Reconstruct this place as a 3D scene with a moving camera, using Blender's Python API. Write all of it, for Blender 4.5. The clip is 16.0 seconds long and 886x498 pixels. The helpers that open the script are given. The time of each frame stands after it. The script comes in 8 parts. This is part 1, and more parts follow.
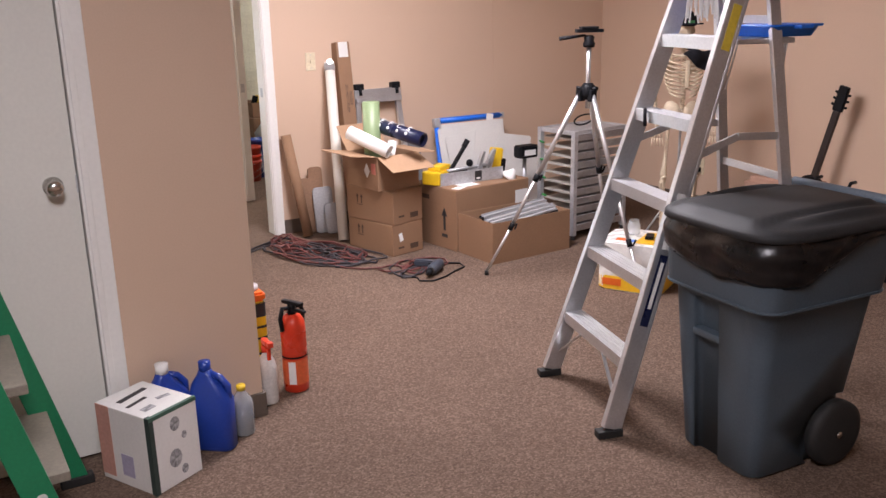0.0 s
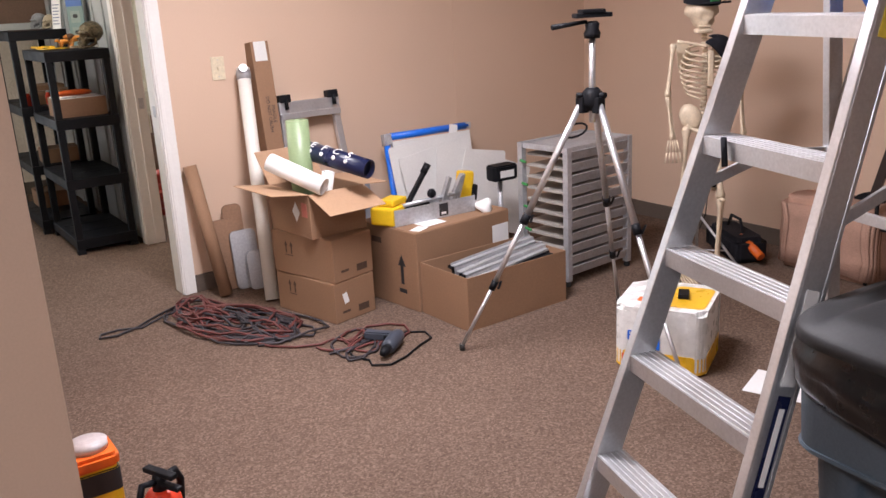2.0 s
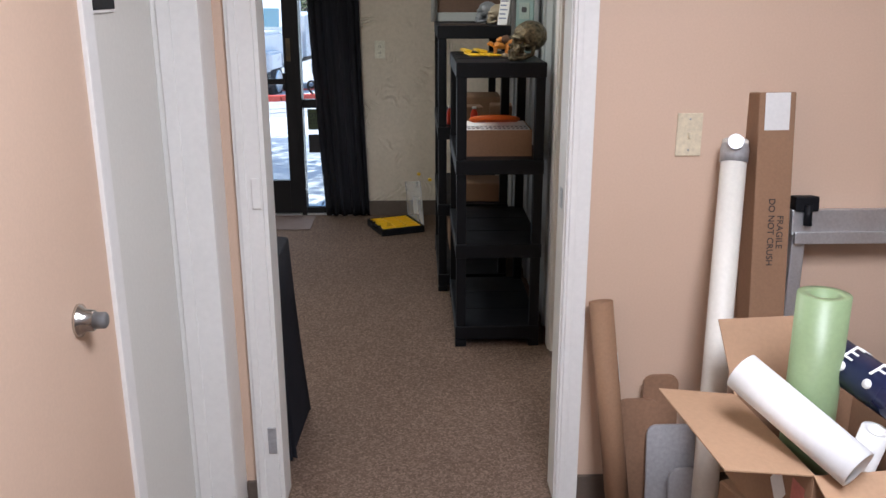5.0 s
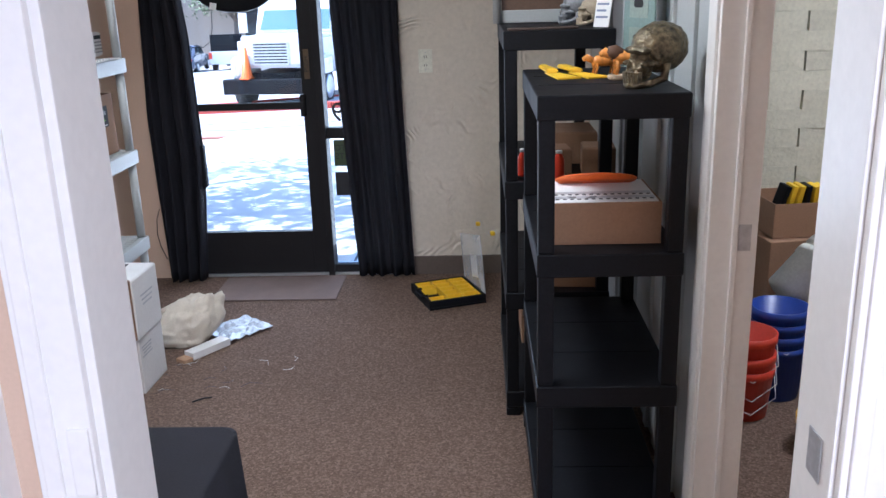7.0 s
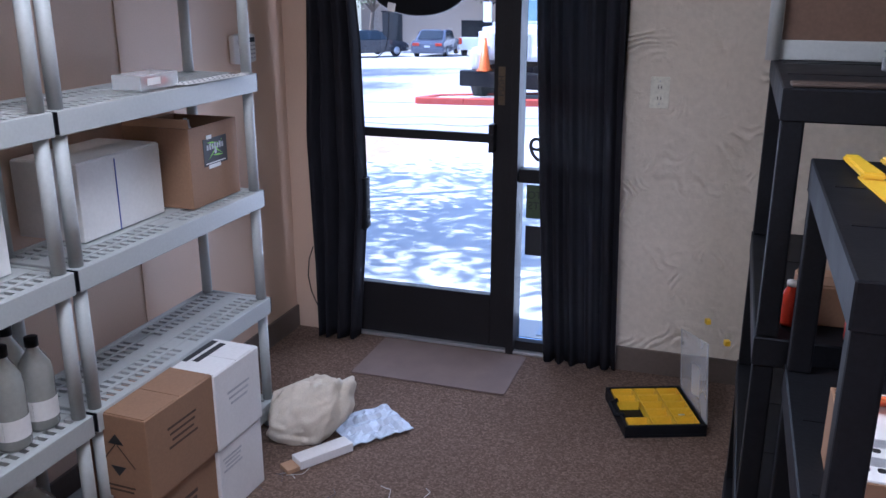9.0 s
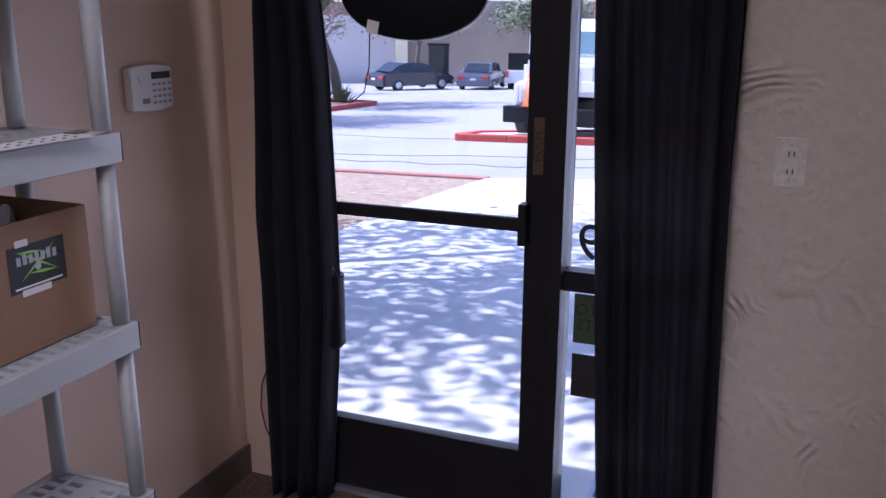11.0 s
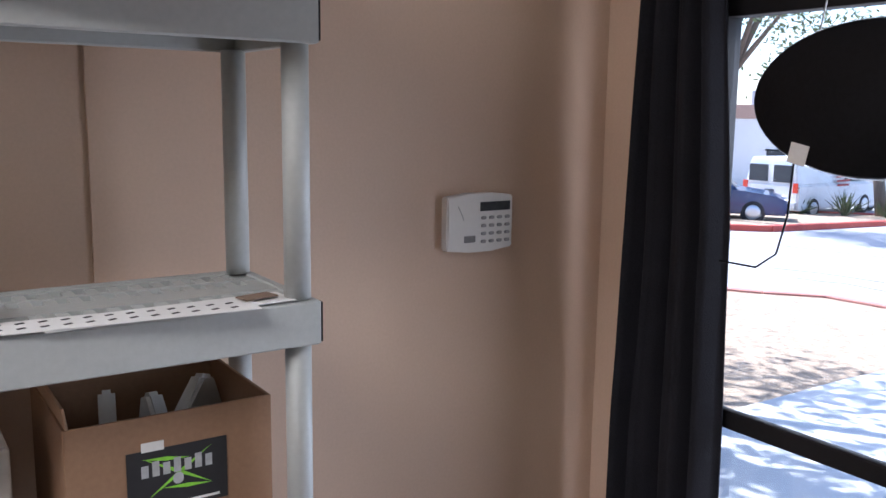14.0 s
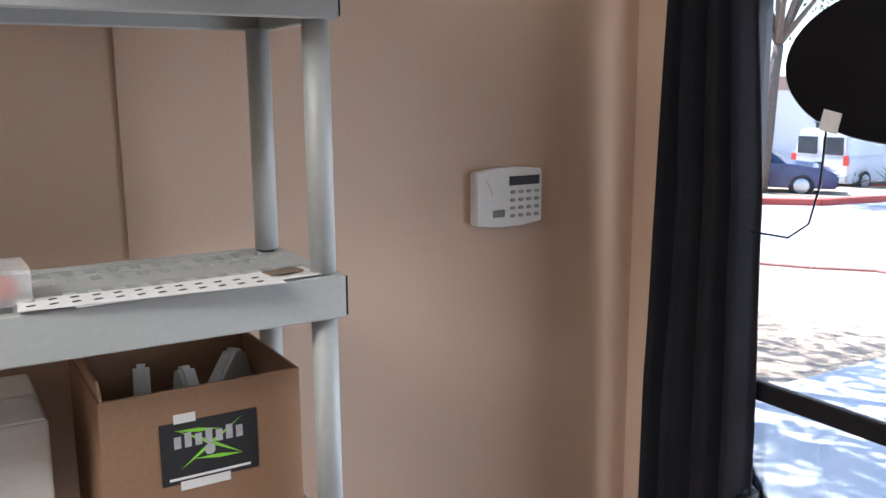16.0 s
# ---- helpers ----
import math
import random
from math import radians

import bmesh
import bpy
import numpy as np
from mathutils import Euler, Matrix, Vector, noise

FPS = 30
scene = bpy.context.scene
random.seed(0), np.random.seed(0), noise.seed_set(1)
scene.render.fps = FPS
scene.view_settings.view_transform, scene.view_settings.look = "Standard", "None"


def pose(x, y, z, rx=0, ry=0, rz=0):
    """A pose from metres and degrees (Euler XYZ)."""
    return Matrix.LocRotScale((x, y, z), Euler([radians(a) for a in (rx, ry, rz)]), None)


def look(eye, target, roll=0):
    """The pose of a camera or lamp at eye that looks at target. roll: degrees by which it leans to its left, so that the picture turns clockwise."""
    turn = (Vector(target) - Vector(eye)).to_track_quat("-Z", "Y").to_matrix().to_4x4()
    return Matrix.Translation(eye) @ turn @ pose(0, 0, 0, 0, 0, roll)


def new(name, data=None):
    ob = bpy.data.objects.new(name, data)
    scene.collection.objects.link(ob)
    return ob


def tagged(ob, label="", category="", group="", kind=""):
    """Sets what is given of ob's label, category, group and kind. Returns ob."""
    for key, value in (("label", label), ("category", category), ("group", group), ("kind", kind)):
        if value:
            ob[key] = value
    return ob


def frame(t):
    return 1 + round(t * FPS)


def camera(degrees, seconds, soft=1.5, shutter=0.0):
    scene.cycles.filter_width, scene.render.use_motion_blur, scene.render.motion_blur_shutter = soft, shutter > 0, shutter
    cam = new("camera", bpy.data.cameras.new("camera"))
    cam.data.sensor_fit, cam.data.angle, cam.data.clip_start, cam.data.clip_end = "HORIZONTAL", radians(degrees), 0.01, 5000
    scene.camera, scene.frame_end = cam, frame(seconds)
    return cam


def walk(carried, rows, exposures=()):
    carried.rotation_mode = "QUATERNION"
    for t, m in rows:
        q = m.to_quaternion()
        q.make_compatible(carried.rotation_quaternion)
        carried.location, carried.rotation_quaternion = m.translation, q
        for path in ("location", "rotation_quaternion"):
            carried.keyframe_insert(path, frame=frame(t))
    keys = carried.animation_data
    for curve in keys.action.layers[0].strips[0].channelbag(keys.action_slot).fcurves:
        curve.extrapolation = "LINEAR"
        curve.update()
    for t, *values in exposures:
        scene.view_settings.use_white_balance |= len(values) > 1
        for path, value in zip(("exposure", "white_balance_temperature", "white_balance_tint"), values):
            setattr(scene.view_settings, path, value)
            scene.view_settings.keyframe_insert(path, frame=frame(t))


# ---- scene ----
cam = camera(54.3, 16.0)
PATH = [
    (0, (1.359, -0.998, 1.572), (2.358, 0.648, 1.03), -1.2),
    (0.5, (1.471, -0.771, 1.581), (2.572, 0.813, 1.053), -1.0),
    (1, (1.643, -0.509, 1.59), (2.738, 1.085, 1.082), -0.5),
    (1.5, (1.843, -0.136, 1.561), (2.964, 1.439, 1.05), -2.2),
    (2, (2.109, 0.191, 1.525), (3.183, 1.782, 0.964), -3.0),
    (2.5, (2.361, 0.474, 1.564), (3.328, 2.132, 1.001), -2.5),
    (3, (2.581, 0.813, 1.551), (3.41, 2.539, 0.971), -3.2),
    (3.5, (2.747, 1.164, 1.606), (3.384, 2.963, 1.008), -3.3),
    (4, (2.928, 1.531, 1.618), (3.176, 3.426, 1.027), -1.5),
    (4.5, (2.987, 1.93, 1.613), (3.104, 3.833, 1.011), -0.5),
    (5, (3.028, 2.323, 1.613), (3.084, 4.238, 1.04), -0.1),
    (5.2, (3.049, 2.504, 1.619), (3.046, 4.425, 1.063), -0.1),
    (7.3, (3.045, 4.096, 1.586), (2.941, 6.004, 0.993), -1.9),
    (7.5, (3.042, 4.243, 1.605), (2.911, 6.143, 0.995), -1.75),
    (8, (3.043, 4.516, 1.607), (2.814, 6.404, 0.99), -2.0),
    (8.4, (3.073, 4.755, 1.628), (2.647, 6.625, 1.051), 0.0),
    (8.5, (3.062, 4.802, 1.637), (2.590, 6.656, 1.058), 0.0),
    (8.7, (3.058, 4.905, 1.640), (2.502, 6.731, 1.047), -0.5),
    (10.8, (2.78, 6.22, 1.583), (2.077, 8.006, 1.021), 1.0),
    (11, (2.747, 6.33, 1.568), (2.036, 8.123, 1.041), 0.2),
    (11.5, (2.706, 6.607, 1.592), (1.817, 8.325, 1.084), -0.6),
    (12, (2.65, 6.842, 1.597), (1.447, 8.368, 1.124), -0.6),
    (12.5, (2.588, 6.984, 1.6), (1.248, 8.427, 1.253), -0.2),
    (13, (2.57, 7.087, 1.605), (1.111, 8.425, 1.315), 0.4),
    (13.5, (2.565, 7.166, 1.605), (0.999, 8.375, 1.32), 0.8),
    (14, (2.552, 7.203, 1.594), (0.916, 8.31, 1.279), 0.8),
    (14.5, (2.551, 7.218, 1.595), (0.891, 8.281, 1.26), 0.8),
    (15, (2.561, 7.226, 1.593), (0.882, 8.258, 1.248), 0.3),
    (15.5, (2.569, 7.23, 1.592), (0.885, 8.249, 1.233), -0.4),
    (16, (2.574, 7.223, 1.587), (0.891, 8.241, 1.224), -0.4),
]
walk(cam, [(t, look(eye, target, roll)) for t, eye, target, roll in PATH],
     [(0, 1.62, 6250, 19), (2.5, 1.55, 6150, 17), (3.4, 1.50, 6050, 15), (4.2, 1.32, 5900, 14), (5.2, 1.2, 5700, 12), (7.3, 1.85, 5150, 17), (8.7, 1.53, 5000, 22), (10.8, 0.95, 5300, 38), (12.0, 0.70, 5600, 39), (12.6, 0.81, 5550, 35), (13.5, 1.31, 5600, 25), (14.5, 1.82, 5750, 19), (16, 1.9, 5800, 18)])


# ---- light ----
world = bpy.data.worlds.new("sky")
scene.world = world
world.use_nodes = True
_n = world.node_tree.nodes
_sky = _n.new("ShaderNodeTexSky")
_sky.sky_type, _sky.sun_disc = "NISHITA", False
SUN_EL, SUN_AZ = 56.0, 262.0
_sky.sun_elevation, _sky.sun_rotation = radians(SUN_EL), radians(SUN_AZ)
world.node_tree.links.new(_sky.outputs[0], _n["Background"].inputs[0])
_n["Background"].inputs[1].default_value = 0.15


def sun_way():
    el, az = radians(SUN_EL), radians(SUN_AZ)
    return Vector((math.sin(az) * math.cos(el), math.cos(az) * math.cos(el), math.sin(el)))


_sun = bpy.data.lights.new("sun", "SUN")
_sun.energy, _sun.angle, _sun.color = 5.0, radians(0.8), (1.0, 0.95, 0.88)
_sun_ob = new("sun", _sun)
_sun_ob.matrix_world = look(sun_way() * 60, (0, 0, 0))


def ceiling_lamp(x, y, z, sx, sy, watts, colour):
    data = bpy.data.lights.new("ceiling_lamp", "AREA")
    data.shape, data.size, data.size_y, data.energy, data.color = "RECTANGLE", sx, sy, watts, colour
    ob = new("ceiling_lamp", data)
    ob.matrix_world = look((x, y, z), (x, y, 0))
    return ob


WARM = (1.0, 0.965, 0.97)
ceiling_lamp(3.6, 2.75, 2.55, 0.55, 1.1, 33, WARM)
ceiling_lamp(1.4, -0.4, 2.55, 0.55, 1.1, 20, WARM)
ceiling_lamp(4.9, 6.8, 2.55, 0.5, 1.0, 6.3, (1.0, 0.97, 0.86))
ceiling_lamp(2.3, 6.2, 2.55, 0.55, 1.1, 8.6, (1.0, 0.97, 0.76))

# the daylight that comes in by the glass door
_door_light = bpy.data.lights.new("door_daylight", "AREA")
_door_light.shape, _door_light.size, _door_light.size_y = "RECTANGLE", 0.95, 1.6
_door_light.energy, _door_light.color = 8.5, (0.97, 0.96, 0.92)
_dl = new("door_daylight", _door_light)
_dl.matrix_world = look((1.88, 8.74, 0.95), (1.9, 0.0, 0.75))


# ---- materials ----
def mat(name, colour, rough=0.6, metal=0.0, var=0.12, scale=6.0, fine=90.0, bump=0.05, depth=0.004, tint=None, spec=0.5,
        piece=0.0, transmission=0.0, alpha=1.0, coat=0.0):
    """A surface with variation at two scales and fine relief; piece: how far each object differs from the next."""
    m = bpy.data.materials.new(name)
    m.use_nodes = True
    nt = m.node_tree
    n, link = nt.nodes, nt.links
    b = n["Principled BSDF"]
    tc = n.new("ShaderNodeTexCoord")
    big, small = n.new("ShaderNodeTexNoise"), n.new("ShaderNodeTexNoise")
    big.inputs["Scale"].default_value, big.inputs["Detail"].default_value = scale, 5
    small.inputs["Scale"].default_value, small.inputs["Detail"].default_value = fine, 3
    for q in (big, small):
        link.new(tc.outputs["Object"], q.inputs["Vector"])
    mixf = n.new("ShaderNodeMath")
    mixf.operation = "ADD"
    link.new(big.outputs["Fac"], mixf.inputs[0])
    link.new(small.outputs["Fac"], mixf.inputs[1])
    ramp = n.new("ShaderNodeValToRGB")
    half = n.new("ShaderNodeMath")
    half.operation = "MULTIPLY"
    half.inputs[1].default_value = 0.5
    link.new(mixf.outputs[0], half.inputs[0])
    link.new(half.outputs[0], ramp.inputs[0])
    lo = [max(0.0, c * (1 - var * 1.6)) for c in colour]
    hi = [min(1.0, c * (1 + var * 1.6)) for c in (tint or colour)]
    ramp.color_ramp.elements[0].position, ramp.color_ramp.elements[1].position = 0.3, 0.7
    ramp.color_ramp.elements[0].color, ramp.color_ramp.elements[1].color = (*lo, 1), (*hi, 1)
    out = ramp.outputs[0]
    if piece:
        info = n.new("ShaderNodeObjectInfo")
        hsv = n.new("ShaderNodeHueSaturation")
        rng = n.new("ShaderNodeMapRange")
        rng.inputs[3].default_value, rng.inputs[4].default_value = 1 - piece, 1 + piece
        link.new(info.outputs["Random"], rng.inputs[0])
        link.new(rng.outputs[0], hsv.inputs["Value"])
        link.new(out, hsv.inputs["Color"])
        out = hsv.outputs[0]
    link.new(out, b.inputs["Base Color"])
    rr = n.new("ShaderNodeMapRange")
    rr.inputs[3].default_value, rr.inputs[4].default_value = max(0.02, rough - 0.12), min(1.0, rough + 0.12)
    link.new(big.outputs["Fac"], rr.inputs[0])
    link.new(rr.outputs[0], b.inputs["Roughness"])
    b.inputs["Metallic"].default_value = metal
    b.inputs["Specular IOR Level"].default_value = spec
    b.inputs["Transmission Weight"].default_value = transmission
    b.inputs["Alpha"].default_value = alpha
    b.inputs["Coat Weight"].default_value = coat
    if bump:
        bp = n.new("ShaderNodeBump")
        bp.inputs["Strength"].default_value, bp.inputs["Distance"].default_value = bump, depth
        link.new(small.outputs["Fac"], bp.inputs["Height"])
        link.new(bp.outputs[0], b.inputs["Normal"])
    return m


def glow(name, colour, strength):
    m = mat(name, colour, 0.5, bump=0)
    b = m.node_tree.nodes["Principled BSDF"]
    b.inputs["Emission Color"].default_value, b.inputs["Emission Strength"].default_value = (*colour, 1), strength
    return m


def glass(name, colour=(0.9, 0.95, 0.97), rough=0.02, alpha=0.12):
    """Thin clear sheet: mostly see-through, with a real gloss."""
    m = bpy.data.materials.new(name)
    m.use_nodes = True
    n, link = m.node_tree.nodes, m.node_tree.links
    n.remove(n["Principled BSDF"])
    clear, gloss, mix, fres = (n.new(k) for k in ("ShaderNodeBsdfTransparent", "ShaderNodeBsdfGlossy", "ShaderNodeMixShader", "ShaderNodeFresnel"))
    clear.inputs[0].default_value = (*colour, 1)
    gloss.inputs["Roughness"].default_value = rough
    fres.inputs[0].default_value = 1.45
    link.new(fres.outputs[0], mix.inputs[0])
    link.new(clear.outputs[0], mix.inputs[1])
    link.new(gloss.outputs[0], mix.inputs[2])
    link.new(mix.outputs[0], n["Material Output"].inputs[0])
    return m


def stucco(name, colour):
    """Hand-trowelled plaster: broad swirls and ridges."""
    m = mat(name, colour, 0.8, var=0.06, scale=2.5, fine=45, bump=0)
    n, link = m.node_tree.nodes, m.node_tree.links
    tc = n.new("ShaderNodeTexCoord")
    wob = n.new("ShaderNodeTexNoise")
    wob.inputs["Scale"].default_value = 2.2
    wob.inputs["Detail"].default_value = 2
    mp = n.new("ShaderNodeVectorMath")
    mp.operation = "MULTIPLY_ADD"
    mp.inputs[1].default_value = (0.9, 0.9, 0.9)
    link.new(tc.outputs["Object"], wob.inputs["Vector"])
    link.new(wob.outputs["Color"], mp.inputs[0])
    link.new(tc.outputs["Object"], mp.inputs[2])
    w = n.new("ShaderNodeTexWave")
    w.wave_type, w.rings_direction = "RINGS", "SPHERICAL"
    w.inputs["Scale"].default_value, w.inputs["Distortion"].default_value, w.inputs["Detail"].default_value = 8.5, 4.5, 4.0
    link.new(mp.outputs[0], w.inputs["Vector"])
    patch = n.new("ShaderNodeTexNoise")
    patch.inputs["Scale"].default_value, patch.inputs["Detail"].default_value = 5.0, 6
    link.new(tc.outputs["Object"], patch.inputs["Vector"])
    mul = n.new("ShaderNodeMath")
    mul.operation = "MULTIPLY"
    pr = n.new("ShaderNodeMapRange")
    pr.inputs[1].default_value, pr.inputs[2].default_value = 0.50, 0.64
    link.new(patch.outputs["Fac"], pr.inputs[0])
    link.new(w.outputs["Fac"], mul.inputs[0])
    link.new(pr.outputs[0], mul.inputs[1])
    bp = n.new("ShaderNodeBump")
    bp.inputs["Strength"].default_value, bp.inputs["Distance"].default_value = 1.0, 0.009
    rough = n.new("ShaderNodeTexNoise")
    rough.inputs["Scale"].default_value, rough.inputs["Detail"].default_value = 16.0, 7
    link.new(tc.outputs["Object"], rough.inputs["Vector"])
    both = n.new("ShaderNodeMath")
    both.operation = "MULTIPLY_ADD"
    both.inputs[1].default_value = 0.9
    link.new(rough.outputs["Fac"], both.inputs[0])
    link.new(mul.outputs[0], both.inputs[2])
    link.new(both.outputs[0], bp.inputs["Height"])
    link.new(bp.outputs[0], n["Principled BSDF"].inputs["Normal"])
    return m


def carpet_mat(name):
    """Flecked cut-pile carpet in browns and beige."""
    m = mat(name, (0.2, 0.135, 0.1), 0.95, var=0.05, bump=0, spec=0.1)
    n, link = m.node_tree.nodes, m.node_tree.links
    b = n["Principled BSDF"]
    tc = n.new("ShaderNodeTexCoord")
    v = n.new("ShaderNodeTexVoronoi")
    v.inputs["Scale"].default_value = 150
    nz = n.new("ShaderNodeTexNoise")
    nz.inputs["Scale"].default_value, nz.inputs["Detail"].default_value = 60, 4
    big = n.new("ShaderNodeTexNoise")
    big.inputs["Scale"].default_value, big.inputs["Detail"].default_value = 1.6, 4
    for q in (v, nz, big):
        link.new(tc.outputs["Object"], q.inputs["Vector"])
    sep = n.new("ShaderNodeSeparateColor")
    link.new(v.outputs["Color"], sep.inputs[0])
    add = n.new("ShaderNodeMath")
    add.operation = "MULTIPLY_ADD"
    add.inputs[1].default_value = 0.55
    link.new(sep.outputs[0], add.inputs[0])
    mul = n.new("ShaderNodeMath")
    mul.operation = "MULTIPLY"
    mul.inputs[1].default_value = 0.45
    link.new(nz.outputs["Fac"], mul.inputs[0])
    link.new(mul.outputs[0], add.inputs[2])
    ramp = n.new("ShaderNodeValToRGB")
    e = ramp.color_ramp.elements
    e[0].position, e[0].color = 0.15, (0.084, 0.056, 0.042, 1)
    e[1].position, e[1].color = 0.85, (0.212, 0.151, 0.113, 1)
    mid = ramp.color_ramp.elements.new(0.5)
    mid.color = (0.136, 0.092, 0.069, 1)
    link.new(add.outputs[0], ramp.inputs[0])
    hsv = n.new("ShaderNodeHueSaturation")
    rg = n.new("ShaderNodeMapRange")
    rg.inputs[3].default_value, rg.inputs[4].default_value = 0.8, 1.2
    link.new(big.outputs["Fac"], rg.inputs[0])
    link.new(rg.outputs[0], hsv.inputs["Value"])
    link.new(ramp.outputs[0], hsv.inputs["Color"])
    link.new(hsv.outputs[0], b.inputs["Base Color"])
    bp = n.new("ShaderNodeBump")
    bp.inputs["Strength"].default_value, bp.inputs["Distance"].default_value = 0.7, 0.006
    link.new(add.outputs[0], bp.inputs["Height"])
    link.new(bp.outputs[0], b.inputs["Normal"])
    return m


TAN = mat("tan_wall_paint", (0.61, 0.447, 0.33), 0.55, var=0.03, scale=1.4, fine=160, bump=0.12, depth=0.002)
WHITE = mat("white_trim_paint", (0.78, 0.77, 0.74), 0.35, var=0.03, scale=3, fine=60, bump=0.05)
DOORW = mat("white_door_paint", (0.68, 0.67, 0.62), 0.4, var=0.03, scale=2, fine=80, bump=0.04)
CEIL = mat("white_ceiling_tile", (0.75, 0.74, 0.71), 0.9, var=0.05, scale=20, fine=160, bump=0.3)
BASE = mat("brown_rubber_baseboard", (0.11, 0.085, 0.068), 0.5, var=0.1, scale=5)
CARPET = carpet_mat("flecked_carpet")
PLASTER = stucco("trowelled_plaster", (0.60, 0.54, 0.45))
BLOCK = mat("painted_slump_block", (0.66, 0.64, 0.50), 0.75, var=0.08, scale=9, fine=50, bump=0.5, depth=0.01, piece=0.07)
MORTAR = mat("painted_mortar", (0.45, 0.43, 0.33), 0.9, var=0.1)
CARD = mat("cardboard", (0.265, 0.152, 0.086), 0.8, var=0.07, scale=5, fine=120, bump=0.08)
CARD_IN = mat("cardboard_inside", (0.38, 0.235, 0.14), 0.85, var=0.06)
WCARD = mat("white_cardboard", (0.72, 0.71, 0.69), 0.6, var=0.04)
PAPER = mat("white_paper", (0.78, 0.78, 0.77), 0.8, var=0.03)
INK = mat("black_ink", (0.02, 0.02, 0.022), 0.6, var=0.1)
BLACKP = mat("black_plastic", (0.0085, 0.009, 0.011), 0.5, var=0.2, scale=8, fine=120, bump=0.1, spec=0.14)
GREYW = mat("white_grey_shelf_plastic", (0.40, 0.42, 0.41), 0.45, var=0.04, scale=5, fine=100, bump=0.06)
BIN = mat("blue_grey_bin_plastic", (0.070, 0.098, 0.125), 0.5, var=0.1, scale=6, fine=160, bump=0.15)
BINLID = mat("dark_grey_lid_plastic", (0.027, 0.028, 0.030), 0.6, var=0.12, scale=5, fine=150, bump=0.15, spec=0.3)
BAGM = mat("black_bin_bag_film", (0.006, 0.006, 0.007), 0.3, var=0.2, scale=14, fine=22, bump=0.3, depth=0.01)
ALU = mat("brushed_aluminium", (0.66, 0.67, 0.69), 0.34, metal=0.8, var=0.08, scale=7, fine=120, bump=0.08)
STEEL = mat("galvanised_steel", (0.48, 0.49, 0.51), 0.42, metal=0.5, var=0.14, scale=14, fine=80, bump=0.05)
CHROME = mat("satin_chrome", (0.6, 0.58, 0.55), 0.22, metal=1.0, var=0.05)
RED = mat("red_enamel", (0.62, 0.045, 0.015), 0.3, var=0.06)
BLUE = mat("blue_plastic", (0.015, 0.05, 0.32), 0.35, var=0.08)
BRIGHTBLUE = mat("bright_blue_plastic", (0.01, 0.16, 0.75), 0.35, var=0.06)
YELLOW = mat("yellow_plastic", (0.78, 0.50, 0.015), 0.4, var=0.06)
ORANGE = mat("orange_plastic", (0.75, 0.14, 0.015), 0.4, var=0.06)
GREEN = mat("green_fibreglass", (0.01, 0.17, 0.075), 0.4, var=0.08)
LTGREEN = mat("pale_green_film", (0.235, 0.315, 0.165), 0.4, var=0.05)
NAVY = mat("navy_vinyl", (0.01, 0.014, 0.05), 0.3, var=0.1)
BONE = mat("ivory_bone_plastic", (0.66, 0.55, 0.40), 0.5, var=0.1, scale=20)
CLOTHB = mat("black_cloth", (0.016, 0.016, 0.020), 0.9, var=0.2, scale=10, fine=300, bump=0.3, spec=0.15)
CANVAS = mat("cream_canvas", (0.58, 0.52, 0.42), 0.9, var=0.08, scale=8, fine=200, bump=0.3)
RUBBER = mat("black_rubber", (0.015, 0.015, 0.015), 0.7, var=0.15)
CLEAR = glass("clear_glass")
MILKY = mat("milky_plastic_film", (0.76, 0.755, 0.73), 0.35, var=0.04, alpha=0.92)
FROST = mat("translucent_plastic", (0.75, 0.78, 0.80), 0.25, var=0.04, alpha=0.35)


# ---- shapes ----
def bm_box(x0, y0, z0, x1, y1, z1, bevel=0.0, bm=None):
    bm = bm or bmesh.new()
    made = bmesh.ops.create_cube(bm, size=1.0)["verts"]
    bmesh.ops.transform(bm, verts=made, matrix=Matrix.Translation(((x0 + x1) / 2, (y0 + y1) / 2, (z0 + z1) / 2)) @ Matrix.Diagonal((abs(x1 - x0), abs(y1 - y0), abs(z1 - z0), 1)))
    if bevel:
        edges = list({e for v in made for e in v.link_edges})
        bmesh.ops.bevel(bm, geom=edges, offset=bevel, segments=2, affect="EDGES", profile=0.6)
    return bm


def bm_rot(bm, m, verts=None):
    bmesh.ops.transform(bm, verts=verts or bm.verts[:], matrix=m)
    return bm


def bm_lathe(profile, segs=24, bm=None, at=(0, 0, 0)):
    """profile: (radius, z) from bottom to top; closed where the radius is 0."""
    bm = bm or bmesh.new()
    rings = []
    for r, z in profile:
        if r < 1e-6:
            rings.append([bm.verts.new((at[0], at[1], at[2] + z))])
        else:
            rings.append([bm.verts.new((at[0] + r * math.cos(2 * math.pi * k / segs), at[1] + r * math.sin(2 * math.pi * k / segs), at[2] + z)) for k in range(segs)])
    for a, b in zip(rings, rings[1:]):
        for k in range(segs):
            j = (k + 1) % segs
            if len(a) == 1 and len(b) == 1:
                continue
            if len(a) == 1:
                bm.faces.new((a[0], b[j], b[k]))
            elif len(b) == 1:
                bm.faces.new((a[k], a[j], b[0]))
            else:
                bm.faces.new((a[k], a[j], b[j], b[k]))
    for f in bm.faces:
        f.smooth = True
    return bm


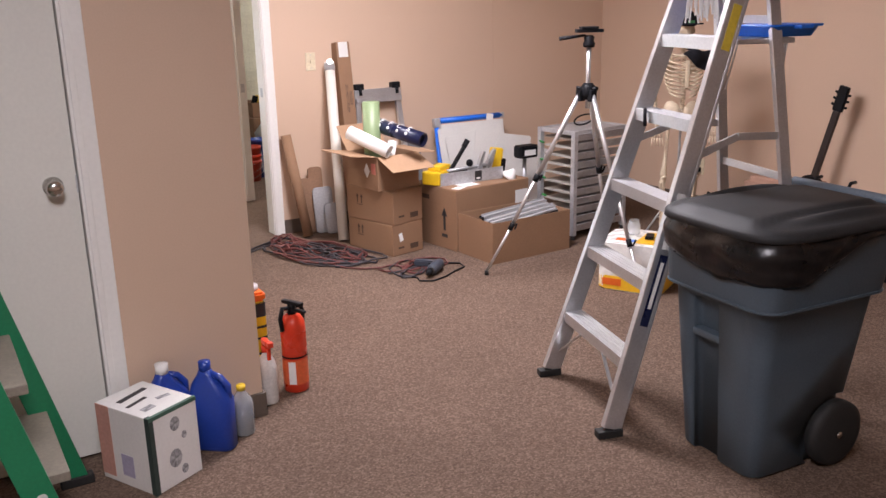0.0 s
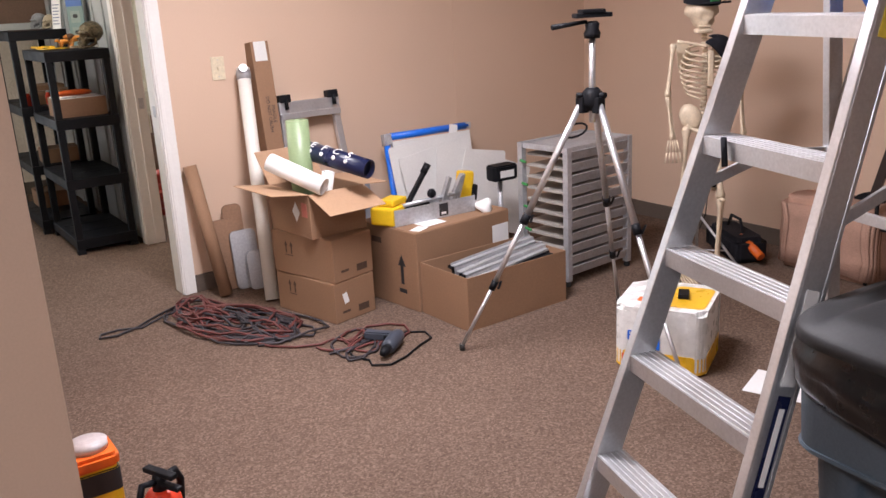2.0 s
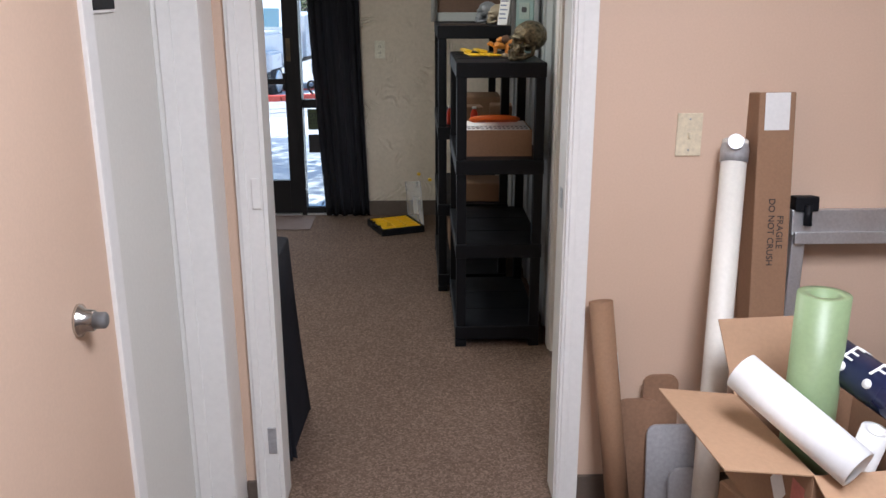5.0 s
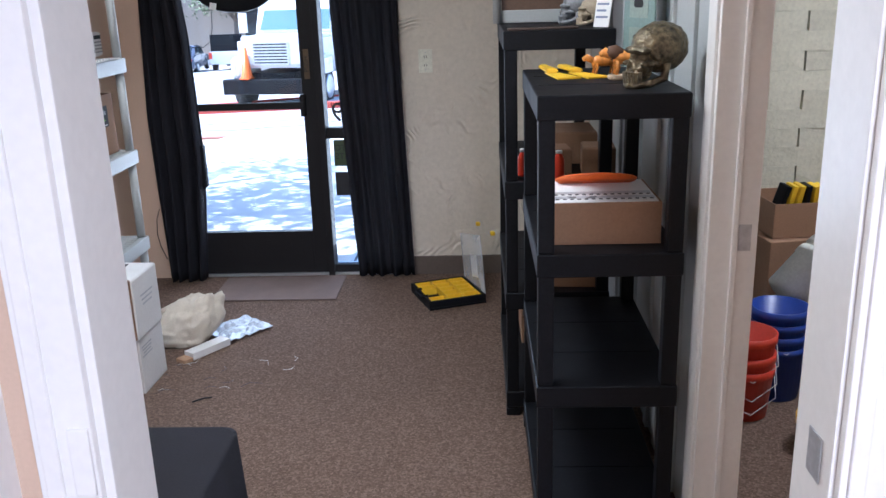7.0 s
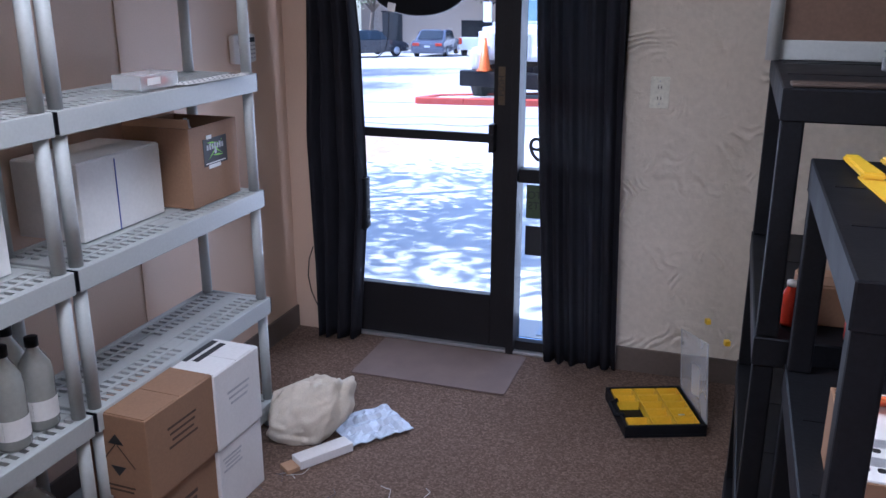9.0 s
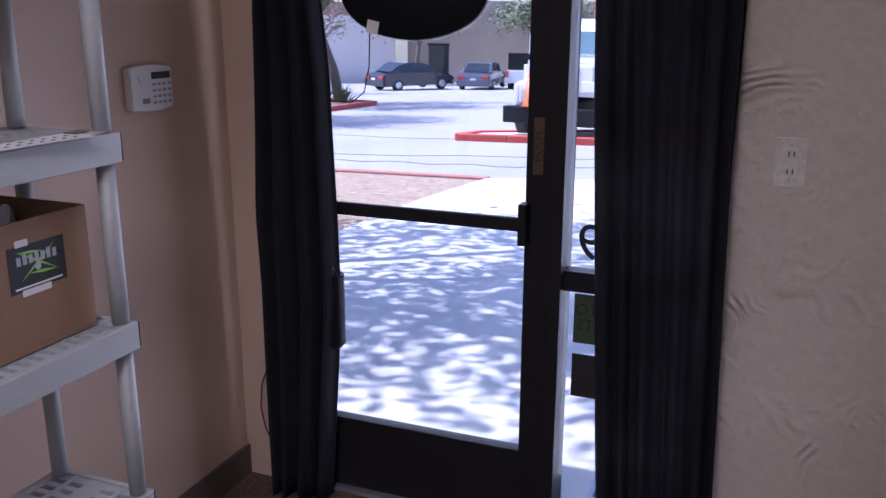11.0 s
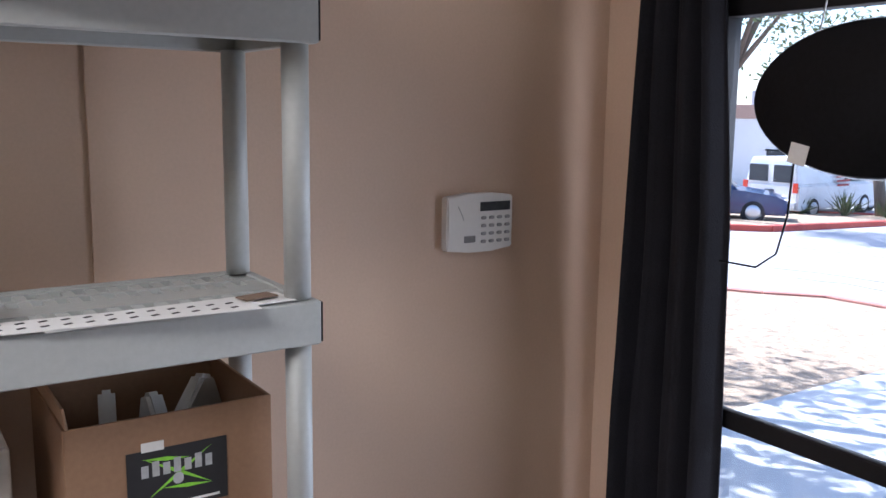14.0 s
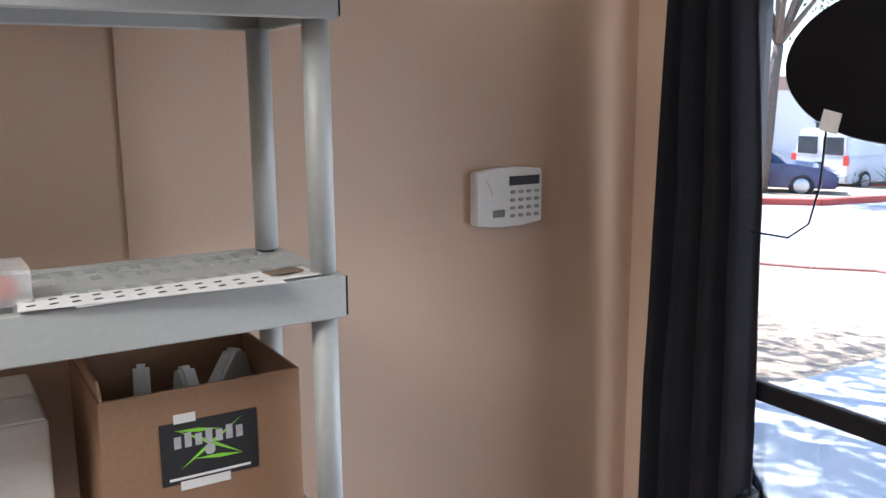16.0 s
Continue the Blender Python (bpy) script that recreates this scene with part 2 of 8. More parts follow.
def bm_tube(points, radius, segs=8, bm=None, cap=True, radii=None):
    """A round bar that follows points."""
    bm = bm or bmesh.new()
    pts = [Vector(p) for p in points]
    rings, side = [], None
    for i, p in enumerate(pts):
        way = (pts[min(i + 1, len(pts) - 1)] - pts[max(i - 1, 0)]).normalized()
        if side is None:
            side = way.orthogonal().normalized()
        else:
            side = (side - way * side.dot(way))
            side = side.normalized() if side.length > 1e-5 else way.orthogonal().normalized()
        up = way.cross(side)
        r = radii[i] if radii else radius
        rings.append([bm.verts.new(p + (side * math.cos(2 * math.pi * k / segs) + up * math.sin(2 * math.pi * k / segs)) * r) for k in range(segs)])
    for a, b in zip(rings, rings[1:]):
        for k in range(segs):
            j = (k + 1) % segs
            f = bm.faces.new((a[k], a[j], b[j], b[k]))
            f.smooth = True
    if cap:
        bm.faces.new(rings[0][::-1])
        bm.faces.new(rings[-1])
    return bm


def bm_prism(outline, z0, z1, bevel=0.0, bm=None):
    """A flat outline (x, y) raised from z0 to z1."""
    bm = bm or bmesh.new()
    lo = [bm.verts.new((x, y, z0)) for x, y in outline]
    hi = [bm.verts.new((x, y, z1)) for x, y in outline]
    fs = [bm.faces.new(lo[::-1]), bm.faces.new(hi)]
    k = len(lo)
    for i in range(k):
        fs.append(bm.faces.new((lo[i], lo[(i + 1) % k], hi[(i + 1) % k], hi[i])))
    if bevel:
        bmesh.ops.bevel(bm, geom=list({e for f in fs for e in f.edges}), offset=bevel, segments=2, affect="EDGES")
    return bm


def bm_bar(a, b, w, h, bevel=0.0, up=(0, 0, 1), bm=None):
    """A straight flat bar from a to b, w across and h along up."""
    a, b = Vector(a), Vector(b)
    way = (b - a)
    length = way.length
    way.normalize()
    u = Vector(up)
    s = way.cross(u)
    s = s.normalized() if s.length > 1e-4 else way.orthogonal().normalized()
    u = s.cross(way)
    m = Matrix((( s.x, way.x, u.x, (a.x + b.x) / 2), (s.y, way.y, u.y, (a.y + b.y) / 2), (s.z, way.z, u.z, (a.z + b.z) / 2), (0, 0, 0, 1)))
    t = bm_box(-w / 2, -length / 2, -h / 2, w / 2, length / 2, h / 2, bevel)
    bm_rot(t, m)
    return join_bm(t, bm)


def join_bm(t, bm):
    if bm is None:
        return t
    me = bpy.data.meshes.new("tmp")
    t.to_mesh(me)
    t.free()
    bm.from_mesh(me)
    bpy.data.meshes.remove(me)
    return bm


def round_rect(w, d, r, n=4, cx=0.0, cy=0.0):
    pts = []
    for sx, sy, a0 in ((1, 1, 0), (-1, 1, 90), (-1, -1, 180), (1, -1, 270)):
        for k in range(n + 1):
            a = radians(a0 + 90 * k / n)
            pts.append((cx + sx * (w / 2 - r) + r * math.cos(a), cy + sy * (d / 2 - r) + r * math.sin(a)))
    return pts


def mesh_of(name, bm, material):
    bmesh.ops.recalc_face_normals(bm, faces=bm.faces[:])
    me = bpy.data.meshes.new(name)
    bm.to_mesh(me)
    bm.free()
    for m in (material if isinstance(material, (list, tuple)) else [material]):
        me.materials.append(m)
    return me


def part(name, bm, material, parent=None, label=""):
    ob = new(name, mesh_of(name, bm, material))
    ob.parent = parent
    if label:
        ob["label"] = label
    return ob


def thing(name, m, label, category, group="", kind=""):
    ob = new(name)
    ob.empty_display_size = 0.1
    ob.matrix_world = m
    return tagged(ob, label, category, group, kind)


def solid(name, bm, material, label="", category="", group="", kind="", m=None):
    ob = part(name, bm, material)
    if m is not None:
        ob.matrix_world = m
    return tagged(ob, label, category, group, kind)


def setting(name, bm, material, label, category):
    return solid(name, bm, material, label, category, kind="structure")


def words(text, size, material, parent, m, align="CENTER", name="lettering", depth=0.0006):
    cu = bpy.data.curves.new(name, "FONT")
    cu.body, cu.size, cu.extrude, cu.align_x, cu.align_y = text, size, depth, align, "CENTER"
    tmp = bpy.data.objects.new("tmp", cu)
    scene.collection.objects.link(tmp)
    dg = bpy.context.evaluated_depsgraph_get()
    me = bpy.data.meshes.new_from_object(tmp.evaluated_get(dg))
    bpy.data.objects.remove(tmp)
    me.materials.clear()
    me.materials.append(material)
    ob = new(name, me)
    ob.parent = parent
    ob.matrix_local = m
    return ob


# facing: the pose of a flat sheet in x-y whose normal looks along the named way
FACE = {"-y": pose(0, 0, 0, 90, 0, 0), "+y": pose(0, 0, 0, 90, 0, 180), "+x": pose(0, 0, 0, 90, 0, 90), "-x": pose(0, 0, 0, 90, 0, -90), "+z": Matrix.Identity(4)}


# ---- the building ----
CH = 2.60
setting("floor", bm_box(-1.5, -3.0, -0.1, 6.62, 8.66, 0.0), CARPET, "brown flecked cut-pile office carpet, lightly soiled", "floor")
setting("ceiling", bm_box(-1.5, -3.0, CH, 6.62, 8.9, CH + 0.1), CEIL, "white acoustic ceiling", "ceiling")
setting("wall_north_left", bm_box(2.28, 4.80, 0, 2.50, 4.92, CH), TAN, "tan painted drywall beside the open doorway", "wall")
setting("wall_north", bm_box(3.53, 4.80, 0, 6.52, 4.92, CH), TAN, "tan painted drywall with a faint seam", "wall")
setting("wall_north_header", bm_box(2.50, 4.80, 2.10, 3.53, 4.92, CH), TAN, "tan painted drywall above the doorway", "wall")
setting("wall_east", bm_box(6.52, -3.0, 0, 6.62, 8.9, CH), TAN, "tan painted drywall, plain", "wall")
setting("wall_south", bm_box(-1.5, -3.1, 0, 6.62, -3.0, CH), TAN, "tan painted drywall, plain", "wall")
setting("wall_west", bm_box(-1.6, -3.1, 0, -1.5, 4.92, CH), TAN, "tan painted drywall, plain", "wall")
setting("wall_closet_front", bm_box(1.88, 2.10, 0, 2.38, 2.20, CH), TAN, "tan painted drywall ending in an outside corner", "wall")
setting("wall_closet_front_left", bm_box(-1.5, 2.10, 0, 0.86, 2.20, CH), TAN, "tan painted drywall beside a white door", "wall")
setting("wall_closet_front_header", bm_box(0.86, 2.10, 2.12, 1.88, 2.20, CH), TAN, "tan painted drywall above a white door", "wall")
setting("wall_closet_side", bm_box(2.28, 2.20, 0, 2.385, 4.045, CH), TAN, "tan painted drywall with a chrome door bumper", "wall")
setting("wall_closet_header", bm_box(2.28, 4.045, 2.18, 2.38, 4.80, CH), TAN, "tan painted drywall above a white door", "wall")
setting("wall_seam", bm_box(5.380, 4.797, 0.1, 5.386, 4.80, CH), TAN, "faint drywall panel seam", "trim")
setting("wall_office_west", bm_box(1.0, 4.92, 0, 1.10, 8.63, CH), TAN, "tan painted drywall with a faint panel seam", "wall")
setting("wall_seam", bm_box(1.10, 7.505, 0.1, 1.104, 7.515, CH), TAN, "tan batten strip on the wall", "trim")
setting("wall_office_south", bm_box(1.0, 4.92, 0, 2.50, 5.0, CH), TAN, "tan painted drywall, plain", "wall")
setting("wall_front_left", bm_box(1.0, 8.63, 0, 1.28, 8.85, CH), TAN, "tan painted drywall beside the glass door", "wall")
setting("wall_front", bm_box(2.62, 8.63, 0, 3.70, 8.85, CH), PLASTER, "cream hand-trowelled plaster with swirled ridges", "wall")
setting("wall_front_header", bm_box(1.28, 8.63, 2.14, 2.62, 8.85, CH), PLASTER, "cream hand-trowelled plaster above the door", "wall")
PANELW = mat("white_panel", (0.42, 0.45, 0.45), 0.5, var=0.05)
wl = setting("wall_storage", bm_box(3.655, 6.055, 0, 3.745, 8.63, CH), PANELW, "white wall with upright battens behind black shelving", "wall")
setting("wall_storage_near", bm_box(3.66, 4.92, 0, 3.74, 5.02, CH), TAN, "tan painted drywall, plain", "wall")
setting("wall_storage_header", bm_box(3.66, 5.02, 2.145, 3.745, 6.054, CH), TAN, "tan painted drywall above the storeroom doorway", "wall")
setting("wall_storeroom_backing", bm_box(3.74, 8.58, 0, 6.52, 8.85, CH), MORTAR, "painted mortar of a slump-block wall", "wall")


def trim(name, bm, label, material=WHITE, category="trim"):
    return setting(name, bm, material, label, category)


# doorway into the front office
def casing(x0, x1, y, z1, parent=None, flip=1):
    """A moulded upright board with a raised outer band, facing -y."""
    bm = bm_box(x0, y - 0.014, 0, x1, y, z1, 0.002)
    w = x1 - x0
    bm_box(x0 + w * 0.12, y - 0.02, 0, x0 + w * 0.42, y - 0.012, z1, 0.003, bm)
    return bm


trim("doorway_casing", casing(2.50, 2.575, 4.80, 2.17), "white painted door casing with old hinge marks")
trim("doorway_casing", casing(3.465, 3.535, 4.80, 2.17), "white painted door casing, chipped at the edge")
trim("doorway_casing", bm_box(2.50, 4.785, 2.10, 3.535, 4.80, 2.17, 0.002), "white painted door head casing")
trim("doorway_jamb", bm_box(2.50, 4.80, 0, 2.587, 4.92, 2.10, 0.002), "white painted door jamb without its door")
trim("doorway_jamb", bm_box(3.46, 4.802, 0, 3.53, 4.92, 2.10, 0.002), "white painted door jamb with a strike hole")
trim("doorway_jamb", bm_box(2.587, 4.802, 2.06, 3.46, 4.92, 2.10, 0.002), "white painted door head jamb")
for z in (0.25, 1.05, 1.75):
    trim("hinge_mark", bm_box(2.546, 4.780, z - 0.045, 2.572, 4.786, z + 0.045, 0.002), "bare mark of a removed hinge", STEEL if z < 0.5 else WHITE)
trim("strike_plate", bm_box(3.459, 4.83, 0.985, 3.4575, 4.87, 1.045), "small steel strike plate", STEEL)
trim("doorway_casing", casing(2.345, 2.466, 4.655, 2.17), "white painted casing board beside a closed door")
trim("doorway_casing", bm_box(2.345, 4.656, 0, 2.466, 4.80, 2.17), "white painted return of a door casing")
trim("doorway_casing", bm_box(2.372, 4.045, 0, 2.395, 4.10, 2.17, 0.003), "white painted door casing at a wall's end")
trim("doorway_casing", bm_box(2.30, 4.10, 2.08, 2.392, 4.655, 2.17, 0.003), "white painted head casing of a closed door")

# closed white door in the closet's side
d2 = thing("door_2", pose(2.345, 4.35, 0), "plain white flush door, closed, with a black sign", "door", kind="structure")
part("door_leaf", bm_box(-0.04, -0.245, 0.012, 0.0, 0.297, 2.075, 0.002), DOORW, d2)
part("sign", bm_box(0.0, -0.165, 1.575, 0.006, 0.01, 1.80, 0.002), BLACKP, d2, "black rectangular sign with a pale rim")
part("sign_rim", bm_box(0.0, -0.170, 1.568, 0.004, 0.015, 1.58, 0.001), WHITE, d2)

# closed white door in the closet's front
d1 = thing("door_1", pose(1.37, 2.13, 0), "plain white flush door with a satin round knob, closed", "door", kind="structure")
part("door_leaf", bm_box(-0.435, -0.01, 0.012, 0.432, 0.03, 2.05, 0.002), DOORW, d1)
kn = part("knob", bm_rot(bm_lathe([(0, 0), (0.033, 0), (0.033, 0.006), (0.014, 0.012), (0.013, 0.03), (0.024, 0.04), (0.029, 0.052), (0.026, 0.064), (0.012, 0.07), (0, 0.07)]), pose(0.355, -0.01, 1.015, 90, 0, 0)), CHROME, d1, "satin chrome round knob")
part("latch", bm_box(0.428, -0.012, 0.985, 0.434, -0.005, 1.045), STEEL, d1)
trim("door_casing", casing(1.805, 1.880, 2.10, 2.14), "white painted door casing")
trim("door_casing", casing(0.86, 0.935, 2.10, 2.14), "white painted door casing")
trim("door_casing", bm_box(0.86, 2.085, 2.06, 1.88, 2.10, 2.14, 0.002), "white painted head casing")
trim("door_jamb", bm_box(1.806, 2.101, 0, 1.88, 2.20, 2.06), "white painted door jamb")
trim("door_jamb", bm_box(0.86, 2.101, 0, 0.93, 2.20, 2.06), "white painted door jamb")

# storeroom doorway
trim("storeroom_jamb", bm_box(3.632, 6.035, 0, 3.757, 6.054, 2.14, 0.002), "white painted door jamb with a strike plate")
trim("storeroom_jamb", bm_box(3.69, 6.022, 0, 3.703, 6.036, 2.12, 0.002), "white door stop strip")
trim("storeroom_casing", bm_box(3.625, 6.055, 0, 3.654, 6.13, 2.14, 0.003), "white painted casing beside the shelving")
trim("storeroom_jamb", bm_box(3.65, 5.02, 0, 3.745, 5.035, 2.10, 0.002), "white painted door jamb")
trim("strike_plate", bm_box(3.708, 6.031, 0.915, 3.740, 6.0345, 0.985, 0.001), "steel strike plate on a white jamb", STEEL)

# baseboards
for a in ((2.468, 4.786, 2.50, 4.80), (3.535, 4.788, 6.50, 4.80), (6.508, -3, 6.52, 4.80), (1.88, 2.088, 2.392, 2.10), (2.38, 2.10, 2.396, 4.045)):
    trim("baseboard", bm_box(a[0], a[1], 0, a[2], a[3], 0.10, 0.003), "dark brown rubber baseboard", BASE, "baseboard")
for a in ((1.10, 5.0, 1.112, 8.63), (2.66, 8.618, 3.66, 8.63)):
    trim("baseboard", bm_box(a[0], a[1], 0, a[2], a[3], 0.11, 0.003), "brown rubber baseboard", BASE, "baseboard")
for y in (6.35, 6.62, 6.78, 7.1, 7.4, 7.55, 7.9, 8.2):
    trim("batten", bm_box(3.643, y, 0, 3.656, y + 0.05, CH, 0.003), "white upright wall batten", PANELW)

# ceiling fittings
for x, y in ((3.6, 2.75), (1.4, -0.4), (4.9, 6.8), (2.3, 6.2)):
    t = thing("ceiling_light", pose(x, y, CH), "recessed fluorescent ceiling light with a milky diffuser", "ceiling light")
    part("housing", bm_box(-0.31, -0.61, -0.03, 0.31, 0.61, -0.002, 0.004), WHITE, t)
    part("diffuser", bm_box(-0.28, -0.58, -0.04, 0.28, 0.58, -0.031, 0.003), glow("lamp_diffuser", (1, 0.96, 0.9), 3.0), t)


# ---- outdoors ----
GZ = -0.03
CONC = mat("pale_concrete", (0.58, 0.555, 0.52), 0.85, var=0.08, scale=1.5, fine=60, bump=0.25)
ASPH = mat("sun_bleached_asphalt", (0.35, 0.335, 0.33), 0.9, var=0.08, scale=0.6, fine=40, bump=0.3)
GRAVEL = mat("tan_gravel", (0.46, 0.335, 0.225), 0.9, var=0.45, scale=14, fine=70, bump=1.0, depth=0.03)
KERBRED = mat("red_kerb_paint", (0.50, 0.07, 0.045), 0.7, var=0.12)


# ---- front door ----
DARKFR = mat("dark_bronze_frame", (0.012, 0.011, 0.012), 0.62, metal=0.0, var=0.15, spec=0.25)
fd = thing("front_door", pose(0.03, 8.66, 0), "dark bronze aluminium glass door with a push bar, closed", "door", kind="structure")
part("frame_post", bm_box(1.252, -0.03, 0, 1.288, 0.09, 2.14, 0.002), DARKFR, fd)
part("frame_post", bm_box(2.13, -0.035, 0, 2.165, 0.09, 2.14, 0.002), DARKFR, fd)
part("frame_post", bm_box(2.555, -0.03, 0, 2.60, 0.09, 2.14, 0.002), DARKFR, fd)
part("frame_head", bm_box(1.288, -0.03, 1.99, 2.555, 0.09, 2.14, 0.002), DARKFR, fd)
leaf = part("door_leaf", bm_box(1.291, 0.0, 0.01, 1.37, 0.045, 1.98, 0.003), DARKFR, fd)
part("stile", bm_box(2.045, 0.0, 0.01, 2.127, 0.045, 1.98, 0.003), DARKFR, fd)
part("bottom_rail", bm_box(1.37, 0.0, 0.01, 2.045, 0.045, 0.262, 0.003), DARKFR, fd)
part("top_rail", bm_box(1.37, 0.0, 1.787, 2.045, 0.045, 1.98, 0.003), DARKFR, fd)
part("push_bar", bm_box(1.36, -0.055, 0.972, 2.06, -0.035, 1.012, 0.006), DARKFR, fd, "dark flat push bar across the glass")
for x in (1.36, 2.05):
    part("bar_bracket", bm_box(x - 0.012, -0.05, 0.93, x + 0.012, 0.002, 1.05, 0.003), DARKFR, fd)
part("pane", bm_box(1.365, 0.018, 0.255, 2.05, 0.026, 1.79), CLEAR, fd).visible_shadow = False
part("pane", bm_box(2.16, 0.03, 0.06, 2.56, 0.038, 0.80), CLEAR, fd).visible_shadow = False
part("pane", bm_box(2.16, 0.03, 0.855, 2.56, 0.038, 2.0), CLEAR, fd).visible_shadow = False
part("sidelight_rail", bm_box(2.165, 0.0, 0.797, 2.555, 0.06, 0.857, 0.003), DARKFR, fd)
part("sidelight_sill", bm_box(2.165, 0.0, 0.0, 2.555, 0.06, 0.055, 0.003), DARKFR, fd)
part("weather_strip", bm_box(2.1275, -0.006, 0.02, 2.1325, 0.05, 1.98), GREYW, fd, "pale strip between door and frame")
part("threshold", bm_box(1.288, -0.03, 0.0, 2.555, 0.12, 0.012, 0.003), ALU, fd)


# ---- curtains ----
def along(edge, z):
    """The x of a hem given by a few (height, x) pairs."""
    for (z0, x0), (z1, x1) in zip(edge, edge[1:]):
        if z <= z1:
            return x0 + (x1 - x0) * (z - z0) / (z1 - z0)
    return edge[-1][1]


def curtain(name, left, right, y, z1, folds, amp, label, seed, material):
    rnd = random.Random(seed)
    bm = bmesh.new()
    n, rows = folds * 12, 34
    ph = [rnd.uniform(0, 6.28) for _ in range(6)]
    grid = []
    for j in range(rows + 1):
        v = j / rows
        z = 0.012 + (z1 - 0.012) * v
        x0, x1 = along(left, z), along(right, z)
        row = []
        for i in range(n + 1):
            u = i / n
            soft = u + 0.035 * math.sin(u * 9 + ph[4])
            w = amp * (0.6 + 0.4 * (1 - v)) * (math.sin(soft * folds * 6.283 + ph[0] + 0.5 * math.sin(v * 3 + ph[1])) + 0.3 * math.sin(soft * folds * 14.1 + ph[2] + v * 2) + 0.25 * noise.noise(Vector((u * 4, v * 5, seed))))
            row.append(bm.verts.new((x0 + (x1 - x0) * u, y + w, z)))
        grid.append(row)
    for j in range(rows):
        for i in range(n):
            f = bm.faces.new((grid[j][i], grid[j][i + 1], grid[j + 1][i + 1], grid[j + 1][i]))
            f.smooth = True
    t = thing(name, pose(0, 0, 0), label, "curtain", "black curtains at the glass door")
    ob = part("cloth", bm, material, t)
    md = ob.modifiers.new("thickness", "SOLIDIFY")
    md.thickness = 0.004
    return t


SHEER = mat("thin_black_cloth", (0.016, 0.016, 0.020), 0.9, var=0.2, scale=10, fine=300, bump=0.3, spec=0.15, alpha=0.95)
curtain("curtain", [(0, 1.24), (0.96, 1.222), (1.75, 1.264), (2.22, 1.285)], [(0, 1.455), (0.7, 1.517), (1.375, 1.502), (1.75, 1.468), (2.22, 1.44)], 8.555, 2.22, 4, 0.038, "heavy black curtain gathered beside the glass door", 3, CLOTHB)
curtain("curtain", [(0, 2.345), (0.4, 2.322), (1.4, 2.275), (2.22, 2.25)], [(0, 2.667), (1.2, 2.63), (2.22, 2.62)], 8.59, 2.22, 5, 0.026, "thin black curtain gathered over the side window", 5, SHEER)
rod = thing("curtain_rod", pose(0, 8.59, 2.24), "black curtain rod above the glass door", "curtain rod")
part("rod", bm_tube([(1.19, 0, 0), (2.70, 0, 0)], 0.012), BLACKP, rod)
for x in (1.21, 2.68):
    part("bracket", bm_box(x - 0.01, 0, -0.02, x + 0.01, 0.038, 0.02), BLACKP, rod)


# ---- oval sign ----
ov = thing("hanging_sign", pose(1.780, 8.552, 1.622), "black oval hanging sign seen from behind, with a price sticker", "sign")
bm = bm_lathe([(0, 0), (0.220, 0), (0.224, 0.006), (0.224, 0.016), (0.217, 0.022), (0, 0.022)], 48)
bm_rot(bm, pose(0, 0, 0, 90, 0, 0) @ Matrix.Diagonal((0.96, 0.56, 1, 1)))
part("board", bm, BLACKP, ov)
bm = bm_lathe([(0.221, 0), (0.228, 0.004), (0.228, 0.014), (0.221, 0.018)], 48)
bm_rot(bm, pose(0, 0.004, 0, 90, 0, 0) @ Matrix.Diagonal((0.96, 0.565, 1, 1)))
part("rim", bm, FROST, ov, "clear plastic rim")
part("sticker", bm_box(-0.0175, -0.0235, -0.0175, 0.0175, -0.022, 0.0175), PAPER, ov, "white paper sticker").matrix_local = pose(-0.115, 0, -0.092, 0, 12, 0)
for x in (-0.10, 0.10):
    part("chain", bm_tube([(x, -0.01, 0.115), (x * 1.02, 0.02, 0.22), (x * 1.02, 0.112, 0.30)], 0.0016, 5), STEEL, ov)
part("cable", bm_tube([(-0.13, -0.01, -0.10), (-0.133, -0.012, -0.2), (-0.15, -0.012, -0.27), (-0.19, -0.012, -0.30), (-0.27, -0.012, -0.30)], 0.002, 6), BLACKP, ov, "thin black cable")


# ---- white shelving ----
def tray(x0, y0, x1, y1, z, rim, t, deck=0.0, bevel=0.002):
    """A moulded rim of one piece, t thick and rim deep; deck: how thick a closed top is, 0 for an open one."""
    bm = bmesh.new()
    ring = lambda q, h: [bm.verts.new(p) for p in ((x0 + q, y0 + q, h), (x1 - q, y0 + q, h), (x1 - q, y1 - q, h), (x0 + q, y1 - q, h))]
    ot, ob_, ib, it = ring(0, z), ring(0, z - rim), ring(t, z - rim), ring(t, z - deck)
    for p, q in ((ot, ob_), (ob_, ib), (ib, it)) + (() if deck else ((it, ot),)):
        for i in range(4):
            j = (i + 1) % 4
            bm.faces.new((p[i], p[j], q[j], q[i]))
    if deck:
        bm.faces.new(ot)
        bm.faces.new(it)
    bmesh.ops.bevel(bm, geom=bm.edges[:], offset=bevel, segments=1, affect="EDGES")
    return bm


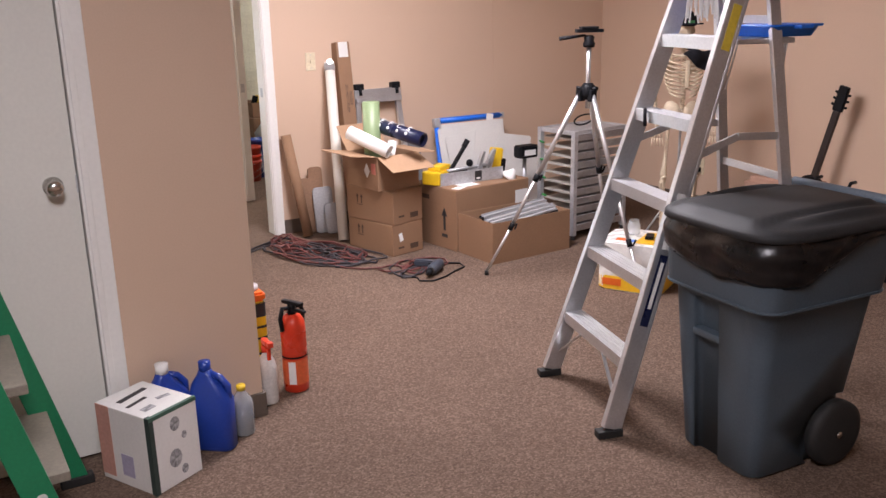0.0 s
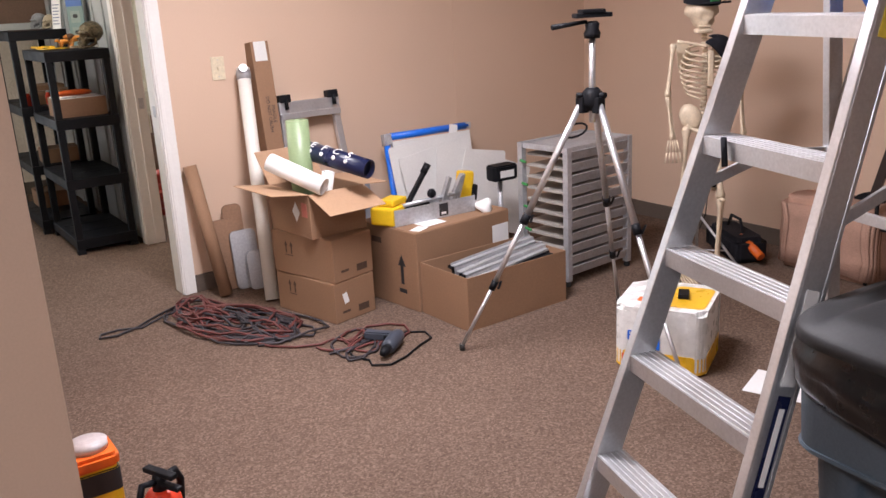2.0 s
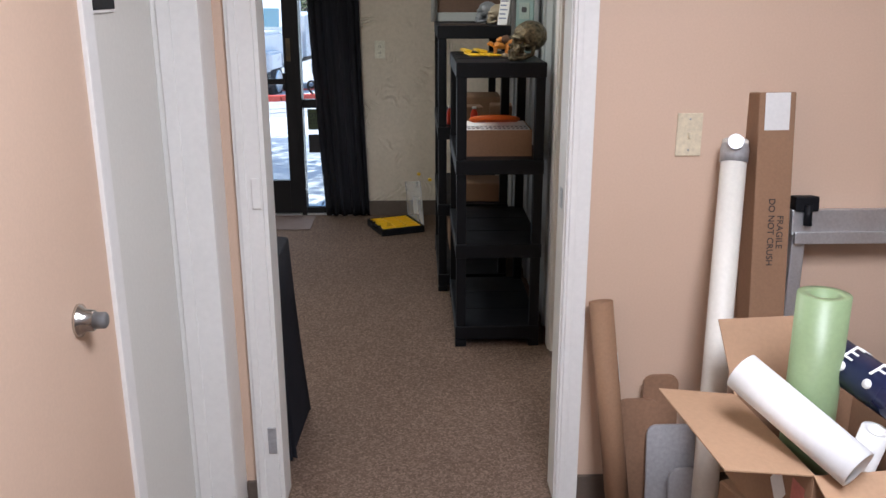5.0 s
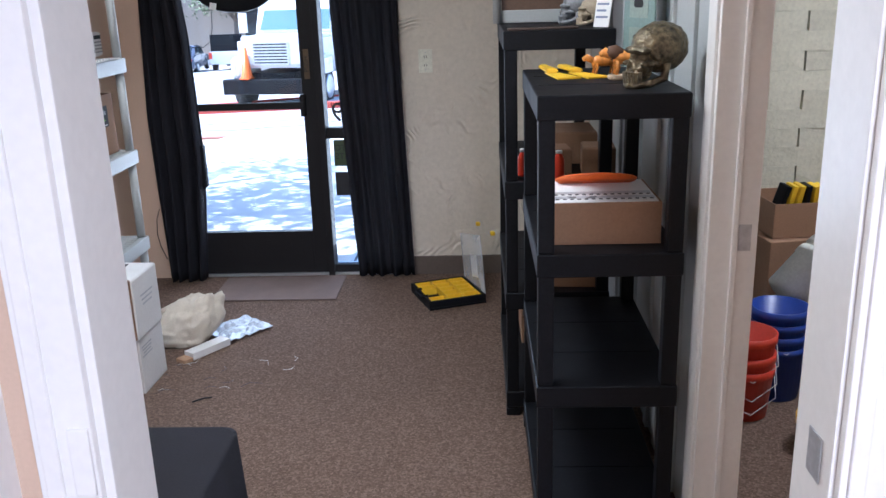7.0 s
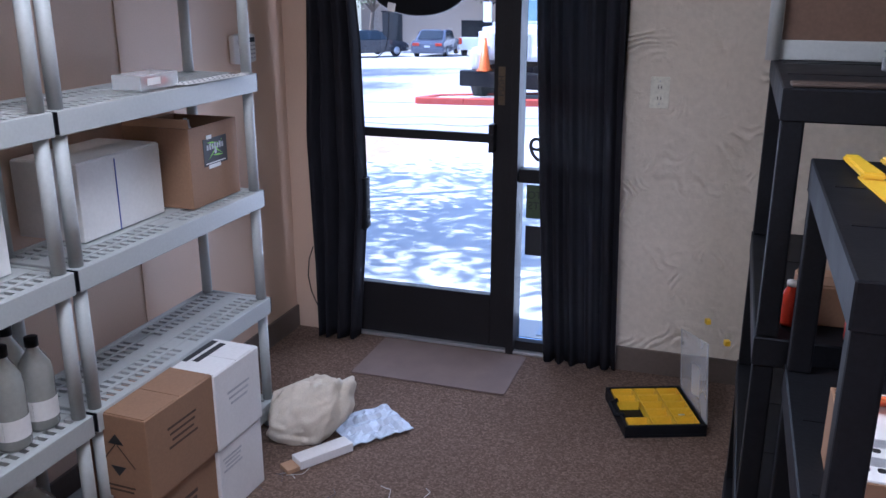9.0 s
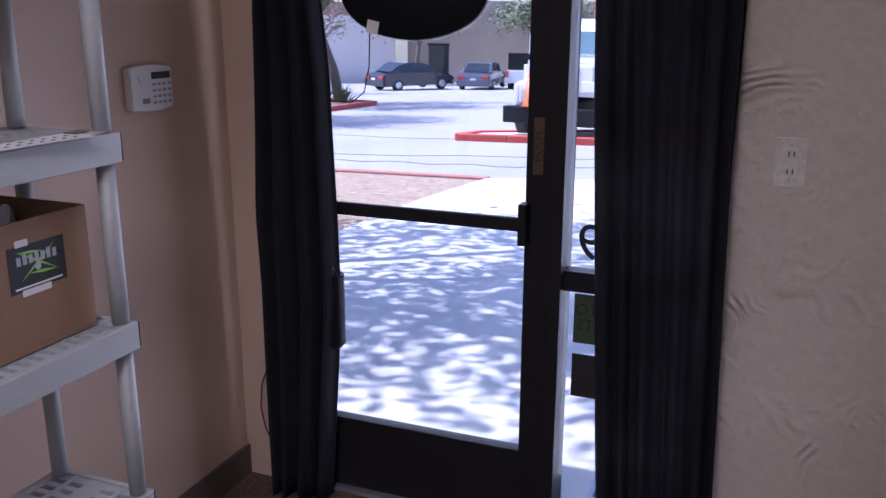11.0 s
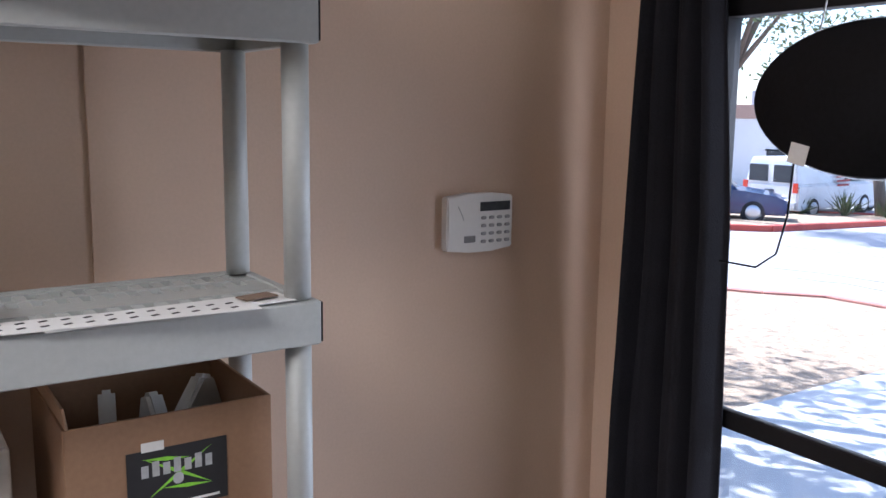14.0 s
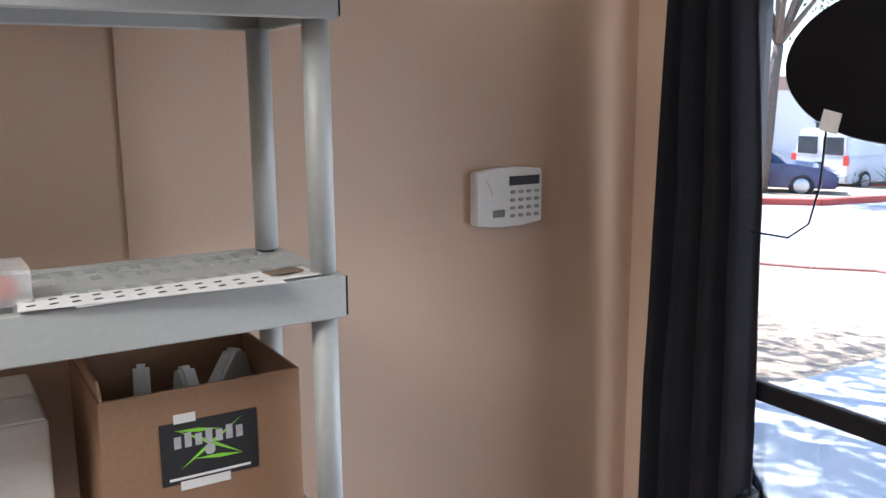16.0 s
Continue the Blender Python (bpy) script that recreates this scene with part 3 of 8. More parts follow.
def slats(shelf, x0, x1, y0, y1, z, bars_x, bars_y, made={}):
    """The bars of an open deck; bars of one size share their mesh."""
    t = 0.016

    def bar(sx, sy, sz, x, y, h):
        key = (round(sx, 4), round(sy, 4), sz)
        if key not in made:
            made[key] = mesh_of("slat", bm_box(-sx / 2, -sy / 2, -sz / 2, sx / 2, sy / 2, sz / 2), GREYW)
        ob = new("slat", made[key])
        ob.parent = shelf
        ob.location = (x, y, h)
    for k in range(bars_x + 1):
        x, h = x0 + (x1 - x0) * k / bars_x, 0.026 if k * 2 == bars_x or k in (0, bars_x) else 0.006
        a, b = max(x0 + t, x - h), min(x1 - t, x + h)
        bar(b - a, y1 - y0 - 2 * t, 0.016, (a + b) / 2, (y0 + y1) / 2, z - 0.010)
    for k in range(bars_y + 1):
        y, h = y0 + (y1 - y0) * k / bars_y, 0.030 if k * 2 == bars_y or k in (0, bars_y) else 0.008
        a, b = max(y0 + t, y - h), min(y1 - t, y + h)
        bar(x1 - x0 - 2 * t, b - a, 0.0125, (x0 + x1) / 2, (a + b) / 2, z - 0.0098)


def white_shelf(y0, y1, label):
    x0, x1 = 1.21, 1.49
    t = thing("storage_shelf", pose(0, 0, 0), label, "shelf unit", "white plastic shelving along the wall")
    tiers = [0.11, 0.517, 0.925, 1.333, 1.742]
    for z in tiers:
        sh = part("shelf", tray(x0, y0, x1, y1, z, 0.062, 0.016), GREYW, t)
        slats(sh, x0, x1, y0, y1, z, 4, 30)
        for y in (y0, y1):
            for x in (x1 - 0.045,):
                e = -0.002 if y == y0 else 0.002
                part("cap", bm_box(x + 0.005, min(y, y + e), z - 0.058, x + 0.0445, max(y, y + e), z - 0.002), BLACKP, sh, "black corner cap")
    lows = [0.0] + tiers
    for x in (x0 + 0.026, x1 - 0.026):
        for y in (y0 + 0.024, y1 - 0.024):
            for a, b in zip(lows, tiers):
                part("post", bm_tube([(x, y, a + 0.001), (x, y, b - 0.06)], 0.0185, 14), GREYW, t)
    return t


white_shelf(6.775, 7.72, "white plastic five-tier shelf holding boxes by the wall")
white_shelf(5.815, 6.76, "white plastic five-tier shelf holding bottles by the wall")


# ---- black shelving ----
def black_shelf(x0, x1, y0, y1, tiers, label):
    t = thing("plastic_shelf", pose(0, 0, 0), label, "shelf unit", "black plastic shelving")
    for z in tiers:
        sh = part("shelf", tray(x0, y0, x1, y1, z, 0.065, 0.02, 0.012, 0.003), BLACKP, t)
        for k in range(1, 3):
            y = y0 + (y1 - y0) * k / 3
            part("rib", bm_box(x0 + 0.02, y - 0.004, z - 0.001, x1 - 0.02, y + 0.004, z + 0.0015), BLACKP, sh)
    lows = [0.0] + tiers
    for x in (x0 + 0.025, x1 - 0.025):
        for y in (y0 + 0.025, y1 - 0.025):
            for a, b in zip(lows, tiers):
                part("post", bm_box(x - 0.022, y - 0.022, a + 0.001, x + 0.022, y + 0.022, b - 0.05, 0.005), BLACKP, t)
            part("foot", bm_box(x - 0.026, y - 0.026, 0.0, x + 0.026, y + 0.026, 0.03, 0.004), BLACKP, t)
    return t


black_shelf(3.197, 3.59, 6.10, 6.84, [0.10, 0.50, 0.89, 1.316], "black plastic shelf with a cardboard box and figurines")
black_shelf(3.135, 3.515, 6.885, 7.74, [0.10, 0.50, 0.92, 1.440], "black plastic shelf carrying skull ornaments and a framed board")


# ---- cardboard boxes ----
def closed_box(name, m, w, d, h, label, material=CARD, group="", tape=True):
    """Base centre at m; w along x, d along y."""
    t = thing(name, m, label, "box", group)
    part("carton", bm_box(-w / 2, -d / 2, 0.001, w / 2, d / 2, h, 0.004), material, t)
    if tape:
        part("flap", bm_box(-w / 2 + 0.004, 0.001, h, w / 2 - 0.004, d / 2 - 0.004, h + 0.003, 0.001), material, t)
        part("flap", bm_box(-w / 2 + 0.004, -d / 2 + 0.004, h, w / 2 - 0.004, -0.001, h + 0.003, 0.001), material, t)
    return t


def open_box(name, m, w, d, h, label, flaps=(), material=CARD, group="", inner=None):
    """flaps: (side, length, degrees it hangs outward from upright)."""
    t = thing(name, m, label, "box", group)
    k = 0.005
    part("base", bm_box(-w / 2, -d / 2, 0.001, w / 2, d / 2, 0.008), material, t)
    for a in ((-w / 2, -d / 2, w / 2, -d / 2 + k), (-w / 2, d / 2 - k, w / 2, d / 2), (-w / 2, -d / 2 + k, -w / 2 + k, d / 2 - k), (w / 2 - k, -d / 2 + k, w / 2, d / 2 - k)):
        part("side", bm_box(a[0], a[1], 0.008, a[2], a[3], h, 0.0015), material, t)
    for side, length, deg in flaps:
        wide = w if side in ("-y", "+y") else d
        bm = bm_box(-wide / 2, 0, 0, wide / 2, 0.004, length, 0.001)
        turn = {"-y": pose(0, -d / 2 + 0.003, h, 0, 0, 0), "+y": pose(0, d / 2 - 0.003, h, 0, 0, 180), "-x": pose(-w / 2 + 0.003, 0, h, 0, 0, -90), "+x": pose(w / 2 - 0.003, 0, h, 0, 0, 90)}[side]
        part("flap", bm_rot(bm, turn @ pose(0, 0, 0, deg, 0, 0)), inner or CARD_IN, t)
    return t


ST = pose(3.968, 4.045, 0, 0, 0, 13)
closed_box("cardboard_box", ST, 0.265, 0.45, 0.205, "brown cardboard box with printed arrows at the bottom of a stack", group="stacked cartons")
closed_box("cardboard_box", ST @ pose(0.0, 0.0, 0.209, 0, 0, 2), 0.265, 0.45, 0.215, "brown cardboard box with printed arrows in a stack", group="stacked cartons")
OB = pose(3.982, 4.078, 0.428, 0, 0, 5)
ob3 = open_box("cardboard_box", OB, 0.32, 0.38, 0.22, "open brown cardboard box stuffed with rolls of film", [("-y", 0.20, 112), ("-x", 0.20, 82), ("+x", 0.15, 95), ("+y", 0.2, 40)], group="stacked cartons")
BG = pose(4.59, 3.922, 0, 0, 0, 7)
big = closed_box("large_cardboard_box", BG, 0.655, 0.45, 0.41, "large brown cardboard box with an arrow mark, closed")
LB = pose(4.63, 3.478, 0, 0, 0, 2)
lowbox = open_box("low_cardboard_box", LB, 0.635, 0.375, 0.265, "open low cardboard box full of metal channel strips")


# ---- wheeled bin ----
BN = pose(3.80, 0.838, 0, 0, 0, -5)
bn = thing("wheeled_bin", BN, "blue-grey plastic wheeled bin with a black lid and liner bag", "bin")


def bin_shell(levels, bm=None):
    """levels: (z, x0, x1, half width, corner radius)."""
    bm = bm or bmesh.new()
    rings = []
    for z, x0, x1, hw, r in levels:
        rings.append([bm.verts.new((x, y, z)) for x, y in round_rect(x1 - x0, 2 * hw, r, 5, (x0 + x1) / 2, 0)])
    for a, b in zip(rings, rings[1:]):
        for i in range(len(a)):
            j = (i + 1) % len(a)
            bm.faces.new((a[i], a[j], b[j], b[i])).smooth = True
    bm.faces.new(rings[0][::-1])
    bm.faces.new(rings[-1])
    return bm


def carved(bm, cutters):
    """The shell with the cutters' volumes taken out of it."""
    obs = []
    for q in [bm] + cutters:
        bmesh.ops.recalc_face_normals(q, faces=q.faces[:])
        me = bpy.data.meshes.new("tmp")
        q.to_mesh(me)
        q.free()
        obs.append(bpy.data.objects.new("tmp", me))
        scene.collection.objects.link(obs[-1])
    for c in obs[1:]:
        md = obs[0].modifiers.new("cut", "BOOLEAN")
        md.operation, md.object, md.solver = "DIFFERENCE", c, "EXACT"
    dg = bpy.context.evaluated_depsgraph_get()
    me = bpy.data.meshes.new_from_object(obs[0].evaluated_get(dg))
    out = bmesh.new()
    out.from_mesh(me)
    for o in obs:
        bpy.data.objects.remove(o)
    for f in out.faces:
        f.smooth = False
    return out


body = bin_shell([(0.0, -0.20, 0.14, 0.165, 0.05), (0.015, -0.212, 0.15, 0.177, 0.05), (0.20, -0.225, 0.20, 0.19, 0.05), (0.48, -0.245, 0.24, 0.212, 0.055), (0.612, -0.255, 0.262, 0.222, 0.06), (0.622, -0.276, 0.278, 0.243, 0.065), (0.632, -0.279, 0.282, 0.246, 0.065), (0.80, -0.287, 0.31, 0.256, 0.07), (0.845, -0.29, 0.32, 0.26, 0.07)])
cuts = [bm_bar((-0.222, 0.045, -0.05), (-0.267, 0.045, 0.60), 0.125, 0.10, 0.02, up=(1, 0, 0.066))]
for y in (-0.235, 0.235):
    cuts.append(bm_rot(bm_lathe([(0, -0.09), (0.142, -0.09), (0.142, 0.09), (0, 0.09)], 30), pose(0.135, y, 0.118, 90, 0, 0)))
    cuts.append(bm_box(0.135, y - 0.09, -0.1, 0.45, y + 0.09, 0.118))
bbody = part("body", carved(body, cuts), BIN, bn)
bbody.data.shade_smooth()
part("edge", bm_prism(round_rect(0.571, 0.503, 0.068, 5, 0.002, 0), 0.6255, 0.634, 0.003), BIN, bn, "moulded step round the body")
lbm = bmesh.new()
rows = []
N, M = 120, 9
for j in range(M + 1):
    v = j / M
    row = []
    for i in range(N):
        a = 2 * math.pi * i / N
        ca, sa = math.cos(a), math.sin(a)
        k = (abs(ca) ** 5 + abs(sa) ** 5) ** -0.2
        low = 0.712 + 0.135 * max(0.0, min(1.0, (ca + 0.5) / 0.9)) + 0.05 * max(0.0, sa + 0.1) + 0.018 * noise.noise(Vector((ca * 3, sa * 3, 2)))
        z = 0.868 + (low - 0.868) * v
        g = 0.010 + 0.016 * math.sin(v * 3.0) + 0.010 * noise.noise(Vector((ca * 3 + z * 5, sa * 3, z * 14))) + 0.004 * math.sin(z * 95 + 6 * noise.noise(Vector((ca * 2, sa * 2, 0))))
        row.append(lbm.verts.new((0.012 + ca * k * (0.297 + 0.010 * (z - 0.72) / 0.14 + g), sa * k * (0.253 + 0.008 * (z - 0.72) / 0.14 + g), z)))
    rows.append(row)
for p, q in zip(rows, rows[1:]):
    for i in range(N):
        lbm.faces.new((p[i], p[(i + 1) % N], q[(i + 1) % N], q[i])).smooth = True
ob = part("liner", lbm, BAGM, bn, "black bin bag folded over the rim")
ob.modifiers.new("thickness", "SOLIDIFY").thickness = 0.003
dbm = bmesh.new()
rows = []
N, M = 96, 26
for j in range(M + 1):
    u = j / M
    row = []
    for i in range(N):
        a = 2 * math.pi * i / N
        ca, sa = math.cos(a), math.sin(a)
        k = (abs(ca) ** 4.5 + abs(sa) ** 4.5) ** (-1 / 4.5)
        x, y = 0.018 + ca * k * 0.338 * u, sa * k * 0.285 * u
        z = 0.892 + 0.022 * (1 - u ** 4)
        pan = max(0.0, min(1.0, (0.165 - abs(y) + 0.10 * max(0.0, -x - 0.05)) / 0.018))
        z += 0.014 * pan * max(0.0, min(1.0, (0.30 - abs(x)) / 0.03))
        wing = max(0.0, 1 - ((abs(y) - 0.215) / 0.030) ** 2) * max(0.0, 1 - ((x - 0.06) / 0.24) ** 2)
        z += 0.018 * wing
        if u > 0.985:
            z -= 0.006
        row.append(dbm.verts.new((x, y, z)))
    rows.append(row)
for w, z in ((1.012, 0.880), (1.016, 0.862), (0.985, 0.860)):
    rows.append([dbm.verts.new((0.018 + (v.co.x - 0.018) * w, v.co.y * w, z)) for v in rows[M]])
for p, q in zip(rows[1:], rows[2:]):
    for i in range(N):
        dbm.faces.new((p[i], p[(i + 1) % N], q[(i + 1) % N], q[i])).smooth = True
dbm.faces.new(rows[1]).smooth = True
for v in rows[0]:
    dbm.verts.remove(v)
lid = part("lid", dbm, BINLID, bn, "dark grey lid with a raised middle panel")
part("hinge_bar", bm_tube([(0.366, -0.265, 0.902), (0.366, 0.265, 0.902)], 0.018, 12), mat("pale_blue_grey_plastic", (0.17, 0.22, 0.28), 0.45), bn, "pale blue-grey hinge bar")
part("grip_bar", bm_box(-0.246, -0.02, 0.452, -0.19, 0.11, 0.480, 0.009), BIN, bn)
for y in (-0.20, 0.20):
    w = part("wheel", bm_rot(bm_lathe([(0, 0), (0.095, 0), (0.118, 0.012), (0.12, 0.03), (0.118, 0.048), (0.095, 0.058), (0, 0.052)], 28), pose(0.128, y - 0.03 + 0.055, 0.121, 90, 0, 0)), RUBBER, bn, "black ribbed wheel")
    part("hub", bm_rot(bm_lathe([(0, 0), (0.014, 0), (0.012, 0.006), (0, 0.008)], 14), pose(0.128, y - 0.031 if y < 0 else y + 0.031, 0.121, 90, 0, 0 if y < 0 else 180)), CHROME, w)


# ---- step ladder ----
LAD = Matrix(((-0.2803, 0.9599, 0, 3.487), (-0.9599, -0.2803, 0, 1.482), (0, 0, 1, 0), (0, 0, 0, 1)))
lad = thing("step_ladder", LAD, "open aluminium step ladder with yellow warning stickers", "ladder")
LH, LRUN = 1.80, 0.56
LB0, LT0 = 0.296, 0.181


def rail_at(side, z):
    u = z / LH
    return Vector((side * (LB0 + (LT0 - LB0) * u), LRUN * u, z))


def rear_at(side, z):
    u = z / LH
    return Vector((side * (0.26 + (0.16 - 0.26) * u), 0.86 + (LRUN + 0.06 - 0.86) * u, z))


for s in (-1, 1):
    bm = bm_bar(rail_at(s, 0.03), rail_at(s, LH), 0.028, 0.075, 0.003, up=(0, -1, 0.25))
    for o in (-0.03, 0.03):
        q = Vector((s * 0.0135, o, 0))
        part("rail_ridge", bm_bar(rail_at(s, 0.05) + q, rail_at(s, LH - 0.02) + q, 0.003, 0.006, up=(0, -1, 0.25)), ALU, lad)
    part("front_rail", bm, ALU, lad)
    part("rear_rail", bm_bar(rear_at(s, 0.02), rear_at(s, LH - 0.03), 0.024, 0.042, 0.003, up=(0, 1, 0.25)), ALU, lad)
    p = rail_at(s, 0)
    part("foot", bm_box(p.x - 0.022, p.y - 0.05, 0.0, p.x + 0.022, p.y + 0.05, 0.03, 0.005), RUBBER, lad, "black rubber foot")
    p = rear_at(s, 0)
    part("foot", bm_box(p.x - 0.018, p.y - 0.03, 0.0, p.x + 0.018, p.y + 0.03, 0.03, 0.005), RUBBER, lad, "black rubber foot")
    a, b = rail_at(s, 1.02), rear_at(s, 1.08)
    mid = (a + b) / 2 + Vector((0, 0, 0.04))
    part("spreader", bm_bar(a, mid, 0.010, 0.028, 0.002), ALU, lad)
    part("spreader", bm_bar(mid, b, 0.010, 0.028, 0.002), ALU, lad)
    part("brace", bm_bar(rail_at(s, 0.12) - Vector((s * 0.02, 0, 0)), Vector((s * 0.10, 0.06, 0.255)), 0.012, 0.006), ALU, lad)
for k in range(5):
    z = 0.297 + 0.287 * k
    w = rail_at(1, z).x - 0.012
    y = rail_at(1, z).y
    edge = [(-0.037, -0.045), (-0.033, -0.045), (-0.033, -0.006), (0.041, -0.006), (0.041, -0.035), (0.045, -0.035), (0.045, 0.0)]
    for q in range(4, -1, -1):
        p = -0.03 + q * 0.016
        edge += [(p + 0.006, 0.0), (p + 0.006, 0.0022), (p, 0.0022), (p, 0.0)]
    bm = bm_rot(bm_prism(edge + [(-0.037, 0.0)], -w, w), Matrix(((0, 0, 1, 0), (1, 0, 0, y), (0, 1, 0, z), (0, 0, 0, 1))))
    part("step", bm, ALU, lad)
for z in (0.35, 0.92, 1.5):
    part("rear_bar", bm_bar(rear_at(-1, z), rear_at(1, z), 0.012, 0.03, 0.002), ALU, lad)
part("top_cap", bm_box(-0.2, LRUN - 0.06, LH - 0.01, 0.2, LRUN + 0.12, LH + 0.035, 0.008), ALU, lad)


# ---- print on the cartons ----
def mark(name, pts, material, parent, m, depth=0.0008):
    """A flat printed outline laid on a face."""
    ob = part(name, bm_prism(pts, 0.0, depth), material, parent)
    ob.matrix_local = m
    return ob


def rect(w, h, cx=0.0, cy=0.0):
    return [(cx - w / 2, cy - h / 2), (cx + w / 2, cy - h / 2), (cx + w / 2, cy + h / 2), (cx - w / 2, cy + h / 2)]


ARROW = [(-0.010, -0.05), (0.010, -0.05), (0.010, 0.015), (0.026, 0.015), (0.0, 0.055), (-0.026, 0.015), (-0.010, 0.015)]
PRINT = mat("brown_ink", (0.07, 0.04, 0.025), 0.8, var=0.2)
stack = [o for o in bpy.data.objects if o.name.startswith("cardboard_box") and o.parent is None]
for k, o in enumerate(stack):
    w, d = (0.1325, 0.225) if k < 2 else (0.16, 0.19)
    if k < 2:
        f = pose(0.02, -d, 0.1) @ FACE["-y"]
        mark("printed_mark", rect(0.07, 0.035, 0.055, -0.055), PRINT, o, pose(0, -d, 0.1) @ FACE["-y"])
        mark("printed_mark", rect(0.05, 0.012, -0.06, -0.05), PRINT, o, pose(0, -d, 0.1) @ FACE["-y"])
        for y in (-0.02, 0.02):
            mark("arrow", [(a * 0.45, b * 0.6) for a, b in ARROW], PRINT, o, pose(-w, 0.10 + y, 0.14) @ FACE["-x"])
        mark("arrow_base", rect(0.06, 0.004), PRINT, o, pose(-w, 0.10, 0.10) @ FACE["-x"])
    else:
        mark("hazard_label", [(0, -0.05), (0.035, 0), (0, 0.05), (-0.035, 0)], WCARD, o, pose(-0.16, -0.06, 0.12) @ FACE["-x"])
        mark("red_label", rect(0.05, 0.07), mat("red_label_print", (0.5, 0.16, 0.12), 0.6), o, pose(-0.16, -0.14, 0.14) @ FACE["-x"])
mark("paper_label", rect(0.03, 0.055), PAPER, stack[0], pose(-0.06, -0.225, 0.12) @ FACE["-y"] @ pose(0, 0, 0, 0, 0, 14))
mark("arrow", [(a * 1.15, b * 1.5) for a, b in ARROW], INK, big, pose(-0.3275, -0.10, 0.20) @ FACE["-x"])
mark("printed_mark", rect(0.06, 0.022), INK, big, pose(-0.3275, -0.10, 0.09) @ FACE["-x"])
mark("printed_mark", rect(0.08, 0.03), PRINT, big, pose(-0.3275, 0.10, 0.33) @ FACE["-x"])
mark("shipping_label", rect(0.14, 0.10), PAPER, big, pose(-0.14, -0.12, 0.4135))
mark("shipping_label", rect(0.09, 0.06), PAPER, big, pose(-0.26, -0.17, 0.4137, 0, 0, 20))
mark("shipping_label", rect(0.12, 0.16), PAPER, big, pose(0.26, -0.225, 0.26) @ FACE["-y"])


def roll(name, a, b, r, material, label, inner=0.72, end=None):
    a, b = Vector(a), Vector(b)
    L = (b - a).length
    bm = bm_lathe([(r * inner, 0.002), (r * inner, 0.0), (r, 0.0), (r, L), (r * inner, L), (r * inner, 0.002)], 28)
    q = (b - a).to_track_quat("Z", "Y").to_matrix().to_4x4()
    t = thing(name, Matrix.Translation(a) @ q, label, "roll")
    part("sheet", bm, material, t)
    part("core", bm_lathe([(0, 0.02), (r * inner * 0.96, 0.02), (r * inner * 0.96, L - 0.02), (0, L - 0.02)], 20), end or CARD_IN, t)
    return t


# rolls in the open box
roll("green_film_roll", (3.90, 4.05, 0.45), (3.902, 4.055, 0.985), 0.056, LTGREEN, "pale green film roll standing in the open box", 0.55, LTGREEN)
roll("paper_roll", (3.745, 4.07, 0.80), (3.91, 3.84, 0.685), 0.045, PAPER, "white torn paper roll lying in the open box", 0.8, PAPER)
nv = roll("vinyl_roll", (3.93, 4.14, 0.84), (4.10, 3.73, 0.755), 0.047, NAVY, "navy vinyl roll with white lettering in the open box", 0.8, NAVY)
def on_roll(m, toward, u, r):
    """The pose of print on a roll: u along it, facing the world direction toward."""
    q = m.to_3x3().inverted() @ Vector(toward)
    q.z = 0
    q.normalize()
    x, y = Vector((0, 0, 1)), q.cross(Vector((0, 0, 1)))
    p = q * r
    return Matrix(((x.x, y.x, q.x, p.x), (x.y, y.y, q.y, p.y), (x.z, y.z, q.z, u), (0, 0, 0, 1)))


for ch, u in (("E", 0.12), ("F", 0.19), ("C", 0.265), ("S", 0.34)):
    words(ch, 0.062, PAPER, nv, on_roll(nv.matrix_world, (-0.25, -0.35, 0.9), u, 0.0476), depth=0.0008)
    part("dot", bm_rot(bm_lathe([(0, 0), (0.011, 0), (0.011, 0.001), (0, 0.001)], 12), on_roll(nv.matrix_world, (-0.75, -0.55, 0.35), u, 0.0472)), PAPER, nv)
    part("dash", bm_rot(bm_prism(rect(0.03, 0.016), 0, 0.001), on_roll(nv.matrix_world, (0.45, 0.0, 0.9), u, 0.0472)), PAPER, nv)
roll("clear_film_roll", (3.93, 3.95, 0.46), (3.97, 3.90, 0.74), 0.03, MILKY, "milky plastic film roll in the open box", 0.6)

# things against the wall
roll("cardboard_tube", (3.637, 4.60, 0.012), (3.572, 4.745, 0.72), 0.036, CARD, "brown cardboard tube leaning on the wall", 0.88, PAPER)
mark("label", rect(0.025, 0.09), PAPER, bpy.data.objects["cardboard_tube"], pose(-0.0365, 0, 0.52) @ FACE["-x"])
wt = roll("white_tube", (3.80, 4.36, 0.006), (3.93, 4.735, 1.205), 0.036, mat("cream_tube", (0.74, 0.71, 0.64), 0.5, var=0.04), "cream plastic tube with taped end leaning on the wall", 0.9)
part("tape_cap", bm_lathe([(0, 1.20), (0.039, 1.20), (0.04, 1.235), (0.033, 1.265), (0, 1.27)], 20), STEEL, wt, "silver tape round the tube's end")
part("tape_knob", bm_tube([(0, -0.06, 1.25), (0, 0.06, 1.25)], 0.022, 10), STEEL, wt)
lt = thing("long_carton", pose(4.045, 4.61, 0.0, -6.5, -0.5, 0), "long brown cardboard carton standing on end", "box")
part("carton", bm_box(-0.052, -0.04, 0.01, 0.052, 0.06, 1.345, 0.004), CARD, lt)
part("tape", bm_box(-0.035, -0.0412, 1.24, 0.035, -0.0402, 1.344), MILKY, lt)
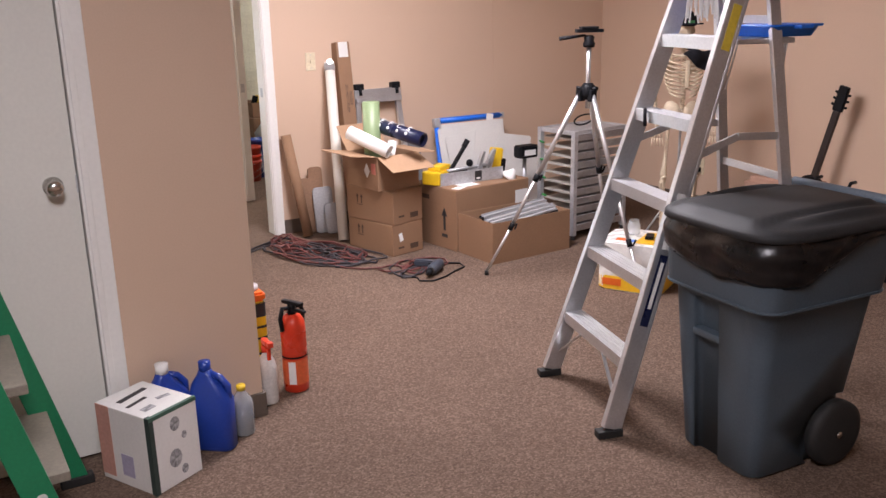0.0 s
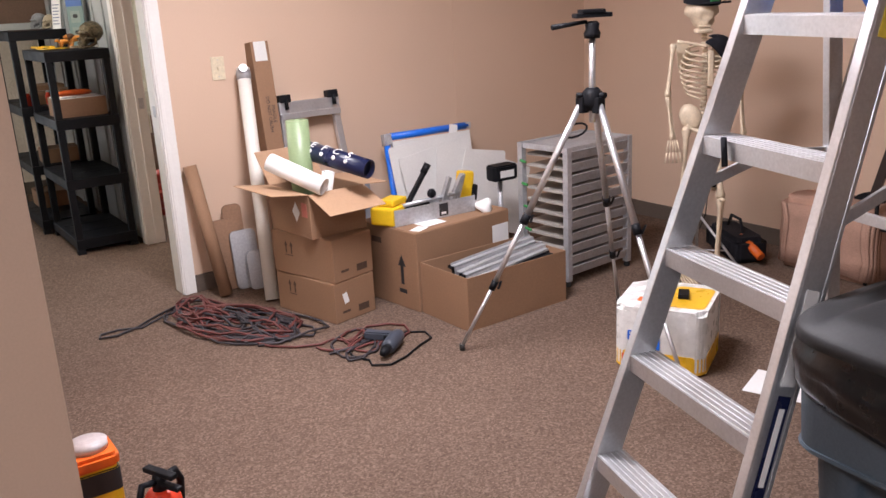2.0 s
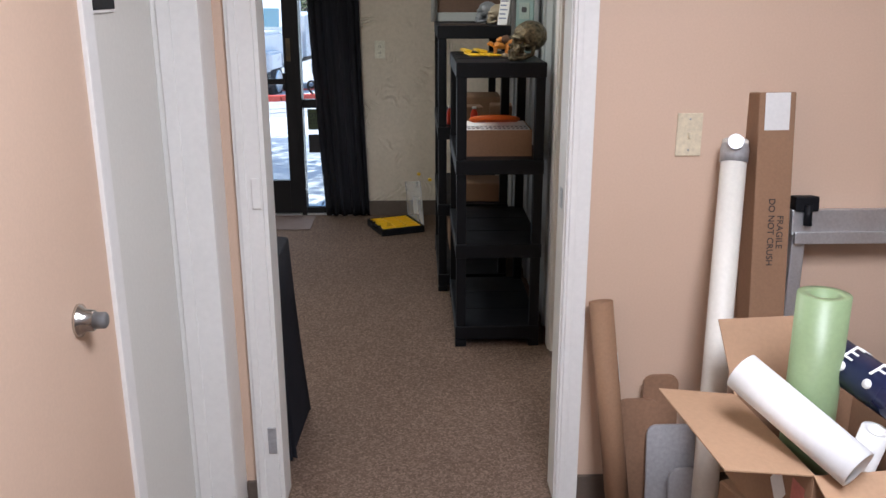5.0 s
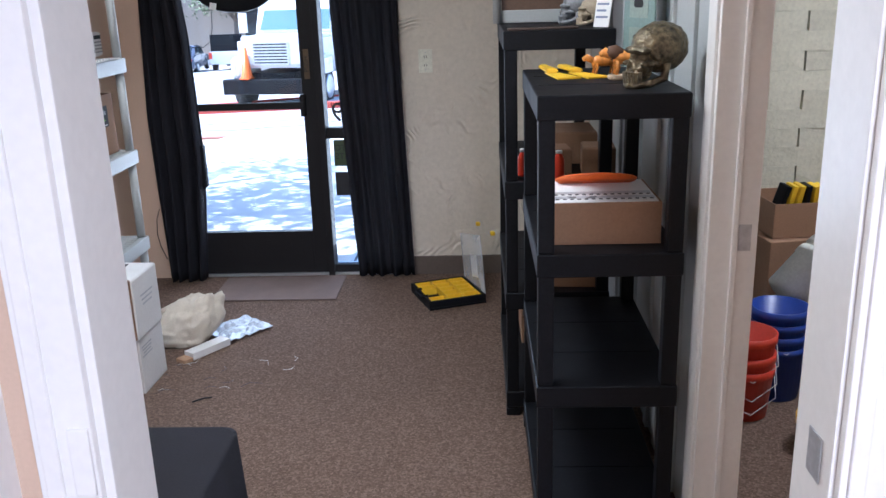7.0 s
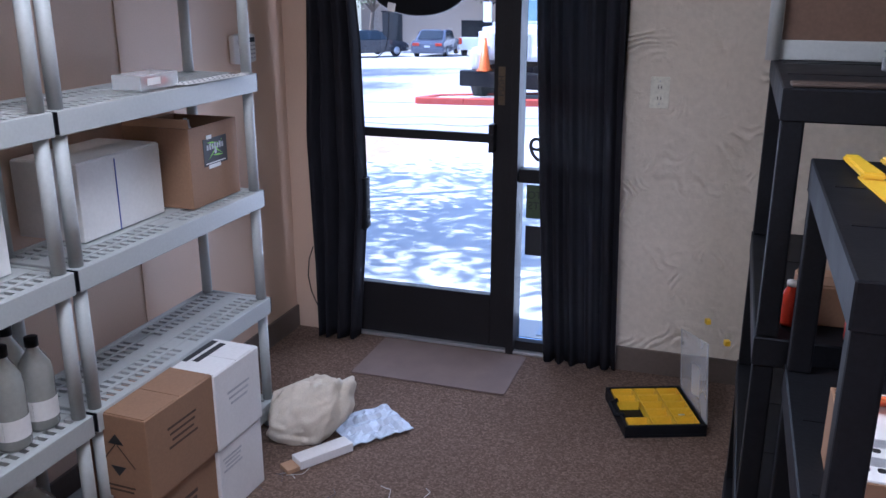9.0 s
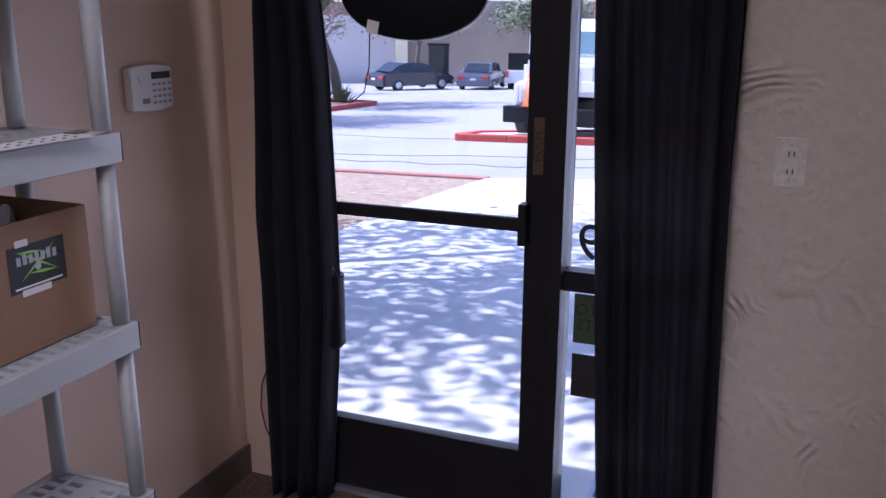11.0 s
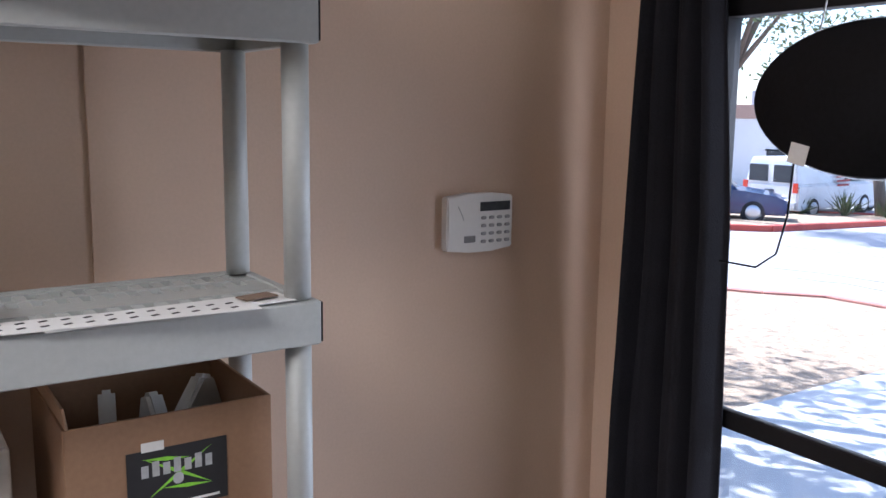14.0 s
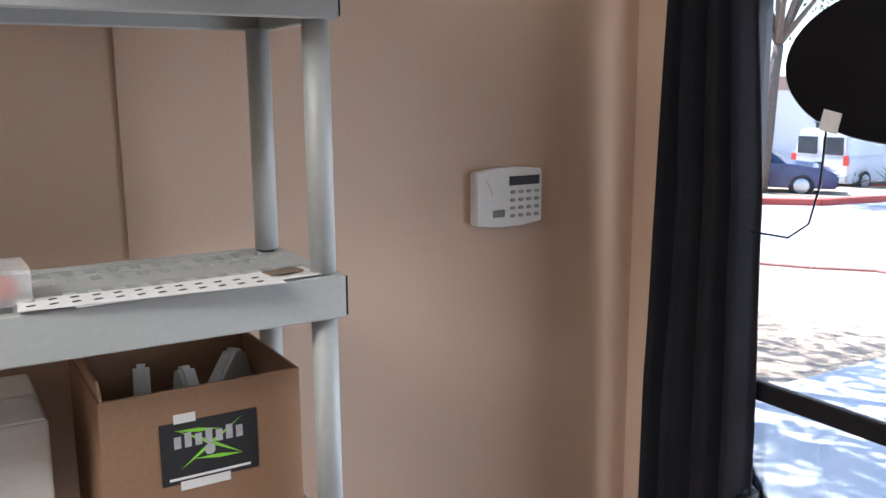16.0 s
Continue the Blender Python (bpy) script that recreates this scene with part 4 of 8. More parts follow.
words("FRAGILE\nDO NOT CRUSH", 0.026, INK, lt, pose(0.01, -0.0412, 0.95) @ FACE["-y"] @ pose(0, 0, 0, 0, 0, -90))

for x, y, w, h, c, tilt in ((3.70, 4.70, 0.13, 0.40, CARD, 6), (3.80, 4.66, 0.15, 0.33, STEEL, 8), (3.835, 4.60, 0.11, 0.22, STEEL, 9), (3.775, 4.73, 0.11, 0.47, CARD, 4)):
    grey = mat("grey_board", (0.36, 0.36, 0.37), 0.5) if c is STEEL else mat("brown_board", (0.26, 0.15, 0.09), 0.6)
    solid("printing_pallet", bm_rot(bm_prism(round_rect(w, h, 0.03, 4, 0, h / 2), 0, 0.014, 0.002), pose(x, y, 0.002, 90 - tilt, 0, 0)), grey, "small rounded board leaning against the tan wall", "board", "boards against the wall")

fr = thing("aluminium_frame", pose(4.31, 4.62, 0.0, -8, 0, 0), "aluminium press frame with black clamps leaning on the wall", "frame")
part("top_bar", bm_box(-0.19, -0.02, 0.93, 0.19, 0.025, 1.005, 0.004), ALU, fr)
part("top_lip", bm_box(-0.185, -0.035, 0.905, 0.185, -0.018, 0.94, 0.003), ALU, fr)
for s in (-1, 1):
    part("side_bar", bm_bar((s * 0.215, 0, 0.02), (s * 0.165, 0, 0.93), 0.04, 0.035, 0.004, up=(0, 1, 0)), ALU, fr)
    cl = part("clamp", bm_box(s * 0.15 - 0.035, -0.03, 1.0, s * 0.15 + 0.035, 0.02, 1.045, 0.006), BLACKP, fr, "black metal clamp")
    part("clamp_screw", bm_tube([(s * 0.15, -0.035, 1.02), (s * 0.15, -0.035, 0.96)], 0.012, 8), BLACKP, cl)
part("bottom_bar", bm_box(-0.19, -0.015, 0.10, 0.19, 0.015, 0.14, 0.003), ALU, fr)
solid("flat_grey_board", bm_rot(bm_box(-0.07, -0.008, 0, 0.07, 0.008, 0.60, 0.002), pose(4.58, 4.66, 0.001, -8, 0, 0)), mat("slate_board", (0.2, 0.2, 0.21), 0.5), "grey board leaning beside the metal frame", "board")

# blue-edged screens behind the large box
sc = thing("screen_frame", pose(5.04, 4.52, 0.0, -9, 0, 0), "blue-edged screen frame with milky mesh leaning on the wall", "frame")
SCH = 0.74
part("top_bar", bm_tube([(-0.29, 0, SCH), (0.30, 0, SCH)], 0.022, 12), BRIGHTBLUE, sc, "blue tube")
part("side_bar", bm_tube([(-0.30, 0, 0.02), (-0.30, 0, SCH - 0.03)], 0.020, 12), BRIGHTBLUE, sc, "blue tube")
part("corner", bm_box(-0.325, -0.022, SCH - 0.05, -0.27, 0.022, SCH + 0.02, 0.008), STEEL, sc)
part("corner", bm_box(0.28, -0.02, SCH - 0.02, 0.32, 0.02, SCH + 0.02, 0.006), STEEL, sc)
part("mesh", bm_box(-0.27, -0.012, 0.02, 0.31, 0.0, SCH - 0.03, 0.004), MILKY, sc, "milky white sheet")
part("price_tag", bm_box(-0.03, -0.027, SCH - 0.02, 0.03, -0.024, SCH + 0.035), PAPER, sc).matrix_local = pose(0.02, 0, 0, 0, 12, 0)
for k, (x, y, a, h) in enumerate(((4.99, 4.44, 4, 0.66), (5.06, 4.40, 8, 0.60), (5.13, 4.36, -10, 0.55), (5.24, 4.34, -22, 0.44))):
    solid("plastic_sheet", bm_rot(bm_prism(round_rect(0.52, h, 0.015, 3, 0, h / 2), 0, 0.003), pose(x, y, 0.03 + 0.05 * abs(a) / 10, 82, 0, 0) @ pose(0, 0, 0, 0, 0, a)), MILKY, "milky translucent plastic sheet leaning against a frame", "sheet", "plastic sheets")

# on the large box
ch = thing("channel_tray", BG @ pose(-0.06, -0.02, 0.4145, 0, 0, -8), "galvanised steel channel lying on a cardboard box", "channel")
bm = bm_box(-0.25, -0.07, 0, 0.25, 0.07, 0.004)
bm_box(-0.25, -0.07, 0.004, 0.25, -0.066, 0.085, 0, bm)
bm_box(-0.25, 0.066, 0.004, 0.25, 0.07, 0.07, 0, bm)
part("channel", bm, STEEL, ch)
part("sticker", bm_box(0.02, -0.0712, 0.01, 0.075, -0.0702, 0.075), INK, ch)
part("sticker_bar", bm_box(0.032, -0.0718, 0.018, 0.062, -0.0712, 0.03), PAPER, ch)
for k, (x, a) in enumerate(((0.02, 12), (0.08, 20), (0.13, 8))):
    solid("steel_bracket", bm_rot(bm_box(-0.012, -0.012, 0, 0.012, 0.012, 0.20, 0.002), BG @ pose(x, -0.01, 0.42, 14, a, 0)), STEEL, "steel bracket leaning in the channel tray", "bracket", "brackets")
yb = thing("yellow_block", BG @ pose(-0.26, 0.05, 0.4145, 0, 0, 20), "yellow plastic foam block on a cardboard box", "block")
part("block", bm_box(-0.09, -0.07, 0, 0.09, 0.07, 0.09, 0.012), YELLOW, yb)
part("ridge", bm_box(-0.05, -0.05, 0.09, 0.09, 0.05, 0.125, 0.012), YELLOW, yb)
yc = thing("yellow_clamp", BG @ pose(0.22, 0.02, 0.4145, 0, 8, -10), "yellow and black spring clamp on a cardboard box", "clamp")
part("body", bm_prism(round_rect(0.09, 0.06, 0.015, 4), 0, 0.19, 0.006), YELLOW, yc)
part("jaw", bm_box(0.03, -0.035, 0.03, 0.07, 0.035, 0.12, 0.01), BLACKP, yc)
ar = thing("black_clamp_arm", BG @ pose(-0.12, 0.02, 0.4145), "black metal clamp arm with a knob on a box", "clamp")
part("arm", bm_bar((-0.06, 0, 0.07), (0.07, -0.02, 0.25), 0.028, 0.022, 0.006), BLACKP, ar)
part("grip", bm_tube([(0.055, -0.015, 0.23), (0.085, -0.022, 0.275)], 0.019, 10), BLACKP, ar)
part("knob", bm_rot(bm_lathe([(0, 0), (0.024, 0), (0.026, 0.012), (0.02, 0.024), (0, 0.024)], 16), pose(0.085, -0.03, 0.12, 90, 0, 0)), BLACKP, ar)
part("foot", bm_box(-0.10, -0.03, 0.0, 0.08, 0.03, 0.075, 0.008), BLACKP, ar)
part("rod", bm_tube([(-0.1, -0.02, 0.085), (0.26, -0.06, 0.095)], 0.011, 8), STEEL, ar)
solid("crumpled_tissue", bm_rot(bm_lathe([(0, 0), (0.05, 0.0), (0.055, 0.02), (0.03, 0.05), (0.012, 0.075), (0, 0.075)], 9), BG @ pose(0.20, -0.15, 0.414, 20, 30, 0)), PAPER, "crumpled white tissue on a cardboard box", "tissue")
bs = thing("battery_pack", pose(5.19, 4.10, 0.48), "black battery pack hanging on a grey post", "battery pack")
part("body", bm_prism(round_rect(0.17, 0.10, 0.02), 0, 0.09, 0.008), BLACKP, bs)
part("label", bm_box(-0.05, -0.0515, 0.02, 0.05, -0.0505, 0.06), PAPER, bs)
part("post", bm_tube([(0, 0.02, -0.48), (0, 0.02, 0.0)], 0.016, 8), STEEL, bs)

# metal strips in the low box
for k in range(7):
    z = 0.215 + 0.012 * (k % 3) + 0.006 * k
    m = LB @ pose(0.035 + 0.003 * k, -0.11 + 0.034 * k, z, 0, -4, 3 + 1.5 * math.sin(k * 2.1))
    bm = bm_box(-0.27, -0.015, 0, 0.27, 0.015, 0.003)
    bm_box(-0.27, -0.015, -0.05, 0.27, -0.012, 0.0, 0, bm)
    bm_box(-0.27, 0.012, 0.0, 0.27, 0.015, 0.014, 0, bm)
    solid("metal_channel", bm, STEEL if k % 3 else BLACKP, "grey metal channel strip lying in a cardboard box", "channel", "channel strips in the low box", m=m)

# ---- drying rack ----
rk = thing("drying_rack", pose(5.335, 3.635, 0, 0, 0, 5), "grey metal drying rack with rows of closed slat shelves", "rack")
RW, RD, RH = 0.49, 0.33, 0.75
for sx in (-1, 1):
    for sy in (-1, 1):
        bm = bm_box(sx * RW / 2 - 0.017, sy * RD / 2 - 0.017, 0.03, sx * RW / 2 + 0.017, sy * RD / 2 + 0.017, RH, 0.003)
        part("post", bm, STEEL, rk)
        part("caster", bm_lathe([(0, 0), (0.014, 0), (0.018, 0.012), (0.012, 0.03), (0, 0.03)], 12, at=(sx * RW / 2, sy * RD / 2, 0)), RUBBER, rk)
SCREEN = mat("dull_drying_screen", (0.34, 0.32, 0.29), 0.5, var=0.15)
for k in range(11):
    z = 0.06 + k * 0.062
    part("slat", bm_rot(bm_box(-RW / 2 + 0.02, -0.003, 0, RW / 2 - 0.02, 0.003, 0.05, 0.001), pose(0, -RD / 2 - 0.004, z, 14, 0, 0)), STEEL, rk)
    part("shelf", bm_box(-RW / 2 + 0.02, -RD / 2 + 0.02, z, RW / 2 - 0.02, RD / 2 - 0.02, z + 0.012), SCREEN, rk)
    if k % 2:
        part("spring_clip", bm_tube([(-RW / 2 - 0.02, 0.07 + 0.005 * k, z + 0.03), (-RW / 2 - 0.02, 0.11 + 0.005 * k, z + 0.035)], 0.008, 6), mat("green_clip", (0.03, 0.25, 0.06), 0.4), rk, "green plastic clip")
for sy in (-1, 1):
    part("top_rail", bm_box(-RW / 2, sy * RD / 2 - 0.012, RH - 0.03, RW / 2, sy * RD / 2 + 0.012, RH, 0.002), STEEL, rk)
for sx in (-1, 1):
    part("top_rail", bm_box(sx * RW / 2 - 0.012, -RD / 2 + 0.02, RH - 0.03, sx * RW / 2 + 0.012, RD / 2 - 0.02, RH, 0.002), STEEL, rk)
    for k in range(9):
        part("bolt", bm_rot(bm_lathe([(0, 0), (0.006, 0), (0.006, 0.006), (0, 0.008)], 8), pose(sx * RW / 2 + 0.017, -RD / 2, 0.09 + k * 0.066, 0, 90, 0)), CHROME, rk)
part("top_sheet", bm_box(-RW / 2 + 0.02, -RD / 2 + 0.02, RH - 0.012, RW / 2 - 0.02, RD / 2 - 0.02, RH - 0.006), STEEL, rk)
solid("coiled_cable", bm_tube([(5.36 + 0.08 * math.cos(a * 0.5), 3.66 + 0.04 * math.sin(a * 0.5), RH + 0.007 + 0.03 * (1 + math.sin(a * 0.5 + 0.8))) for a in range(14)], 0.006, 6), BLACKP, "black cable looped on top of the metal rack", "cable")

# ---- tripod ----
tp = thing("camera_tripod", pose(4.612, 2.76, 0), "silver camera tripod with a black pan head, legs spread", "tripod")
HUB = 1.10
for fx, fy in ((4.168, 3.129), (4.576, 2.216), (5.117, 3.095)):
    f = Vector((fx - 4.612, fy - 2.76, 0.0))
    top = Vector((f.x * 0.07, f.y * 0.07, HUB - 0.01))
    a, b = top.lerp(f, 0.45), top.lerp(f, 0.72)
    lg = part("leg", bm_tube([top, a], 0.0145, 10), ALU, tp)
    part("leg_section", bm_tube([a, b], 0.0115, 10), ALU, lg)
    part("leg_section", bm_tube([b, f + Vector((0, 0, 0.02))], 0.0085, 10), ALU, lg)
    for q, r in ((a, 0.019), (b, 0.0155)):
        w = (f - top).normalized() * 0.022
        part("clamp", bm_tube([q - w, q + w], r, 10), BLACKP, lg, "black locking collar")
        part("lever", bm_bar(q + Vector((0.012, -0.018, -0.015)), q + Vector((0.018, -0.03, 0.02)), 0.012, 0.008), BLACKP, lg)
    part("foot", bm_tube([f + Vector((0, 0, 0.03)), f + Vector((0, 0, 0.001))], 0.012, 10), RUBBER, lg)
    part("hinge", bm_box(top.x - 0.02, top.y - 0.02, HUB - 0.06, top.x + 0.02, top.y + 0.02, HUB + 0.005, 0.006), BLACKP, tp)
part("hub", bm_lathe([(0, HUB - 0.05), (0.03, HUB - 0.05), (0.042, HUB - 0.02), (0.042, HUB + 0.02), (0.025, HUB + 0.04), (0, HUB + 0.04)], 20), BLACKP, tp)
part("centre_column", bm_tube([(0, 0, HUB - 0.10), (0, 0, 1.36)], 0.0135, 12), ALU, tp)
part("pan_head", bm_lathe([(0, 1.335), (0.03, 1.335), (0.034, 1.355), (0.026, 1.37), (0.03, 1.39), (0.02, 1.40), (0, 1.40)], 18), BLACKP, tp)
part("plate", bm_rot(bm_box(-0.075, -0.03, 0, 0.075, 0.03, 0.018, 0.004), pose(0, 0, 1.415, 0, 0, -25)), BLACKP, tp)
part("camera_shoe", bm_rot(bm_box(-0.05, -0.035, 0.018, 0.045, 0.035, 0.032, 0.004), pose(0, 0, 1.415, 0, 0, -25)), BLACKP, tp)
part("pan_handle", bm_tube([(-0.02, 0.01, 1.40), (-0.16, 0.06, 1.385)], 0.009, 8, radii=[0.007, 0.011]), BLACKP, tp)
for a in (30, 150, 280):
    part("knob", bm_tube([(0.02 * math.cos(radians(a)), 0.02 * math.sin(radians(a)), HUB + 0.01), (0.065 * math.cos(radians(a)), 0.065 * math.sin(radians(a)), HUB + 0.012)], 0.012, 8), BLACKP, tp)

# ---- cord heap ----
DCORD = mat("dark_cord", (0.03, 0.025, 0.03), 0.6, var=0.15)
RCORD = mat("red_cord", (0.115, 0.030, 0.026), 0.55, var=0.2)


def heap(seed, cx, cy, rx, ry, turn, loops, lift):
    rnd = random.Random(seed)
    pts = []
    ph = rnd.uniform(0, 6.28)
    n = loops * 16
    for i in range(n):
        a = ph + i / 16 * 6.283
        s = 0.45 + 0.55 * abs(math.sin(i * 0.083 + seed)) + rnd.uniform(-0.14, 0.14)
        x, y = rx * s * math.cos(a) + 0.06 * math.sin(i * 0.31 + seed), ry * s * math.sin(a) + 0.06 * math.cos(i * 0.23)
        c, d = math.cos(turn), math.sin(turn)
        edge = max(0.0, 1 - s)
        pts.append((cx + c * x - d * y, cy + d * x + c * y, 0.007 + lift * (0.25 + edge) * (0.5 + 0.5 * math.sin(i * 0.7 + seed)) * rnd.uniform(0.4, 1.0)))
    return pts


hp = thing("extension_cord", pose(0, 0, 0), "dark and red extension cord heaped on the carpet", "cord", "cords on the carpet")
part("dark_strand", bm_tube(heap(1, 3.47, 4.20, 0.15, 0.38, 0.30, 8, 0.07), 0.0062, 6), DCORD, hp)
part("red_strand", bm_tube(heap(2, 3.50, 4.13, 0.18, 0.38, 0.45, 9, 0.08), 0.0062, 6), RCORD, hp, "dull red cord")
part("dark_strand", bm_tube(heap(5, 3.56, 4.02, 0.17, 0.30, 0.5, 7, 0.06), 0.0062, 6), DCORD, hp)
part("red_strand", bm_tube(heap(7, 3.43, 4.40, 0.09, 0.20, 0.2, 7, 0.10), 0.0062, 6), RCORD, hp, "dull red cord")
part("loose_end", bm_tube([(3.40, 4.55, 0.02), (3.25, 4.50, 0.01), (3.12, 4.42, 0.008), (3.02, 4.47, 0.008), (2.93, 4.46, 0.008), (2.91, 4.41, 0.008), (2.99, 4.39, 0.008), (3.10, 4.43, 0.012), (3.22, 4.53, 0.01), (3.34, 4.58, 0.02)], 0.006, 6), DCORD, hp)
part("loose_end", bm_tube([(3.45, 3.90, 0.01), (3.52, 3.74, 0.008), (3.60, 3.66, 0.008), (3.70, 3.60, 0.012), (3.78, 3.63, 0.008), (3.83, 3.55, 0.008), (3.90, 3.60, 0.008), (3.98, 3.66, 0.008), (4.08, 3.62, 0.008), (4.13, 3.55, 0.008), (4.10, 3.46, 0.008), (4.02, 3.42, 0.008)], 0.006, 6), RCORD, hp, "dull red cord")
part("loose_loop", bm_tube(heap(11, 3.86, 3.52, 0.12, 0.10, 0.1, 3, 0.03), 0.0058, 6), RCORD, hp, "dull red cord")
part("loose_loop", bm_tube(heap(12, 3.84, 3.48, 0.14, 0.09, 0.5, 3, 0.02), 0.0058, 6), DCORD, hp)

dr = thing("electric_drill", pose(3.955, 3.36, 0, 0, 0, 40), "grey-blue electric drill lying on the carpet", "drill")
DRM = mat("slate_drill_plastic", (0.045, 0.055, 0.075), 0.45)
part("motor_housing", bm_rot(bm_lathe([(0, -0.10), (0.025, -0.10), (0.034, -0.08), (0.036, 0.02), (0.03, 0.06), (0.022, 0.075), (0, 0.075)], 20), pose(0, 0, 0.038, 0, 90, 0)), DRM, dr)
part("chuck", bm_rot(bm_lathe([(0, 0.0), (0.022, 0), (0.024, 0.03), (0.015, 0.06), (0.006, 0.065), (0, 0.065)], 16), pose(-0.10, 0, 0.038, 0, -90, 0)), BLACKP, dr)
part("handle", bm_prism(round_rect(0.045, 0.15, 0.015, 4, 0.05, 0.085), 0.018, 0.055, 0.006), DRM, dr)
part("trigger", bm_box(0.014, 0.028, 0.025, 0.03, 0.058, 0.048, 0.004), BLACKP, dr)
part("power_cord", bm_tube([(0.05, 0.155, 0.035), (0.03, 0.20, 0.015), (-0.06, 0.21, 0.008), (-0.14, 0.15, 0.008), (-0.17, 0.06, 0.008), (-0.22, 0.03, 0.008), (-0.20, -0.05, 0.008), (-0.10, -0.09, 0.008), (0.02, -0.11, 0.008), (0.12, -0.14, 0.008), (0.19, -0.09, 0.008), (0.17, 0.0, 0.008), (0.08, 0.06, 0.008)], 0.005, 6), BLACKP, dr)

# ---- paper roll pack ----
PK = Matrix(((0.477, 0.878, 0, 4.79), (-0.878, 0.477, 0, 2.49), (0, 0, 1, 0), (0, 0, 0, 1)))
pk = thing("paper_towel_pack", PK, "plastic-wrapped pack of white paper rolls with yellow print", "paper rolls")
WRAP = mat("white_plastic_wrap", (0.74, 0.74, 0.72), 0.28, var=0.05, scale=18, fine=40, bump=0.4, depth=0.01)
YWRAP = mat("yellow_wrap_print", (0.80, 0.47, 0.02), 0.3, var=0.08, scale=15, fine=40, bump=0.3)
bm = bm_prism(round_rect(0.37, 0.36, 0.05, 5), 0.002, 0.275, 0.02)
part("wrap", bm, WRAP, pk)
part("yellow_band", bm_prism(round_rect(0.373, 0.363, 0.051, 5), 0.006, 0.085, 0.006), YWRAP, pk, "yellow printed band")
part("yellow_top", bm_prism(round_rect(0.16, 0.26, 0.03, 4, 0.09, 0.0), 0.272, 0.2775, 0.002), YWRAP, pk, "yellow printed top")
part("orange_print", bm_box(-0.15, -0.1835, 0.03, -0.04, -0.182, 0.07), ORANGE, pk)
part("blue_print", bm_box(-0.03, -0.1845, 0.10, 0.005, -0.181, 0.16), BRIGHTBLUE, pk)
words("Basic", 0.06, BRIGHTBLUE, pk, pose(-0.07, -0.1815, 0.15) @ FACE["-y"])
part("orange_print", bm_box(-0.11, -0.10, 0.2755, -0.04, -0.05, 0.2765), ORANGE, pk)
part("blue_print", bm_box(-0.03, -0.11, 0.2755, 0.02, -0.07, 0.2768), BRIGHTBLUE, pk)
jar = thing("glass_jar", PK @ pose(-0.05, 0.05, 0.2785), "empty clear glass jar on the paper pack", "jar")
part("glass", bm_lathe([(0.0, 0.002), (0.035, 0.002), (0.038, 0.01), (0.038, 0.06), (0.03, 0.072), (0.03, 0.085)], 20), FROST, jar)
solid("remote_control", bm_rot(bm_box(-0.022, -0.04, 0, 0.022, 0.04, 0.02, 0.004), PK @ pose(0.06, 0.0, 0.2785, 0, 0, 10)), BLACKP, "small black remote control on the paper pack", "remote")
solid("paper_sheet", bm_rot(bm_box(-0.11, -0.14, 0, 0.11, 0.14, 0.0015), pose(4.90, 1.99, 0.001, 0, 0, 20)), PAPER, "white paper sheet lying on the carpet", "paper")

